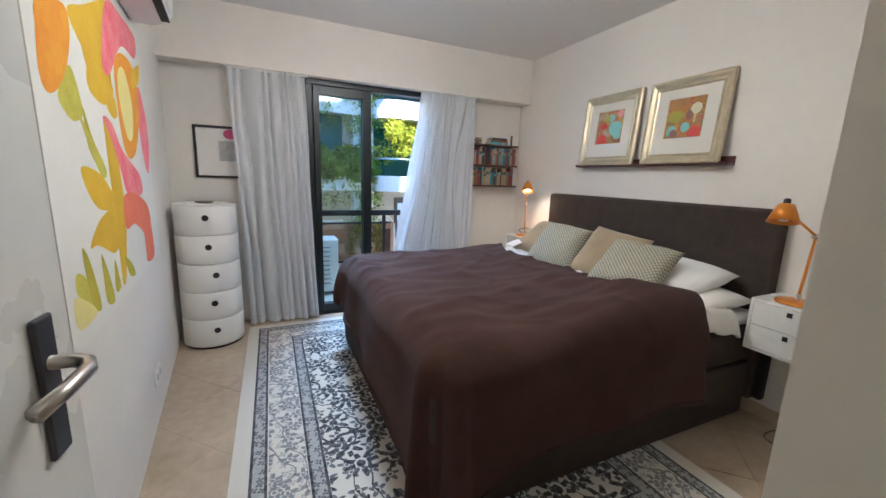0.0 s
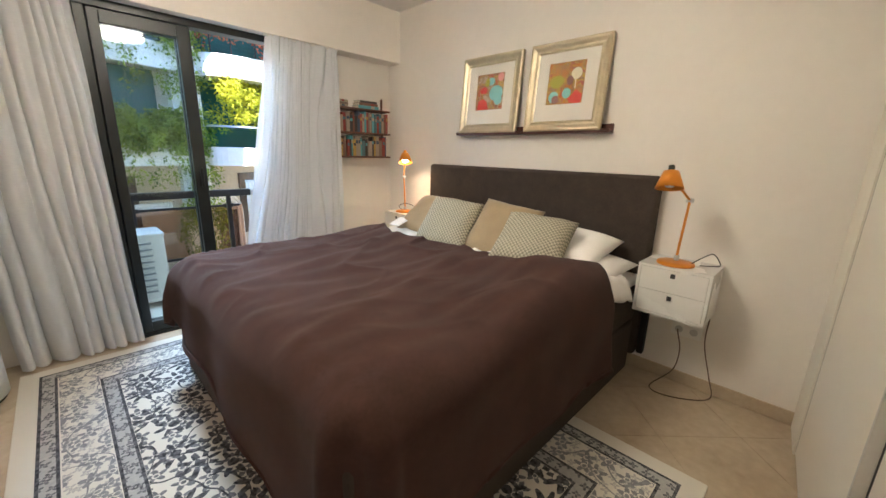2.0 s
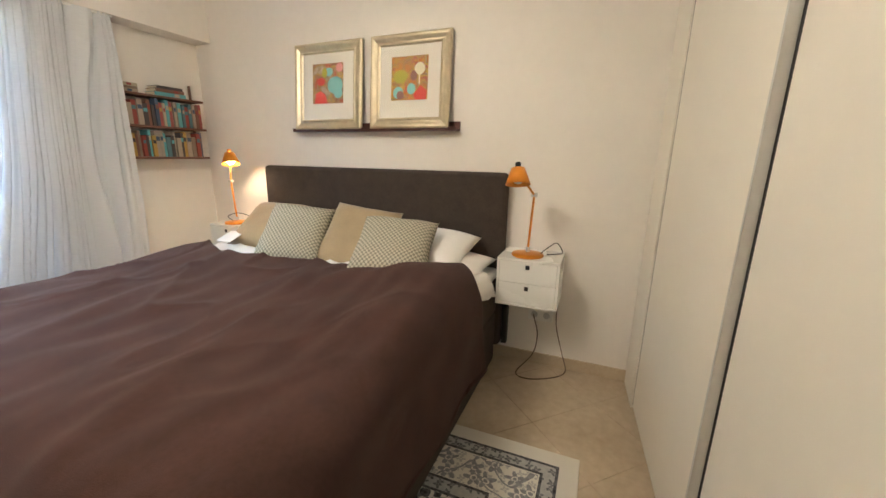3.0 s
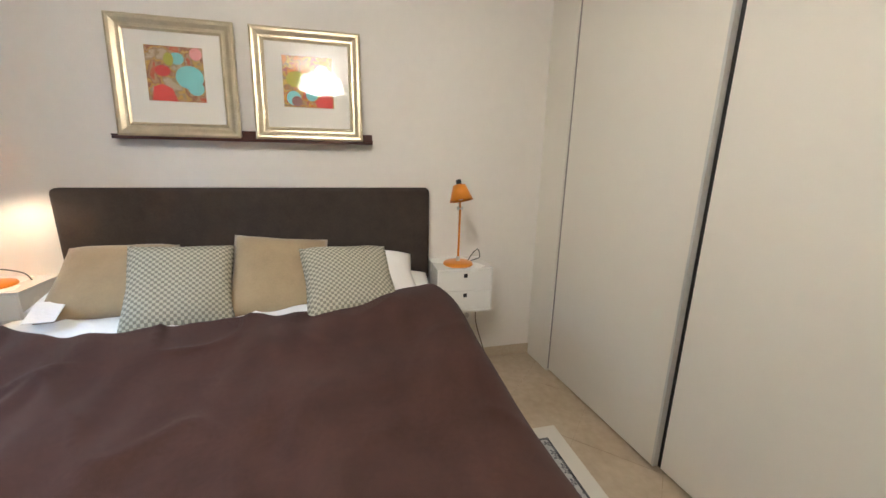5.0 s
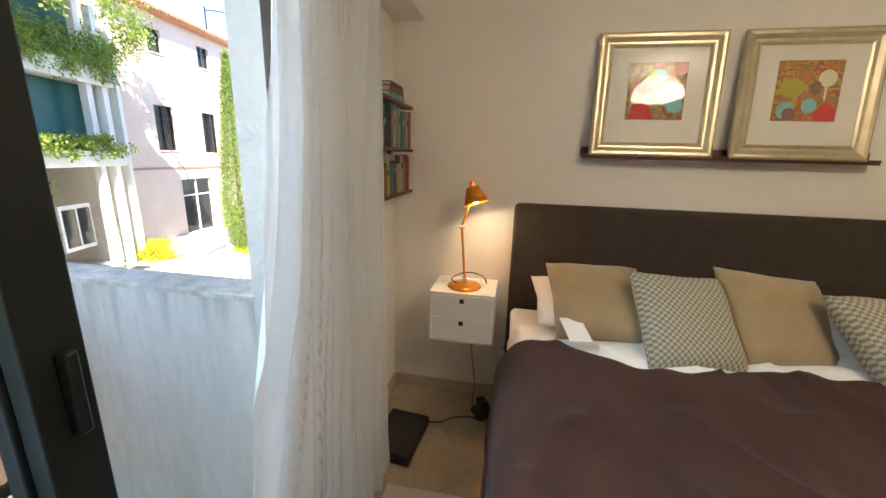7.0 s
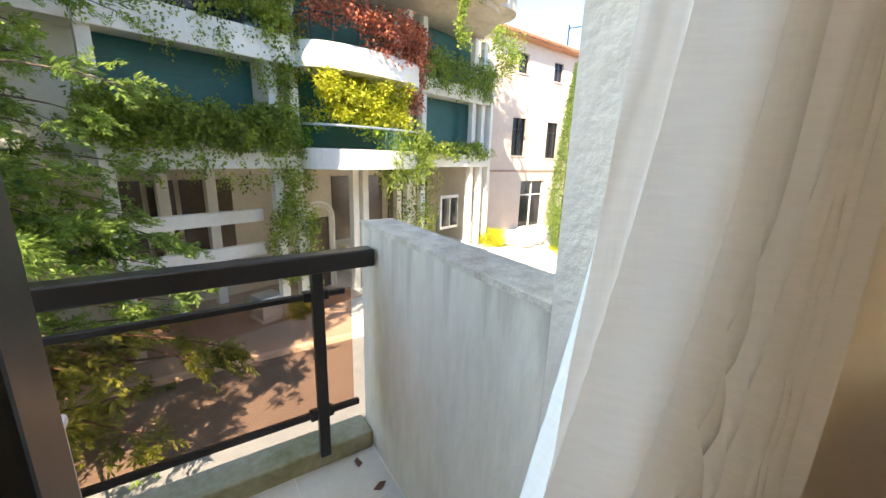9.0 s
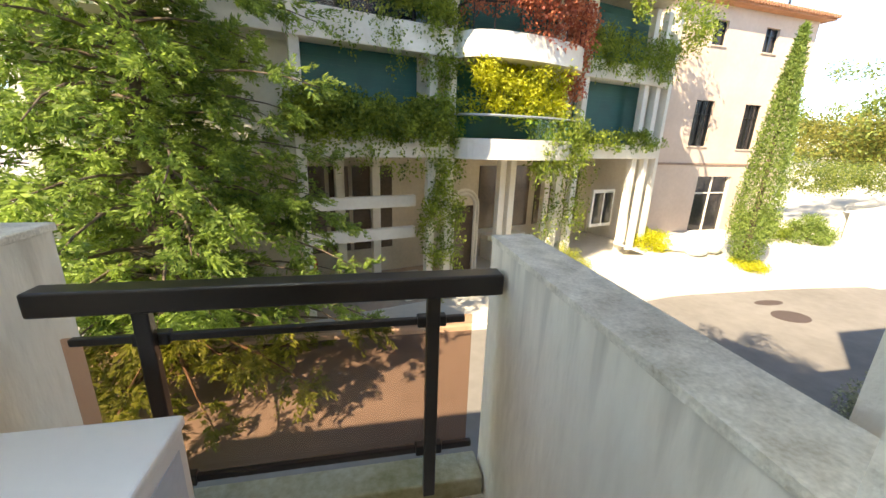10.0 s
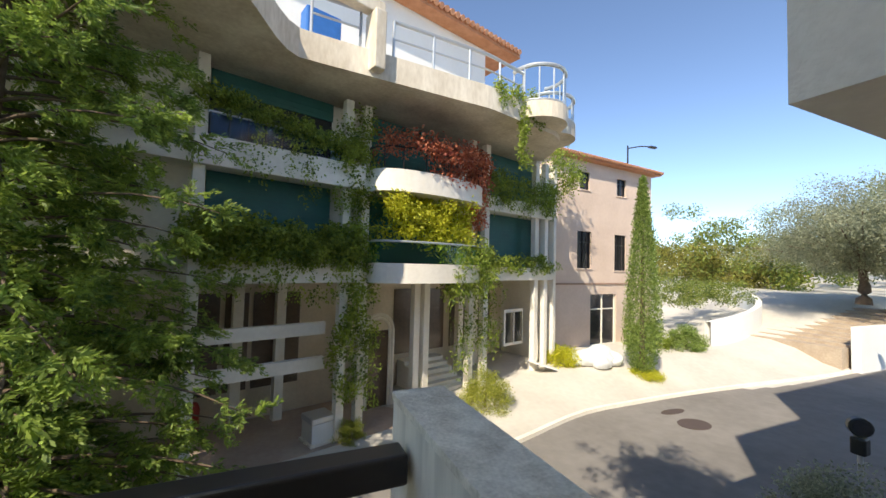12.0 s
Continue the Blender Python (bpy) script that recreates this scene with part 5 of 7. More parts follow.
setting("wall_outer_low", box(0.14, 1.86, 3.985, 4.06, -4.2, -0.24), M_PLASTER, "rendered outer wall of the flats", "wall")
setting("parapet_right", prism([(1.656, 3.957), (1.80, 3.957), (1.80, 4.93), (1.668, 4.93)], -0.3, 0.952), M_STAINED, "stained rendered balcony parapet", "parapet")
setting("coping_right", prism([(1.653, 3.9565), (1.806, 3.9565), (1.806, 4.938), (1.665, 4.938)], 0.9525, 0.97), M_STONE, "weathered stone coping on the parapet", "coping")
setting("parapet_left", box(0.14, 0.36, 4.062, 5.06, -0.3, 0.975), M_STAINED, "stained rendered balcony parapet", "parapet")
setting("coping_left", box(0.13, 0.368, 4.064, 5.07, 0.976, 1.0, 0.004), M_STONE, "weathered stone coping on the parapet", "coping")
M_MOSS = material("mossy_kerb", (0.20, 0.19, 0.08), 0.95, scale=5, color2=(0.46, 0.42, 0.30), bump=0.5, bump_scale=40)
setting("balcony_kerb", box(0.37, 1.66, 4.83, 4.96, -0.2, 0.075, 0.008), M_MOSS, "mossy concrete kerb under the railing", "kerb")

rail = thing("balcony_railing", "dark brown metal railing with smoked glass panels", "railing", pose(1.0, 4.82, 0))


def rpart(name, bm, mat, label=""):
    bm.transform(pose(-1.0, -4.82, 0))
    return part(name, bm, mat, rail, label)


rpart("handrail", box(0.46, 1.655, 4.765, 4.835, 0.828, 0.893, 0.008, 3), M_RAIL)
rpart("middle_bar", box(0.50, 1.555, 4.815, 4.835, 0.722, 0.744, 0.004), M_RAIL)
rpart("bottom_bar", box(0.50, 1.60, 4.815, 4.835, 0.238, 0.262, 0.004), M_RAIL)
for px in (0.69, 1.45):
    rpart("post", box(px - 0.02, px + 0.02, 4.785, 4.814, 0.076, 0.8275, 0.004), M_RAIL)
    rpart("clamp", box(px - 0.045, px + 0.045, 4.808, 4.842, 0.715, 0.751, 0.005), M_RAIL)
    rpart("clamp", box(px - 0.045, px + 0.045, 4.808, 4.842, 0.231, 0.269, 0.005), M_RAIL)
sg = rpart("glass_panel", box(0.47, 1.585, 4.838, 4.846, 0.245, 0.735), M_SMOKE, "brown smoked glass panel")
sg.visible_shadow = False

ac = thing("outdoor_unit", "white air-conditioner outdoor unit on the balcony floor", "air conditioner", pose(0.605, 4.485, 0))
part("body", box(-0.21, 0.21, -0.15, 0.16, 0.04, 0.60, 0.015, 3), M_PLASTIC, ac)
part("top_cover", box(-0.215, 0.215, -0.155, 0.165, 0.585, 0.615, 0.008, 2), M_PLASTIC, ac)
for k in range(9):
    part("slat", box(-0.15, 0.12, -0.162, -0.151, 0.13 + 0.05 * k, 0.145 + 0.05 * k, 0.002), material("grey_slat", (0.3, 0.32, 0.34), 0.5) if k == 0 else bpy.data.materials["grey_slat"], ac)
part("label_plate", box(0.2105, 0.2125, -0.02, 0.12, 0.35, 0.55), material("label", (0.55, 0.60, 0.66), 0.4), ac, "grey printed rating label")
for fx in (-0.17, 0.17):
    part("foot", box(fx - 0.03, fx + 0.03, -0.14, 0.15, 0.0, 0.045, 0.004), M_BLACK, ac)

# upper parts of our own building
setting("upper_storey", box(-9, 5.5, -9, 3.9, CEIL + 0.26, 4.9), M_PLASTER, "upper storey of the rendered block of flats", "wall")
setting("flats_side", box(2.95, 14, -9, 3.97, -4.2, CEIL + 0.25), M_PLASTER, "neighbouring part of the block of flats", "wall")
setting("flats_back", box(-9, 2.94, -9, -2.25, -4.2, CEIL + 0.25), M_PLASTER, "rear part of the block of flats", "wall")
setting("flats_west", box(-9, -1.75, -2.2, 3.97, -4.2, CEIL + 0.25), M_PLASTER, "neighbouring part of the block of flats", "wall")
setting("balcony_above", prism([(3.69, 5.0), (3.69, 4.08), (9.0, 4.08), (9.0, 5.0)], 2.14, 3.3), M_PLASTER, "rendered balcony of the flat above", "balcony")
setting("upper_storey_b", box(5.51, 9.5, -9, 3.9, CEIL + 0.26, 7.3), M_PLASTER, "taller part of the rendered block of flats", "wall")
setting("upper_storey_c", box(9.51, 24, -9, 3.9, CEIL + 0.26, 10.2), M_PLASTER, "tallest part of the rendered block of flats", "wall")
setting("flats_far", box(14.01, 24, -9, 3.9, -4.2, CEIL + 0.25), M_PLASTER, "far end of the block of flats", "wall")

# ---- ground ----
FO, FA = Vector((3.87, 15.915, 0)), radians(16)
FM = Matrix.Translation(FO) @ Matrix.Rotation(FA, 4, "Z")
FINV = FM.inverted()


def smooth01(v):
    v = min(1.0, max(0.0, v))
    return v * v * (3 - 2 * v)


def kerb_y(x):
    """The street's far kerb line."""
    return 13.2 + 1.5 * smooth01((x - 6) / 7) - 0.9 * smooth01((x - 16) / 16)


def ground_z(x, y):
    s = (FINV @ Vector((x, y, 0))).x
    z = -4.0 + 0.75 * smooth01((s - 1.5) / 10) * smooth01((y - kerb_y(x) - 0.3) / 3.0)
    z += 2.9 * smooth01((x - 25) / 20) * smooth01((y - 12) / 5 - 0.2)
    z += 4.0 * smooth01((x - 60) / 60)
    return z


def ground_mesh():
    xs = [-800, -300, -100, -50] + [-30 + 1.5 * i for i in range(67)] + [90, 130, 250, 800]
    ys = [-800, -200, -40] + [-10 + 1.25 * i for i in range(57)] + [80, 120, 250, 800]
    vs = [(x, y, ground_z(x, y)) for x in xs for y in ys]
    ny = len(ys)
    fs = [(i * ny + j, (i + 1) * ny + j, (i + 1) * ny + j + 1, i * ny + j + 1) for i in range(len(xs) - 1) for j in range(ny - 1)]
    return vs, fs


vs, fs = ground_mesh()
tagged(mesh_part("ground", vs, fs, M_PAVE, smooth=True), "pale sunlit concrete ground", "ground", kind="structure")


def strip(name, xs, y_lo, y_hi, lift, mat, label, cat, skirt=0.0):
    vs, fs = [], []
    for x in xs:
        a, b = y_lo(x), y_hi(x)
        for k in range(7):
            y = a + (b - a) * k / 6
            vs.append((x, y, ground_z(x, y) + lift))
    for i in range(len(xs) - 1):
        for k in range(6):
            q = i * 7 + k
            fs.append((q, q + 7, q + 8, q + 1))
    if skirt:
        n = len(vs)
        for x in xs:
            vs.append((x, y_lo(x), ground_z(x, y_lo(x)) - 0.05))
        for i in range(len(xs) - 1):
            fs.append((n + i, n + i + 1, (i + 1) * 7, i * 7))
    return tagged(mesh_part(name, vs, fs, mat), label, cat, kind="structure")


XS = [-30 + 1.0 * i for i in range(75)]
M_REDROAD = material("reddish_asphalt", (0.30, 0.19, 0.14), 0.9, scale=0.5, color2=(0.40, 0.27, 0.20), bump=0.3, bump_scale=30)
strip("road", XS, lambda x: 6.6, lambda x: kerb_y(x) - 0.01, 0.008, M_ROAD, "grey asphalt street with shadows", "road")
for i in range(46):
    x0 = -4 + i * 1.0
    k0, k1 = kerb_y(x0), kerb_y(x0 + 0.99)
    kb = prism([(x0, k0), (x0 + 0.985, k1), (x0 + 0.985, k1 + 0.16), (x0, k0 + 0.16)], -4.1, ground_z(x0, k0) + 0.13)
    if i == 0:
        kerb = thing("kerb", "pale concrete kerb stones along the street", "kerb", kind="structure")
    part("kerb_stone", kb, M_CONC, kerb)

# ---- opposite building, in its own axes: x along the front, -y towards the street ----
ob_b = thing("apartment_building", "cream concrete apartment building with planted curved balconies", "building", FM)


def fp(name, bm, mat, label="", smooth=False, parent=None):
    return part(name, bm, mat, parent or ob_b, label, smooth)


def column(x, y, z0, z1, w=0.26, mat=None):
    return fp("column", box(x - w / 2, x + w / 2, y - w / 2, y + w / 2, z0, z1, 0.015), mat or M_CONC)


for cx, cy, z0 in ((-4.45, 0.0, -4.0), (-0.62, 0.0, -4.0), (0.02, 0.0, -4.0), (2.5, 0.5, -4.0), (2.95, 0.5, -4.0), (4.75, 0, -3.9), (5.55, 0, -3.9), (8.9, 0, -3.6), (9.65, 0, -3.6)):
    column(cx, cy, z0, 0.7 if cy > 0 else 6.3)
# slabs with solid balcony fronts
for z0, z1 in ((0.70, 1.37), (3.56, 4.30)):
    fp("balcony_front", box(-4.6, -0.1, -0.28, -0.12, z0, z1, 0.02), M_CONC)
    fp("balcony_front", box(5.3, 9.9, -0.28, -0.12, z0 + 0.02, z1 - 0.1, 0.02), M_CONC)
    fp("floor_slab", box(-9.5, 10.4, -0.12, 7.0, z0 + 0.05, z0 + 0.35), M_CONC)
    # curved balcony
    pts, inner = [], []
    for k in range(25):
        a = math.pi * k / 24
        pts.append((2.45 - 2.35 * math.cos(a), -0.13 - 1.15 * math.sin(a) ** 0.7))
    bm = prism(pts, z0, z1 - 0.05)
    cb = fp("curved_balcony", bm, M_CONC)
# shutters and dark openings
for x0, x1 in ((-4.2, -0.85), (0.25, 4.55), (5.8, 9.5)):
    fp("roller_shutter", box(x0, x1, 0.62, 0.68, 1.05, 3.6), M_SHUTTER, "dark green roller shutter")
    fp("roller_shutter", box(x0, x1, 0.62, 0.68, 3.92 if x0 > -1 else 5.75, 6.3), M_SHUTTER, "dark green roller shutter")
fp("window_glass", box(-4.2, -0.85, 0.7, 0.74, 3.9, 5.8), M_DARKWIN, "dark sliding window behind the balcony")
fp("back_wall", box(-9.5, 10.3, 0.76, 1.0, 0.7, 6.4), M_CONC)
# roof terrace slab with wavy front
edge = []
for k in range(61):
    s = -9.5 + 18.6 * k / 60
    if s < -2.6:
        y = -1.45 - 1.9 * smooth01((-2.6 - s) / 2.2)
    elif s < 3.0:
        y = -1.45 - 1.15 * (s + 2.6) / 5.6
    else:
        y = -2.6 + 2.4 * (max(0.0, s - 6.3) / 2.8) ** 2
    edge.append((s, y))
M_FASCIA = material("weathered_fascia", (0.50, 0.41, 0.30), 0.9, scale=0.8, color2=(0.84, 0.76, 0.63), bump=0.3, bump_scale=14, stretch=(1.4, 1.4, 0.5))
fp("roof_slab", prism(edge + [(9.1, 6.5), (-9.5, 6.5)], 6.32, 7.05), M_FASCIA, "weathered concrete roof terrace slab")
# penthouse
M_WREND = material("white_render", (0.78, 0.77, 0.74), 0.9, var=0.04, scale=1)
fp("penthouse_wall", box(-7.0, 7.4, 2.0, 7.0, 7.052, 11.9), M_WREND, "white rendered penthouse wall")
eave = fp("penthouse_roof", box(-7.6, 9.2, 1.3, 7.5, 11.9, 12.1), M_ROOF, "terracotta tiled roof edge")
for k in range(56):
    fp("roof_tile", tube([(-7.5 + 0.3 * k, 1.15, 12.12), (-7.5 + 0.3 * k, 3.2, 12.75)], 0.13, 8), M_ROOF, parent=eave)
# terrace railing along the slab edge, parted by a concrete pillar and beam
M_SCREEN = glass_material("screen_glass", (0.86, 0.92, 0.95))
run_a = [(a, b + 0.12) for a, b in edge if -2.6 < a < -1.1]
run_b = [(a, b + 0.12) for a, b in edge if -0.45 < a < 4.9]
for run in (run_a, run_b):
    for z, r in ((8.12, 0.055), (7.62, 0.03)):
        fp("terrace_rail", tube([(a, b, z) for a, b in run], r, 8), M_STEEL)
    for a, b in run[::4] + [run[-1]]:
        fp("rail_post", tube([(a, b, 7.04), (a, b, 8.12)], 0.04, 8), M_STEEL)
fp("terrace_pillar", box(-0.95, -0.62, -2.15, -1.55, 6.45, 8.05, 0.03), M_FASCIA)
fp("terrace_beam", box(-2.7, -0.55, -1.95, -1.62, 8.06, 8.42, 0.03), M_FASCIA)
for cx, cy, r, zt in ((5.75, -2.35, 1.0, 8.35), (7.35, -1.65, 1.05, 8.05)):
    ring = [(cx + r * math.sin(q), cy - r * math.cos(q)) for q in [math.radians(-110 + 220 * k / 22) for k in range(23)]]
    fp("curved_rail", tube([(a, b, zt) for a, b in ring], 0.075, 8), M_STEEL)
    fp("curved_rail", tube([(a, b, 7.12) for a, b in ring], 0.05, 8), M_STEEL)
    fp("curved_ledge", prism([(cx + (r + 0.08) * math.sin(q), cy - (r + 0.08) * math.cos(q)) for q in [2 * math.pi * k / 28 for k in range(28)]], 6.5, 7.06), M_FASCIA)
    bm = bmesh.new()
    lo, hi = [bm.verts.new((a, b, 7.15)) for a, b in ring], [bm.verts.new((a, b, zt - 0.05)) for a, b in ring]
    for k in range(len(ring) - 1):
        bm.faces.new((lo[k], lo[k + 1], hi[k + 1], hi[k]))
    fp("curved_screen", bm, M_SCREEN, "curved glass screen", True)
    for k in range(0, 23, 3):
        fp("rail_post", tube([(*ring[k], 7.06), (*ring[k], zt)], 0.03, 6), M_STEEL)
fp("storage_box", box(-2.3, -1.3, -0.8, -0.3, 7.052, 8.2, 0.04), material("blue_box", (0.03, 0.16, 0.5), 0.5), "blue plastic box on the terrace")
# ground-floor back wall and beams
fp("lobby_wall", box(-9.5, 10.3, 3.2, 3.4, -4.0, 0.75), material("lobby_wall", (0.54, 0.46, 0.35), 0.8, scale=1, color2=(0.72, 0.63, 0.50)))
fp("side_wall", box(-9.7, -9.5, -0.1, 7, -4.0, 6.4), M_CONC)
fp("side_wall", box(10.3, 10.5, -0.1, 7, -4.0, 6.4), M_CONC)
for z0, z1 in ((-0.9, -0.53), (-1.95, -1.58)):
    fp("beam", box(-4.3, -0.9, 0.45, 0.65, z0, z1, 0.01), M_CONC)

# glass fronts on the balconies
# blue tint paints a bright reflection into this glass
fp("glass_front", box(-4.3, -0.85, -0.24, -0.22, 4.30, 4.85), glass_material("blue_reflect_glass", (0.62, 0.80, 0.95)), "glass balcony front, tinted blue for its reflection")
fp("top_rail", box(-4.35, -0.8, -0.26, -0.20, 4.85, 4.90, 0.01), M_STEEL)
for k in range(9):
    fp("rail_post", box(-4.3 + 0.42 * k, -4.27 + 0.42 * k, -0.26, -0.21, 4.30, 4.86), M_BLACK)
arc = [(2.45 - 2.33 * math.cos(math.pi * k / 24), -0.13 - 1.12 * math.sin(math.pi * k / 24) ** 0.7) for k in range(25)]
fp("top_rail", tube([(a, b, 2.0) for a, b in arc], 0.035, 8), M_STEEL)
bm = bmesh.new()
lo = [bm.verts.new((a, b, 1.33)) for a, b in arc]
hi = [bm.verts.new((a, b, 1.97)) for a, b in arc]
for k in range(24):
    bm.faces.new((lo[k], lo[k + 1], hi[k + 1], hi[k]))
fp("glass_front", bm, glass_material("green_glass", (0.55, 0.80, 0.74)), "greenish curved glass balcony front")
fp("top_rail", tube([(a, b, 4.95) for a, b in arc], 0.03, 8), M_RAIL)
for k in range(0, 25, 3):
    fp("rail_post", tube([(arc[k][0], arc[k][1], 4.25), (arc[k][0], arc[k][1], 4.95)], 0.02, 6), M_RAIL)
# shutter slats
for x0, x1 in ((-4.2, -0.85), (0.25, 4.55), (5.8, 9.5)):
    for z0, z1 in ((1.05, 3.55), (3.95, 6.3)):
        for q in range(int((z1 - z0) / 0.16)):
            if z0 > 3 and x0 < -1 and q < 12:
                continue
            fp("shutter_slat", box(x0, x1, 0.605, 0.622, z0 + 0.16 * q, z0 + 0.16 * q + 0.14, 0.0), M_SHUTTER)
for x in (-3.4, -2.5, -1.7):
    fp("window_bar", box(x - 0.04, x + 0.04, 0.66, 0.70, 3.92, 5.75), M_FRAME)
M_BROWNWIN = material("brown_tinted_window", (0.12, 0.085, 0.06), 0.2, var=0.3, scale=1)
fp("forecourt", box(-9.4, 3.4, -0.3, 3.1, -4.05, -3.985), material("brown_paving", (0.36, 0.26, 0.20), 0.85, scale=0.8, color2=(0.50, 0.39, 0.30)), "brown paved forecourt under the building")
# arched entrance, inner columns, stairs
for r in (0.62, 0.48):
    pts = [(1.6 - r, 1.5, -3.98), (1.6 - r, 1.5, -1.2)] + [(1.6 - r * math.cos(math.pi * k / 12), 1.5, -1.2 + r * math.sin(math.pi * k / 12)) for k in range(1, 12)] + [(1.6 + r, 1.5, -1.2), (1.6 + r, 1.5, -3.98)]
    fp("door_arch", tube(pts, 0.06, 8), M_CONC)
fp("entrance_door", box(1.15, 2.05, 1.56, 1.60, -3.98, -1.2), M_BROWNWIN, "brown glazed entrance door")
for k in range(7):
    fp("stair_step", box(3.5, 5.6, 0.6 + 0.32 * k, 3.1, -4.0 + 0.17 * k, -3.83 + 0.17 * k, 0.01), M_CONC)
for cx in (-2.9, -1.6, 6.6, 7.6):
    column(cx, 2.6, -4.0, 0.7, 0.3)
for k in range(4):
    fp("lobby_window", box(-4.0 + 0.85 * k, -3.3 + 0.85 * k, 3.14, 3.19, -3.0, 0.2), M_BROWNWIN, "dark lobby window")
for k in range(4):
    fp("lobby_window", box(3.3 + 1.6 * k, 4.5 + 1.6 * k, 3.14, 3.19, -2.6, 0.2), M_BROWNWIN, "dark lobby window")
w3 = fp("white_window", box(7.9, 9.3, 0.9, 1.0, -2.4, -0.7, 0.02), M_WREND, "white framed ground-floor window")
fp("pane", box(8.0, 8.55, 0.88, 0.895, -2.25, -0.85), M_DARKWIN, parent=w3)
fp("pane", box(8.65, 9.2, 0.88, 0.895, -2.25, -0.85), M_DARKWIN, parent=w3)

# ---- pink house ----
PM = FM @ pose(12.6, 1.5, 0, 0, 0, -10)
pink = thing("pink_house", "pink rendered house with dark shuttered windows", "house", PM)


def pp(name, bm, mat, label="", parent=None):
    return part(name, bm, mat, parent or pink, label)


# front wall with real openings
OPEN = [(2.17, 3.04, 6.03, 7.13), (5.60, 6.55, 6.00, 7.13), (1.99, 3.21, 1.33, 3.54), (5.41, 6.58, 1.24, 3.51), (3.18, 5.60, -3.35, -0.23)]
xs_ = sorted({0.0, 9.3} | {v for o in OPEN for v in o[:2]})
zs_ = sorted({-4.0, 7.75} | {v for o in OPEN for v in o[2:]})
bm = bmesh.new()
for xa, xb in zip(xs_, xs_[1:]):
    for za, zb in zip(zs_, zs_[1:]):
        if not any(o[0] <= xa and xb <= o[1] and o[2] <= za and zb <= o[3] for o in OPEN):
            add_box(bm, xa, xb, 0, 0.28, za, zb)
bmesh.ops.remove_doubles(bm, verts=bm.verts, dist=0.001)
wallf = pp("front_wall", bm, M_PINK)
pp("side_wall", box(0, 0.28, 0.281, 8, -4, 7.75), M_PINK)
pp("side_wall", box(9.02, 9.3, 0.281, 8, -4, 7.75), M_PINK)
pp("rear_wall", box(0.281, 9.019, 7.7, 8, -4, 7.75), M_PINK)
pp("string_course", box(0, 9.3, -0.05, 0.0, 0.36, 0.47, 0.01), material("brown_band", (0.34, 0.22, 0.16), 0.9))
for k, (xa, xb, za, zb) in enumerate(OPEN):
    w = pp("window" if k < 4 else "door", box(xa, xb, 0.18, 0.22, za, zb), M_DARKWIN, "dark window" if k < 4 else "glazed double door")
    mm = M_FRAME if k < 4 else M_CONC
    pp("frame", box(xa, xa + 0.06, 0.12, 0.179, za, zb), mm, parent=w)
    pp("frame", box(xb - 0.06, xb, 0.12, 0.179, za, zb), mm, parent=w)
    pp("mullion", box((xa + xb) / 2 - 0.04, (xa + xb) / 2 + 0.04, 0.12, 0.179, za, zb), mm, parent=w)
    pp("transom", box(xa + 0.06, xb - 0.06, 0.125, 0.178, za + (zb - za) * 0.7, za + (zb - za) * 0.7 + 0.06), mm, parent=w)
    pp("sill", box(xa - 0.08, xb + 0.08, -0.06, 0.12, za - 0.07, za - 0.001, 0.01), M_PINK, parent=w)
    if k in (2, 3):
        for q in range(6):
            pp("window_bar", box(xa + 0.1 + (xb - xa - 0.2) * q / 5 - 0.012, xa + 0.1 + (xb - xa - 0.2) * q / 5 + 0.012, 0.04, 0.065, za, zb), M_BLACK, parent=w)
roof = pp("roof", prism([(-0.3, -0.5), (9.7, -0.5), (9.7, 8.4), (-0.3, 8.4)], 7.752, 7.88), M_ROOF)
for k in range(48):
    pp("roof_tile", tube([(-0.2 + 0.21 * k, -0.62, 7.90), (-0.2 + 0.21 * k, 2.5, 8.75)], 0.095, 7), M_ROOF, parent=roof)
chim = pp("chimney", box(0.9, 1.9, 3.0, 3.9, 8.3, 10.0, 0.02), M_WREND, "white chimney with tiled cap")
pp("cap", box(0.75, 2.05, 2.85, 4.05, 10.0, 10.15, 0.01), M_ROOF, parent=chim)
tagged(part("link_wall", box(10.5, 12.6, 2.2, 2.5, -4.0, 7.0), M_CONC), "shaded concrete wall between the two buildings", "wall", kind="structure").matrix_world = FM

# ---- plants and street things ----
rngp = np.random.default_rng(7)


def W(s, out, z):
    """From the opposite front's axes (along, outwards, up) to the world."""
    return tuple(FM @ Vector((s, -out, z)))


def creeper(name, label, pts, spread, per, size, mat, seed, squash=0.8, droop=0.4, aspect=1.5, jitter=0.25):
    c = np.array(pts) + np.random.default_rng(seed).normal(size=(len(pts), 3)) * jitter
    ob = leaf_mesh(name, c, spread, per, size, mat, seed=seed, squash=squash, droop=droop, aspect=aspect)
    return tagged(ob, label, "climbing plant", kind="stuff")


def band(s0, s1, o0, o1, z0, z1, n, seed):
    r = np.random.default_rng(seed)
    return [W(r.uniform(s0, s1), r.uniform(o0, o1), r.uniform(z0, z1)) for _ in range(n)]


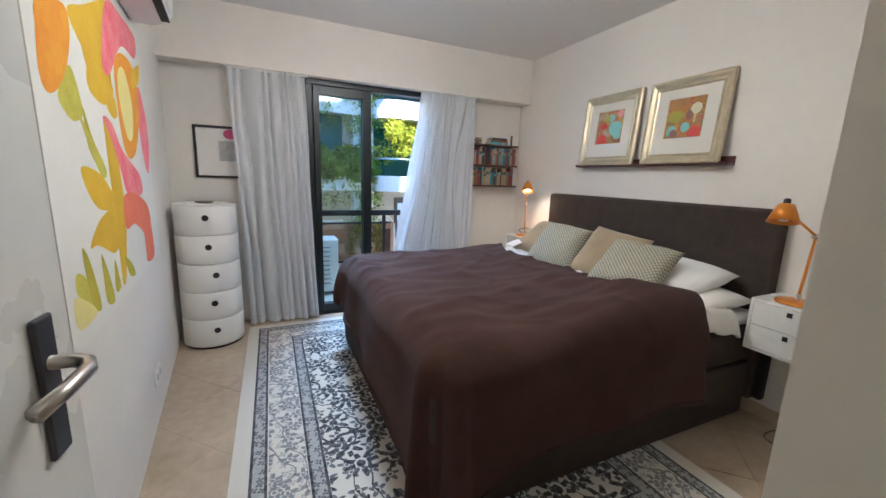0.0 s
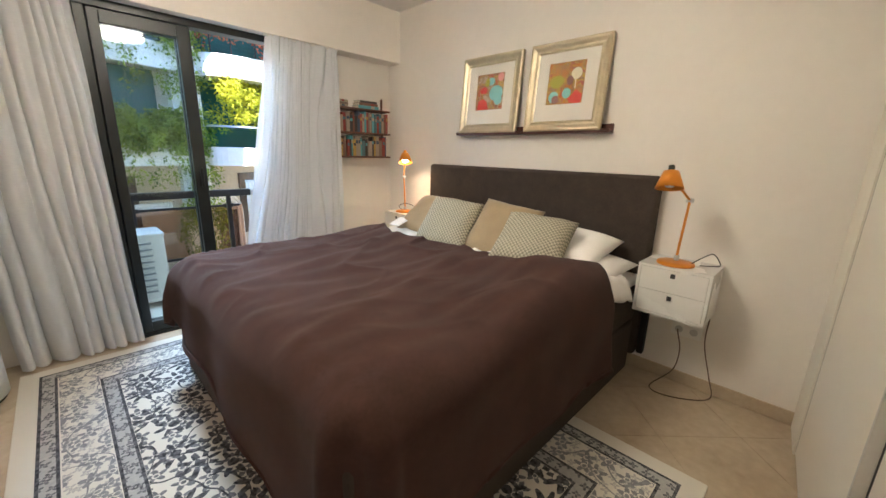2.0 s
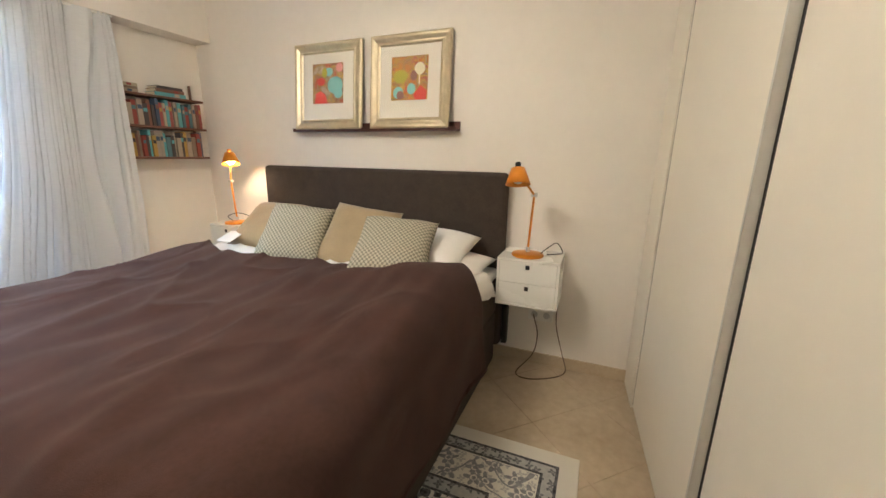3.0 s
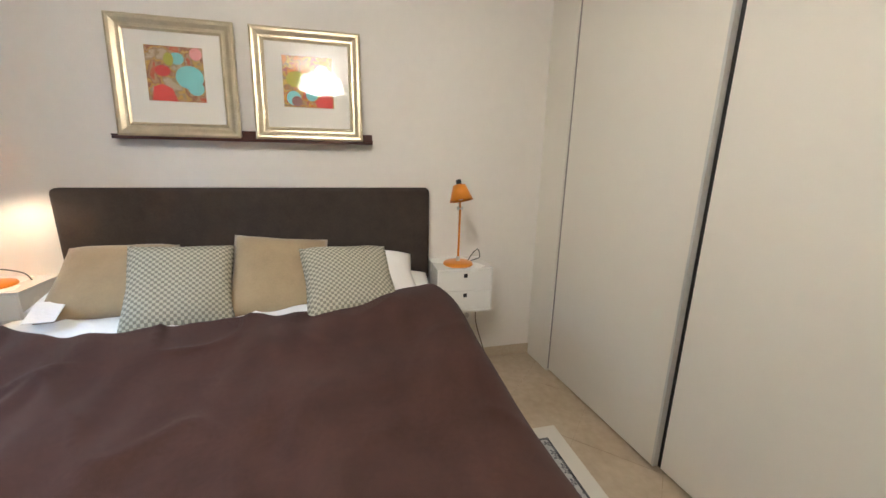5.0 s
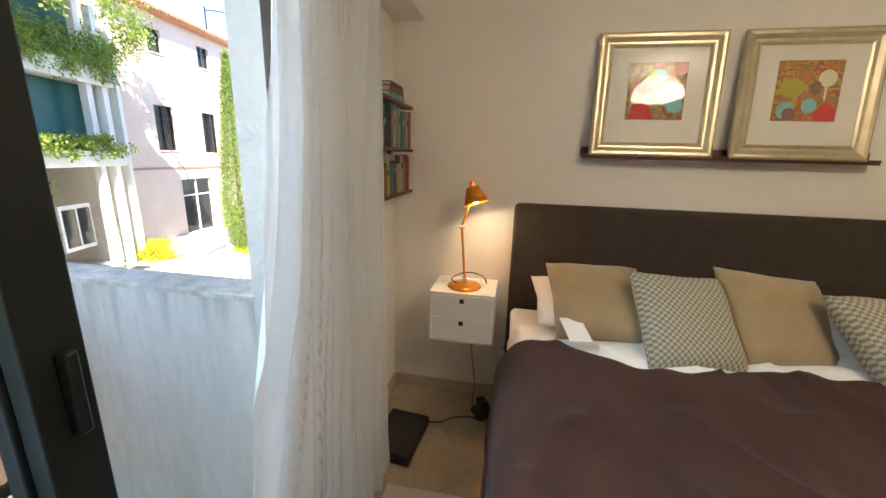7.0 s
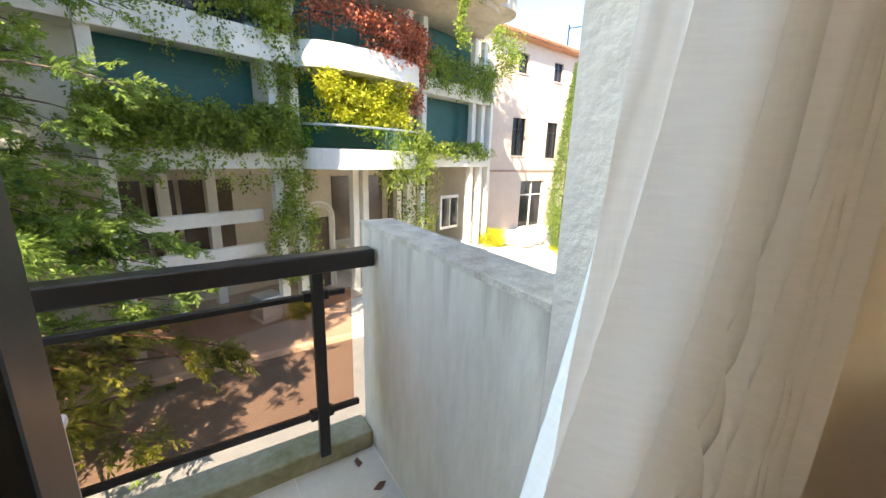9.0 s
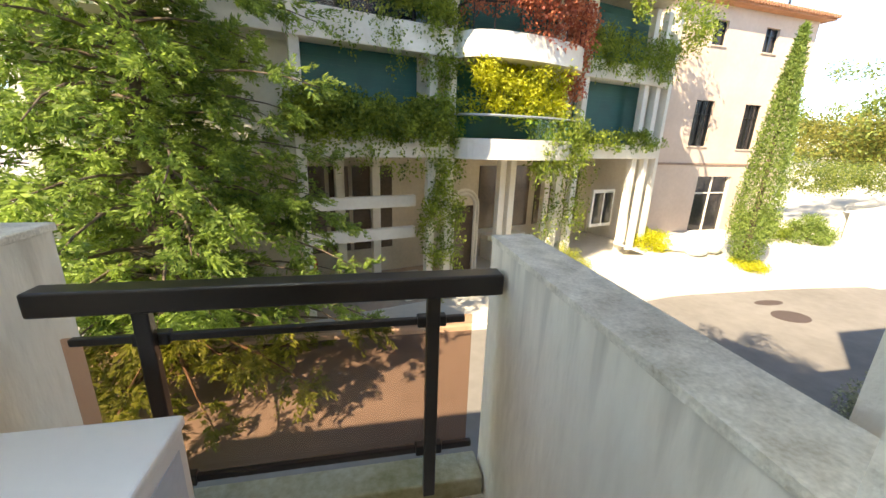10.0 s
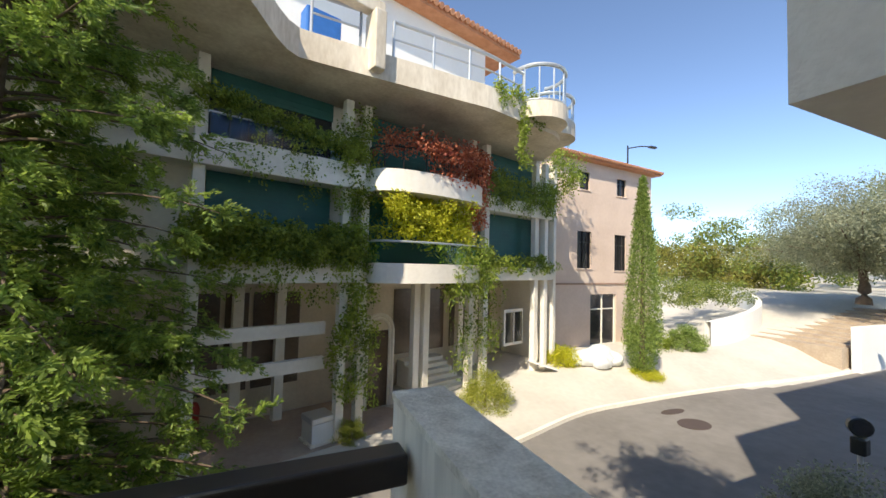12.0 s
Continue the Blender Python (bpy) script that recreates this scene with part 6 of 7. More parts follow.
creeper("ivy", "dense green ivy over the lower balcony front", band(-4.7, -0.3, 0.15, 0.5, 1.35, 2.25, 150, 1), 0.34, 120, 0.10, M_IVY, 1, jitter=0.06)
creeper("ivy", "ivy strands hanging below the lower balcony", band(-4.4, -0.2, 0.28, 0.42, 0.3, 1.3, 46, 2), 0.20, 26, 0.09, M_IVY, 2, 1.6, 0.9, jitter=0.05)
creeper("ivy", "green ivy arching over the upper balcony rail", [W(-4.5 + 0.085 * k, 0.35 + 0.1 * math.sin(k), 5.25 - 0.012 * k + 0.12 * math.sin(k * 0.7)) for k in range(52)], 0.32, 110, 0.09, M_IVY, 3, jitter=0.08)
creeper("ivy", "ivy strands hanging over the upper balcony front", band(-3.6, -0.4, 0.28, 0.40, 3.0, 4.6, 46, 4), 0.20, 26, 0.08, M_IVY, 4, 1.8, 0.9, jitter=0.05)
creeper("ivy", "ivy climbing between the paired concrete columns", band(-0.85, 0.35, 0.05, 0.42, -3.0, 6.0, 130, 5), 0.27, 72, 0.09, M_IVY, 5, 1.4, 0.5, jitter=0.05)
creeper("red_creeper", "red autumn creeper over the curved balcony", [W(0.2 + 4.6 * k / 70, 0.35 + 1.05 * math.sin(math.pi * (0.05 + 0.9 * k / 70)) ** 0.7, 5.1 + 0.15 * math.sin(k)) for k in range(71)], 0.34, 46, 0.10, M_REDLEAF, 6, 0.9, 0.6, jitter=0.12)
creeper("red_creeper", "red creeper hanging down beside the balcony", band(4.2, 5.0, 0.2, 0.7, 2.6, 5.2, 52, 7), 0.26, 40, 0.10, M_REDLEAF, 7, 1.4, 0.9, jitter=0.06)
creeper("red_creeper", "red creeper trailing over the balcony front", band(1.8, 4.4, 1.1, 1.3, 4.1, 4.9, 30, 8), 0.22, 26, 0.10, M_REDLEAF, 8, 1.2, 0.9, jitter=0.05)
creeper("shrub", "bright yellow-green shrub on the curved balcony", [W(0.6 + 3.6 * rngp.random(), 0.2 + 0.8 * rngp.random(), 2.0 + 1.45 * rngp.random() ** 0.8) for _ in range(95)], 0.36, 90, 0.13, M_LIME, 9, 0.9, 0.2, 2.6, 0.08)
creeper("shrub", "yellow-green stems spilling over the curved balcony", band(2.6, 5.0, 0.6, 1.25, 0.3, 2.1, 80, 10), 0.28, 52, 0.13, M_IVY, 10, 1.5, 1.1, 2.8, 0.08)
creeper("ivy", "green plants along the far lower balcony", band(5.2, 10.0, 0.15, 0.5, 1.15, 1.75, 70, 11), 0.28, 40, 0.10, M_IVY, 11, jitter=0.05)
creeper("ivy", "long grassy green plants along the far upper balcony", band(5.2, 10.1, 0.15, 0.55, 3.9, 5.1, 110, 12), 0.32, 44, 0.16, M_IVY, 12, 1.2, 1.2, 3.5, 0.06)
creeper("ivy", "creeper spilling over the roof terrace edge", band(3.2, 6.4, 2.5, 2.75, 6.6, 7.3, 55, 13), 0.20, 46, 0.09, M_IVY, 13, 1.2, 0.8, jitter=0.06)
creeper("ivy", "creeper strand hanging from the roof terrace edge", band(4.5, 4.95, 2.45, 2.7, 4.9, 6.7, 26, 16), 0.15, 40, 0.09, M_IVY, 16, 1.8, 1.2, jitter=0.05)
creeper("ivy", "creeper between the two houses under the roof", band(9.6, 12.8, -0.4, 0.5, 5.4, 7.2, 60, 14), 0.4, 36, 0.12, M_IVY, 14, 1.2, 0.6, jitter=0.1)
creeper("ivy", "creeper hanging round the ground-floor columns", band(3.6, 6.2, 0.0, 0.5, -2.6, 0.8, 70, 15), 0.24, 22, 0.10, M_IVY, 15, 1.8, 1.0, jitter=0.06)


def tree(name, label, at, height, trunk_r, mat, branch_fn, seed, leaf, per, spread, squash=0.7, droop=0.2, aspect=2.4, lean=(0, 0)):
    """A tapered trunk with limbs, and leaves round the limbs' outer halves."""
    rng = random.Random(seed)
    t = thing(name, label, "tree", Matrix.Translation(at))
    pts = [(lean[0] * k / 8 + rng.uniform(-0.05, 0.05), lean[1] * k / 8 + rng.uniform(-0.05, 0.05), height * k / 8) for k in range(9)]
    part("trunk", tube(pts, [trunk_r * (1 - 0.85 * k / 8) + 0.01 for k in range(9)], 10), M_BARK, t, smooth=True)
    cs, sp = [], []
    for p0, limb, r0 in branch_fn(rng, pts):
        part("limb", tube(limb, [r0 * (1 - 0.8 * k / (len(limb) - 1)) for k in range(len(limb))], 6), M_BARK, t, smooth=True)
        n = len(limb)
        for k in range(1, n):
            f = k / (n - 1)
            for _ in range(2 if f > 0.45 else 1):
                cs.append(Vector(limb[k]) + Vector((rng.gauss(0, 1), rng.gauss(0, 1), rng.gauss(0, 0.6))) * spread * 0.8 * f)
                sp.append(spread * (0.6 + 0.7 * rng.random()))
    leaf_mesh("crown", cs, sp, per, leaf, mat, t, seed=seed, squash=squash, droop=droop, aspect=aspect)
    return t


def conifer(label, at, height, trunk_r, reach, limbs, twigs, seed):
    """A trunk with bowed limbs that carry flat, feathery sprays of scale leaves."""
    rng = random.Random(seed)
    t = thing("conifer", label, "tree", Matrix.Translation(at))
    part("trunk", tube([(rng.uniform(-0.06, 0.06), rng.uniform(-0.06, 0.06), height * k / 8) for k in range(9)], [trunk_r * (1 - 0.88 * k / 8) + 0.01 for k in range(9)], 10), M_BARK, t, smooth=True)
    base, way, length = [], [], []
    for i in range(limbs):
        f = (i + rng.random()) / limbs
        z = 0.35 + f * (height - 0.7)
        R = reach * (1 - 0.60 * max(0, f - 0.15)) * rng.uniform(0.40, 1.12) ** 0.8
        a = i * 2.39996 + rng.uniform(-0.4, 0.4)
        rise, bend = rng.uniform(0.12, 0.42), rng.uniform(-0.35, 0.35)
        limb = [Vector((math.cos(a + bend * q) * R * q, math.sin(a + bend * q) * R * q, z + rise * R * q - 0.34 * R * q * q)) for q in (0, 0.2, 0.4, 0.6, 0.8, 1.0)]
        r0 = 0.05 * (1 - 0.55 * f)
        part("limb", tube(limb, [r0 * (1 - 0.16 * k) for k in range(6)], 6), M_BARK, t, smooth=True)
        tufts = [0.16 + 0.84 * rng.random() ** 0.8 for _ in range(7)] + [1.0]
        for k in range(twigs):
            q = min(1.0, max(0.2, tufts[k % len(tufts)] + rng.gauss(0, 0.035)))
            m = min(4, int(q * 5))
            p = limb[m].lerp(limb[m + 1], q * 5 - m)
            along = (limb[m + 1] - limb[m]).normalized()
            side = along.cross(Vector((0, 0, 1))).normalized() * rng.choice((-1, 1))
            d = along * rng.uniform(0.2, 1.0) + side * rng.uniform(0.1, 0.9) + Vector((0, 0, rng.uniform(-0.55, 0.45)))
            base.append(p + side * rng.uniform(0, 0.18) + Vector((0, 0, rng.uniform(-0.14, 0.14))))
            way.append(d.normalized())
            length.append(rng.uniform(0.22, 0.52) * (1 - 0.3 * f))
    g = np.random.default_rng(seed)
    m = 38
    p0, d0, L0 = (np.repeat(np.array([tuple(v) for v in base]), m, 0), np.repeat(np.array([tuple(v) for v in way]), m, 0), np.repeat(np.array(length), m)[:, None])
    n = len(p0)
    sd = np.cross(d0, np.repeat(g.normal(size=(len(base), 3)) * 0.5 + np.array((0, 0, 1.0)), m, 0))
    sd /= np.maximum(np.linalg.norm(sd, axis=1, keepdims=True), 1e-6)
    q = g.random((n, 1))
    sgn = np.where(g.random((n, 1)) < 0.5, -1.0, 1.0)
    d = d0 * (0.45 + 0.5 * q) + sd * sgn * (0.75 - 0.4 * q) + g.normal(size=(n, 3)) * 0.22
    d[:, 2] -= 0.12
    d /= np.linalg.norm(d, axis=1, keepdims=True)
    p = p0 + d0 * L0 * q + g.normal(size=(n, 3)) * 0.025 - np.array((0, 0, 0.10)) * (q * L0) ** 2 * 4
    w = np.cross(d, g.normal(size=(n, 3)))
    w /= np.maximum(np.linalg.norm(w, axis=1, keepdims=True), 1e-6)
    L = L0 * (0.36 - 0.15 * q) * (0.7 + 0.6 * g.random((n, 1)))
    v = np.empty((n, 4, 3))
    v[:, 0], v[:, 1], v[:, 2], v[:, 3] = p, p + d * L * 0.5 + w * L * 0.16, p + d * L, p + d * L * 0.5 - w * L * 0.16
    me = bpy.data.meshes.new("crown")
    me.vertices.add(n * 4)
    me.vertices.foreach_set("co", v.reshape(-1))
    me.loops.add(n * 4)
    me.loops.foreach_set("vertex_index", np.arange(n * 4))
    me.polygons.add(n)
    me.polygons.foreach_set("loop_start", np.arange(0, n * 4, 4))
    me.update(calc_edges=True)
    me.materials.append(M_CONIFER)
    new("crown", me).parent = t
    return t


conifer("large dark green conifer in front of the balcony", (-2.8, 12.2, -4.05), 14.0, 0.26, 4.0, 270, 38, 3)


def olive_limbs(rng, pts):
    out = []
    for i in range(46):
        a = i * 2.39996
        el = rng.uniform(0.1, 1.3)
        R = rng.uniform(4.0, 7.2)
        limb = [(math.cos(a) * R * math.cos(el) * q, math.sin(a) * R * math.cos(el) * q, 2.2 + R * math.sin(el) * q * 0.95 + 0.3 * math.sin(3 * q)) for q in (0, 0.25, 0.5, 0.75, 1.0)]
        out.append((0, limb, 0.10))
    return out


tree("olive_tree", "large grey-green olive tree by the upper steps", (37.2, 15.6, -0.6), 3.4, 0.42, M_OLIVE, olive_limbs, 8, 0.15, 420, 1.15, 0.85, 0.1, 3.0, (0.3, 0.2))
tree("olive_tree", "grey-green olive tree farther along the square", (43.0, 11.5, -0.6), 3.4, 0.40, M_OLIVE, olive_limbs, 9, 0.18, 220, 1.2, 0.85, 0.1, 3.0)

# cypress: a narrow column of upright sprays
cyp = thing("cypress", "tall narrow green cypress on the pavement", "tree", Matrix.Translation((17.45, 16.65, -3.75)))
part("trunk", tube([(0, 0, 0), (0, 0, 4), (0, 0, 8.8)], [0.14, 0.09, 0.02], 8), M_BARK, cyp)
cs, sp = [], []
for k in range(330):
    f = (k + 0.5) / 330
    z = 0.25 + 9.2 * f
    R = 0.86 * (min(1, f / 0.16) ** 0.5) * (1 - max(0, f - 0.25) / 0.75) ** 0.75
    a = k * 2.39996
    cs.append((math.cos(a) * R * 0.8, math.sin(a) * R * 0.8, z))
    sp.append(0.24 * (0.5 + 0.6 * (1 - f)))
leaf_mesh("crown", cs, sp, 70, 0.12, M_CYPRESS, cyp, seed=21, squash=1.5, droop=-1.2, aspect=3.2)


def bush(label, at, rx, rz, n, mat, seed, size=0.09, per=36):
    r = np.random.default_rng(seed)
    d = r.normal(size=(n, 3))
    d /= np.linalg.norm(d, axis=1, keepdims=True)
    d *= (0.55 + 0.45 * r.random((n, 1)))
    d[:, 2] = np.abs(d[:, 2])
    c = d * np.array((rx, rx, rz))
    b = thing("bush", label, "bush", Matrix.Translation(at), group="clipped bushes")
    part("stem", tube([(0, 0, -0.05), (0.02, 0, rz * 0.6)], [0.05, 0.02], 7), M_BARK, b)
    leaf_mesh("foliage", c, rx * 0.26, per * 3, size * 0.6, mat, b, seed=seed, squash=0.9)
    return b


def gz(x, y):
    return ground_z(x, y)


M_TOPIARY = leaf_material("clipped_box_bush", (0.16, 0.20, 0.02), (0.46, 0.46, 0.08), 0.3)
bush("rounded yellow-green clipped bush by the entrance", (8.65, 16.2, gz(8.65, 16.2)), 0.95, 1.35, 130, M_TOPIARY, 31)
bush("small round clipped bush beside the column", (3.62, 15.55, gz(3.62, 15.55)), 0.45, 0.72, 60, M_TOPIARY, 32, 0.07)
bush("low green bush at the pink house", (14.3, 18.6, gz(14.3, 18.6)), 0.95, 0.75, 90, M_LIME, 33, 0.14)
bush("rounded green bush by the white wall", (23.6, 18.6, gz(23.6, 18.6)), 1.1, 1.5, 90, M_CYPRESS, 34, 0.14)
bush("dark green bush by the white wall", (21.6, 19.6, gz(21.6, 19.6)), 1.2, 1.9, 90, M_IVY, 35, 0.14)
bush("grey-green bush below our balcony", (11.2, 7.3, -4.0), 1.35, 1.75, 120, M_OLIVE, 36, 0.12)
bush("grey-green bush below our balcony", (9.6, 6.6, -4.0), 1.2, 1.3, 90, M_OLIVE, 37, 0.12)
bush("low grass tuft at the cypress foot", (17.5, 16.5, gz(17.5, 16.5)), 0.8, 0.2, 60, M_LIME, 38, 0.10)

# curved white retaining wall, wide steps, shrubs above
seg = [(28.0 + 8.6 * math.sin(a), 23.6 - 5.2 * math.cos(a)) for a in [(-0.25 + 1.75 * k / 24) for k in range(25)]]
bm = bmesh.new()
ring = [[bm.verts.new(v) for v in ((x, y, gz(x, y) - 0.4), (x, y, -1.75 + 0.075 * k), (x - 0.06 * k * 0.1, y + 0.35, -1.75 + 0.075 * k), (x, y + 0.35, gz(x, y) - 0.4))] for k, (x, y) in enumerate(seg)]
for q, s_ in zip(ring, ring[1:]):
    for k in range(4):
        bm.faces.new((q[k], q[(k + 1) % 4], s_[(k + 1) % 4], s_[k]))
bmesh.ops.recalc_face_normals(bm, faces=bm.faces)
setting("retaining_wall", bm, M_WREND, "curved white rendered retaining wall", "wall")
creeper("shrub", "green and yellow shrubs above the curved white wall", [(26.0 + 8.5 * rngp.random(), 20.0 + 3.6 * rngp.random(), -0.9 + 1.4 * rngp.random()) for _ in range(120)], 0.5, 110, 0.10, M_FARGREEN, 41, jitter=0.1)
M_STEP = material("worn_brick_paving", (0.34, 0.26, 0.19), 0.9, scale=1.2, color2=(0.52, 0.43, 0.33), bump=0.3, bump_scale=12)
stairs = thing("steps", "wide pale stone steps up to the square", "steps", kind="structure")
for k in range(11):
    x = 30.0 + 1.0 * k
    z = gz(x, 16.8) + 0.02
    part("step", prism([(x, 14.2), (x + 1.15, 14.2), (x + 1.15, 18.6), (x, 18.6)], z - 2.0, z + 0.14), M_STEP, stairs)
setting("low_wall", prism([(30.5, 13.6), (42.0, 13.2), (42.0, 13.6), (30.5, 14.0)], -4.2, -1.5), M_WREND, "low white wall beside the steps", "wall")
creeper("hedge", "low green hedge beside the steps", [(34 + 9 * rngp.random(), 11.5 + 2.0 * rngp.random(), -0.7 + 0.6 * rngp.random()) for _ in range(80)], 0.45, 36, 0.16, M_CYPRESS, 42, jitter=0.05)

# far woods
r = np.random.default_rng(51)
c = []
for k in range(300):
    x = r.uniform(46, 80)
    y = r.uniform(16, 62)
    hgt = 3.5 + 7.5 * (0.5 + 0.5 * math.sin(y * 0.35 + 1)) * (0.6 + 0.4 * math.sin(x * 0.5)) + 0.05 * (x - 46)
    c.append((x, y, ground_z(x, y) + hgt * r.random() ** 0.6))
tagged(leaf_mesh("woods", c, 1.6, 260, 0.30, M_FARGREEN, seed=52, squash=0.8, aspect=1.8), "green wooded hillside beyond the square", "woods", kind="stuff")
r = np.random.default_rng(61)
c = [(r.uniform(48, 56), r.uniform(26, 40), ground_z(52, 32) + 0.5 + 4.0 * r.random()) for _ in range(80)]
tagged(leaf_mesh("autumn_trees", c, 1.4, 200, 0.28, leaf_material("autumn_foliage", (0.14, 0.13, 0.03), (0.42, 0.38, 0.08)), seed=62, squash=0.8, aspect=1.8), "yellowing trees beyond the square", "woods", kind="stuff")
# tall trees behind the conifer, on the street's far left
conifer("dark green conifer farther along the street", (-8.3, 14.6, -4.05), 13.2, 0.24, 3.7, 190, 30, 5)

# street lamp over the pink house roof
sl = thing("street_lamp", "tall grey street lamp behind the pink house", "lamp", Matrix.Translation((23.5, 22.6, gz(23.5, 22.6))))
part("pole", tube([(0, 0, 0), (0, 0, 13.2)], [0.09, 0.05], 8), M_RAIL, sl)
part("arm", tube([(0, 0, 13.0), (0.6, -0.5, 13.1), (1.1, -0.9, 13.05)], 0.04, 6), M_RAIL, sl)
part("lamp_head", box(0.95, 1.6, -1.05, -0.8, 12.95, 13.08, 0.03), M_RAIL, sl)

# parking post on the near pavement
mt = thing("parking_meter", "dark parking meter on a grey pole", "parking meter", Matrix.Translation((14.1, 8.25, -4.0)))
part("pole", tube([(0, 0, 0), (0, 0, 1.2)], 0.05, 10), M_STEEL, mt)
part("housing", box(-0.15, 0.15, -0.14, 0.14, 1.12, 1.52, 0.05, 3), M_FRAME, mt)
head = part("head", cylinder(0.22, -0.11, 0.11, 28, 0.03, pose(0, 0, 1.76, 0, 90, 35)), M_FRAME, mt, smooth=False)
part("dial", cylinder(0.16, 0.111, 0.118, 28, 0, pose(0, 0, 1.76, 0, -90, 35)), M_DARKWIN, head, "dark glass dial plate")
sg_ = thing("sign_post", "dark sign post at the steps", "sign", Matrix.Translation((31.0, 12.2, gz(31.0, 12.2))))
part("post", tube([(0, 0, 0), (0, 0, 2.4)], 0.06, 8), M_FRAME, sg_)
part("sign_plate", cylinder(0.28, -0.03, 0.03, 20, 0, pose(0, 0, 2.5, 0, 90, 20)), M_FRAME, sg_)

# delivery pallet box, white bags, manholes
bx = thing("pallet_box", "white box with grey lid on a pallet", "box", Matrix.Translation((2.75, 15.9, gz(2.75, 15.9))) @ Matrix.Rotation(radians(20), 4, "Z"))
for k in range(3):
    part("pallet_board", box(-0.4, 0.4, -0.4 + 0.3 * k, -0.2 + 0.3 * k, 0, 0.09, 0.005), M_CONC, bx)
part("body", box(-0.35, 0.35, -0.35, 0.35, 0.09, 0.62, 0.02), M_WREND, bx)
part("lid", box(-0.37, 0.37, -0.37, 0.37, 0.62, 0.80, 0.03), M_STEEL, bx)
M_BAG = material("white_sacks", (0.72, 0.74, 0.74), 0.7, var=0.12, scale=5, bump=0.4, bump_scale=9)
for k, (x, y, s_) in enumerate(((15.2, 17.9, 0.55), (15.9, 17.8, 0.62), (16.5, 17.6, 0.5), (15.6, 17.4, 0.45), (16.3, 18.2, 0.6), (14.7, 18.1, 0.4))):
    bm = bmesh.new()
    bmesh.ops.create_icosphere(bm, subdivisions=3, radius=s_)
    for v in bm.verts:
        q = 1 + 0.22 * noise.noise(v.co * 3 + Vector((k * 7, 0, 0)))
        v.co = Vector((v.co.x * q * 1.15, v.co.y * q, max(-s_ * 0.5, v.co.z * q * 0.8)))
    o = part("white_sack", bm, M_BAG, smooth=True)
    o.matrix_world = Matrix.Translation((x, y, gz(x, y) + s_ * 0.5))
    tagged(o, "full white plastic sack at the pink house", "sack", "white sacks")
M_IRON = material("iron_cover", (0.11, 0.08, 0.07), 0.7, metal=0.3, var=0.2)
for x, y, sx, sy, lab in ((14.9, 12.6, 0.62, 0.45, "round iron manhole cover in the street"), (15.3, 13.65, 0.6, 0.2, "iron drain grate by the kerb")):
    o = part("manhole_cover", cylinder(1.0, 0, 0.012, 28, 0.003), M_IRON)
    o.matrix_world = Matrix.Translation((x, y, ground_z(x, y) + 0.009)) @ Matrix.Diagonal((sx, sy, 1, 1))
    tagged(o, lab, "manhole cover", kind="structure")
o = part("notice_board", box(-0.6, 0.6, -0.35, 0.35, 0, 0.06, 0.01), M_WREND)
o.matrix_world = Matrix.Translation((12.6, 17.9, gz(12.6, 17.9) + 0.25)) @ Matrix.Rotation(radians(18), 4, "Y")
tagged(o, "pale flat board leaning on the pavement", "board")
rd = part("gas_bottle", lathe([(0.10, 0), (0.16, 0.03), (0.16, 0.75), (0.11, 0.9), (0.05, 0.95)], 18), material("red_enamel", (0.42, 0.03, 0.02), 0.4), smooth=True)
rd.matrix_world = FM @ Matrix.Translation((-3.9, 2.9, -4.0))
tagged(rd, "red cylinder standing by the column", "cylinder")
# dead leaves on the balcony
M_DEAD = material("dead_leaf", (0.14, 0.06, 0.035), 0.9, var=0.3)
for x, y, a in ((1.60, 4.62, 20), (1.57, 4.77, 80)):
    o = part("dead_leaf", prism([(0.03, 0), (0.01, 0.014), (-0.03, 0.004), (-0.012, -0.015)], 0, 0.004), M_DEAD)
    o.matrix_world = pose(x, y, 0.002, 0, 6, a)
    tagged(o, "dry brown leaf on the balcony tiles", "leaf", "dry leaves")

# potted tree on our own roof terrace, known by its shadow on the street
def roof_limbs(rng, pts):
    out = []
    for i in range(26):
        a, el, R = i * 2.39996, rng.uniform(-0.2, 1.2), rng.uniform(0.9, 1.7)
        limb = [(math.cos(a) * R * math.cos(el) * q, math.sin(a) * R * math.cos(el) * q, 1.5 + R * math.sin(el) * q) for q in (0, 0.3, 0.65, 1.0)]
        out.append((0, limb, 0.04))
    return out


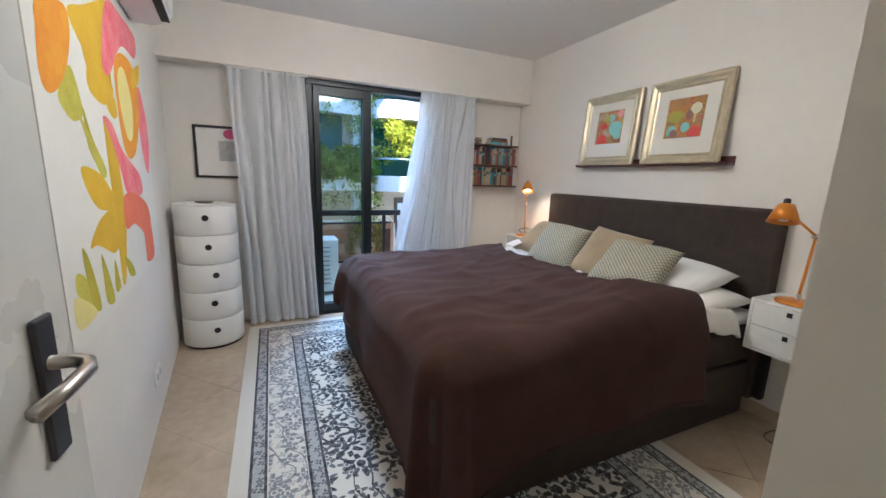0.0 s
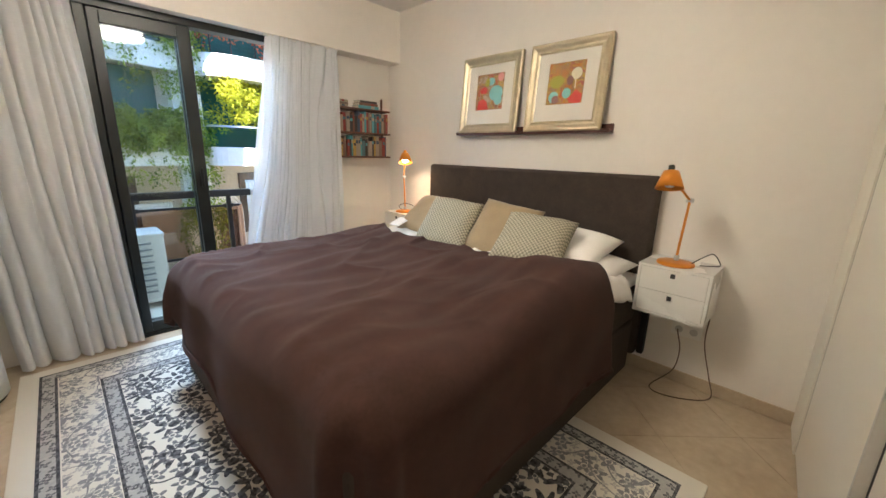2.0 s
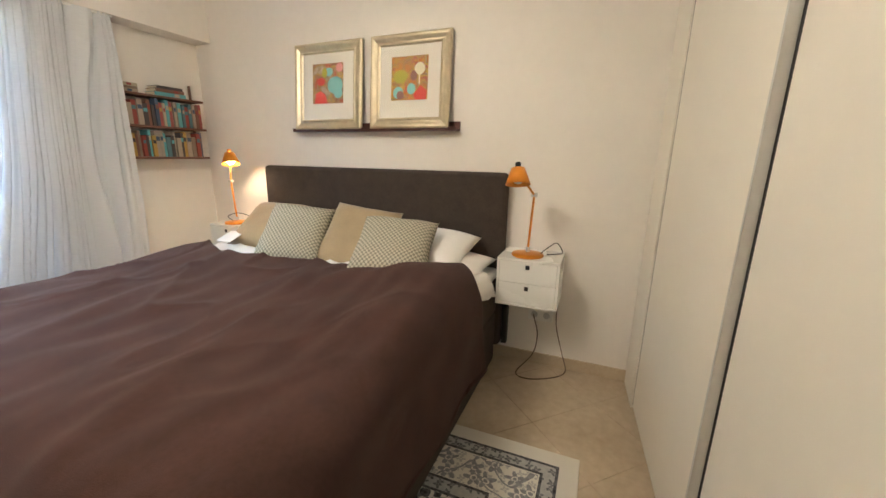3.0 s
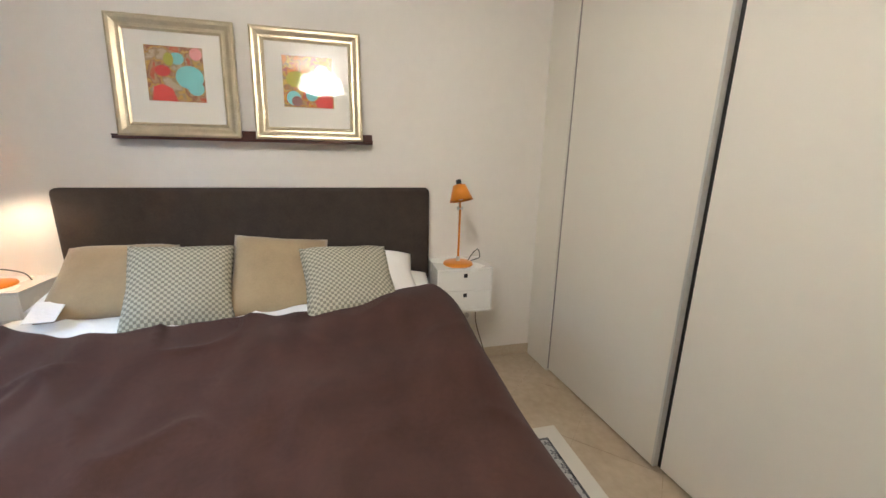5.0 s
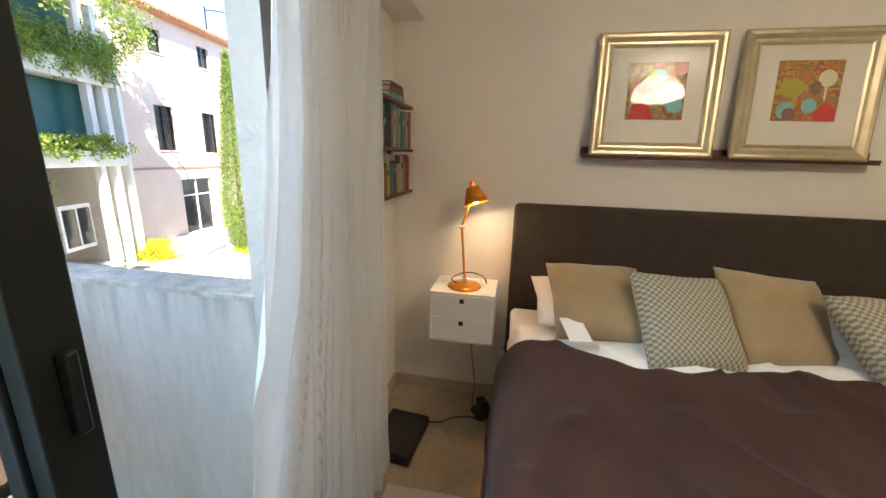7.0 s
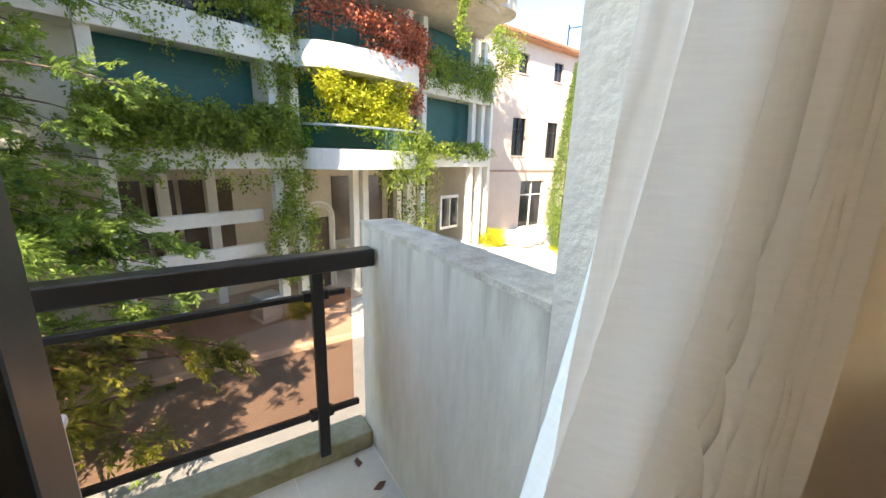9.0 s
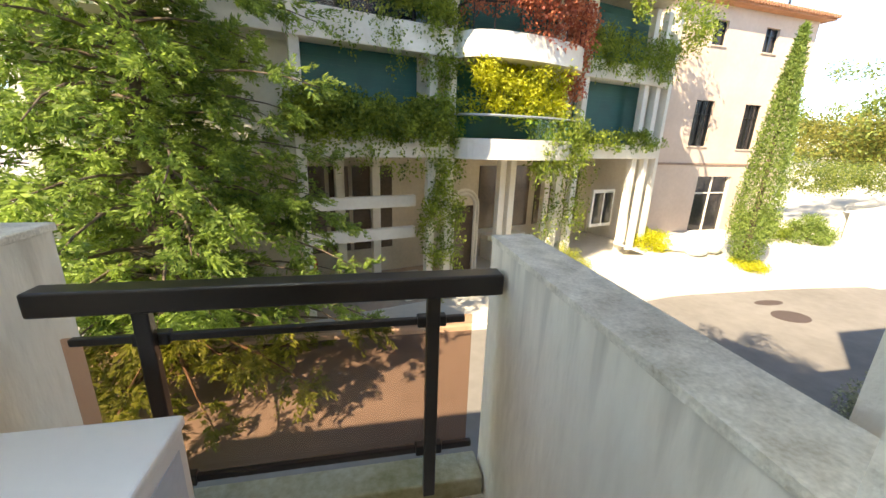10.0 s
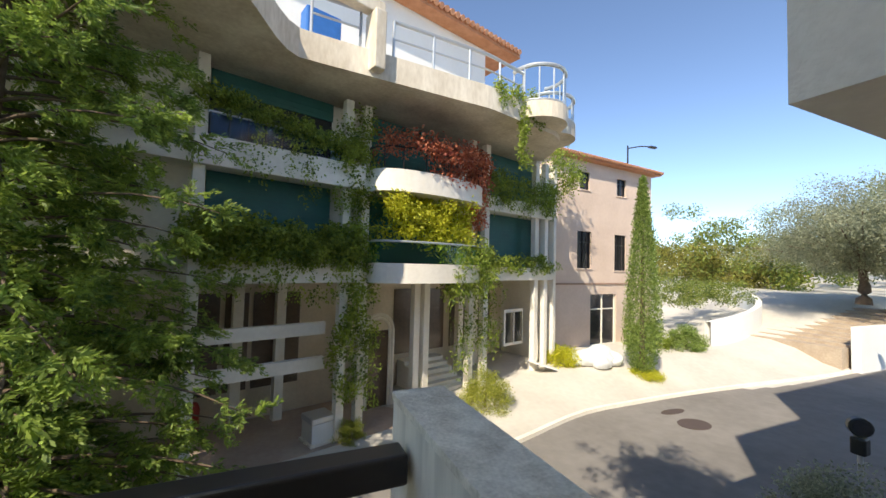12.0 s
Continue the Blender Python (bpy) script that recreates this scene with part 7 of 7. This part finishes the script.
tree("potted_tree", "small leafy tree on the roof of the flats", (1.2, 3.1, 5.2), 1.7, 0.08, M_OLIVE, roof_limbs, 17, 0.14, 70, 0.4)
pot = part("plant_pot", lathe([(0.26, 4.905), (0.36, 5.3), (0.38, 5.32), (0.33, 5.32), (0.3, 5.22)], 24), M_ROOF, smooth=True)
pot.matrix_world = pose(1.2, 3.1, 0)
tagged(pot, "round terracotta pot on the roof", "pot")

# ---- floor tiles, laid on the diagonal ----
T, GAP = 0.40, 0.0025
ROOM = [(west_x(-0.1) + 0.0, -0.1), (0.72, -0.1), (EAST, 0.3), (EAST, 3.80), (west_x(3.80), 3.80)]
c45 = math.cos(radians(45))


def tile_at(cx, cy):
    h = (T - GAP) / 2 * math.sqrt(2)
    bm = bmesh.new()
    top = [bm.verts.new(p) for p in ((cx + h, cy, 0), (cx, cy + h, 0), (cx - h, cy, 0), (cx, cy - h, 0))]
    bm.faces.new(top)
    for k in range(len(ROOM)):
        a, b = Vector((*ROOM[k], 0)), Vector((*ROOM[(k + 1) % len(ROOM)], 0))
        d = b - a
        if bm.faces:
            bmesh.ops.bisect_plane(bm, geom=list(bm.verts) + list(bm.edges) + list(bm.faces), plane_co=a, plane_no=(d.y, -d.x, 0), clear_outer=True)
    if not bm.faces:
        bm.free()
        return None
    r = bmesh.ops.extrude_face_region(bm, geom=list(bm.faces))
    for v in r["geom"]:
        if isinstance(v, bmesh.types.BMVert):
            v.co.z -= 0.0035
    bmesh.ops.recalc_face_normals(bm, faces=bm.faces)
    return bm


for i in range(-14, 15):
    for j in range(-14, 15):
        cx, cy = 1.0 + (i - j) * T * c45, 1.8 + (i + j) * T * c45
        if -0.9 < cx < 3.1 and -0.5 < cy < 4.2:
            b = tile_at(cx, cy)
            if b:
                part("tile", b, M_TILE, floor)
k = 0
for i in range(4):
    for j in range(3):
        part("tile", box(0.37 + 0.322 * i, 0.37 + 0.322 * i + 0.318, 4.06 + 0.256 * j, 4.06 + 0.256 * j + 0.252, -0.003, 0.0), M_BTILE, bpy.data.objects["balcony_floor"])
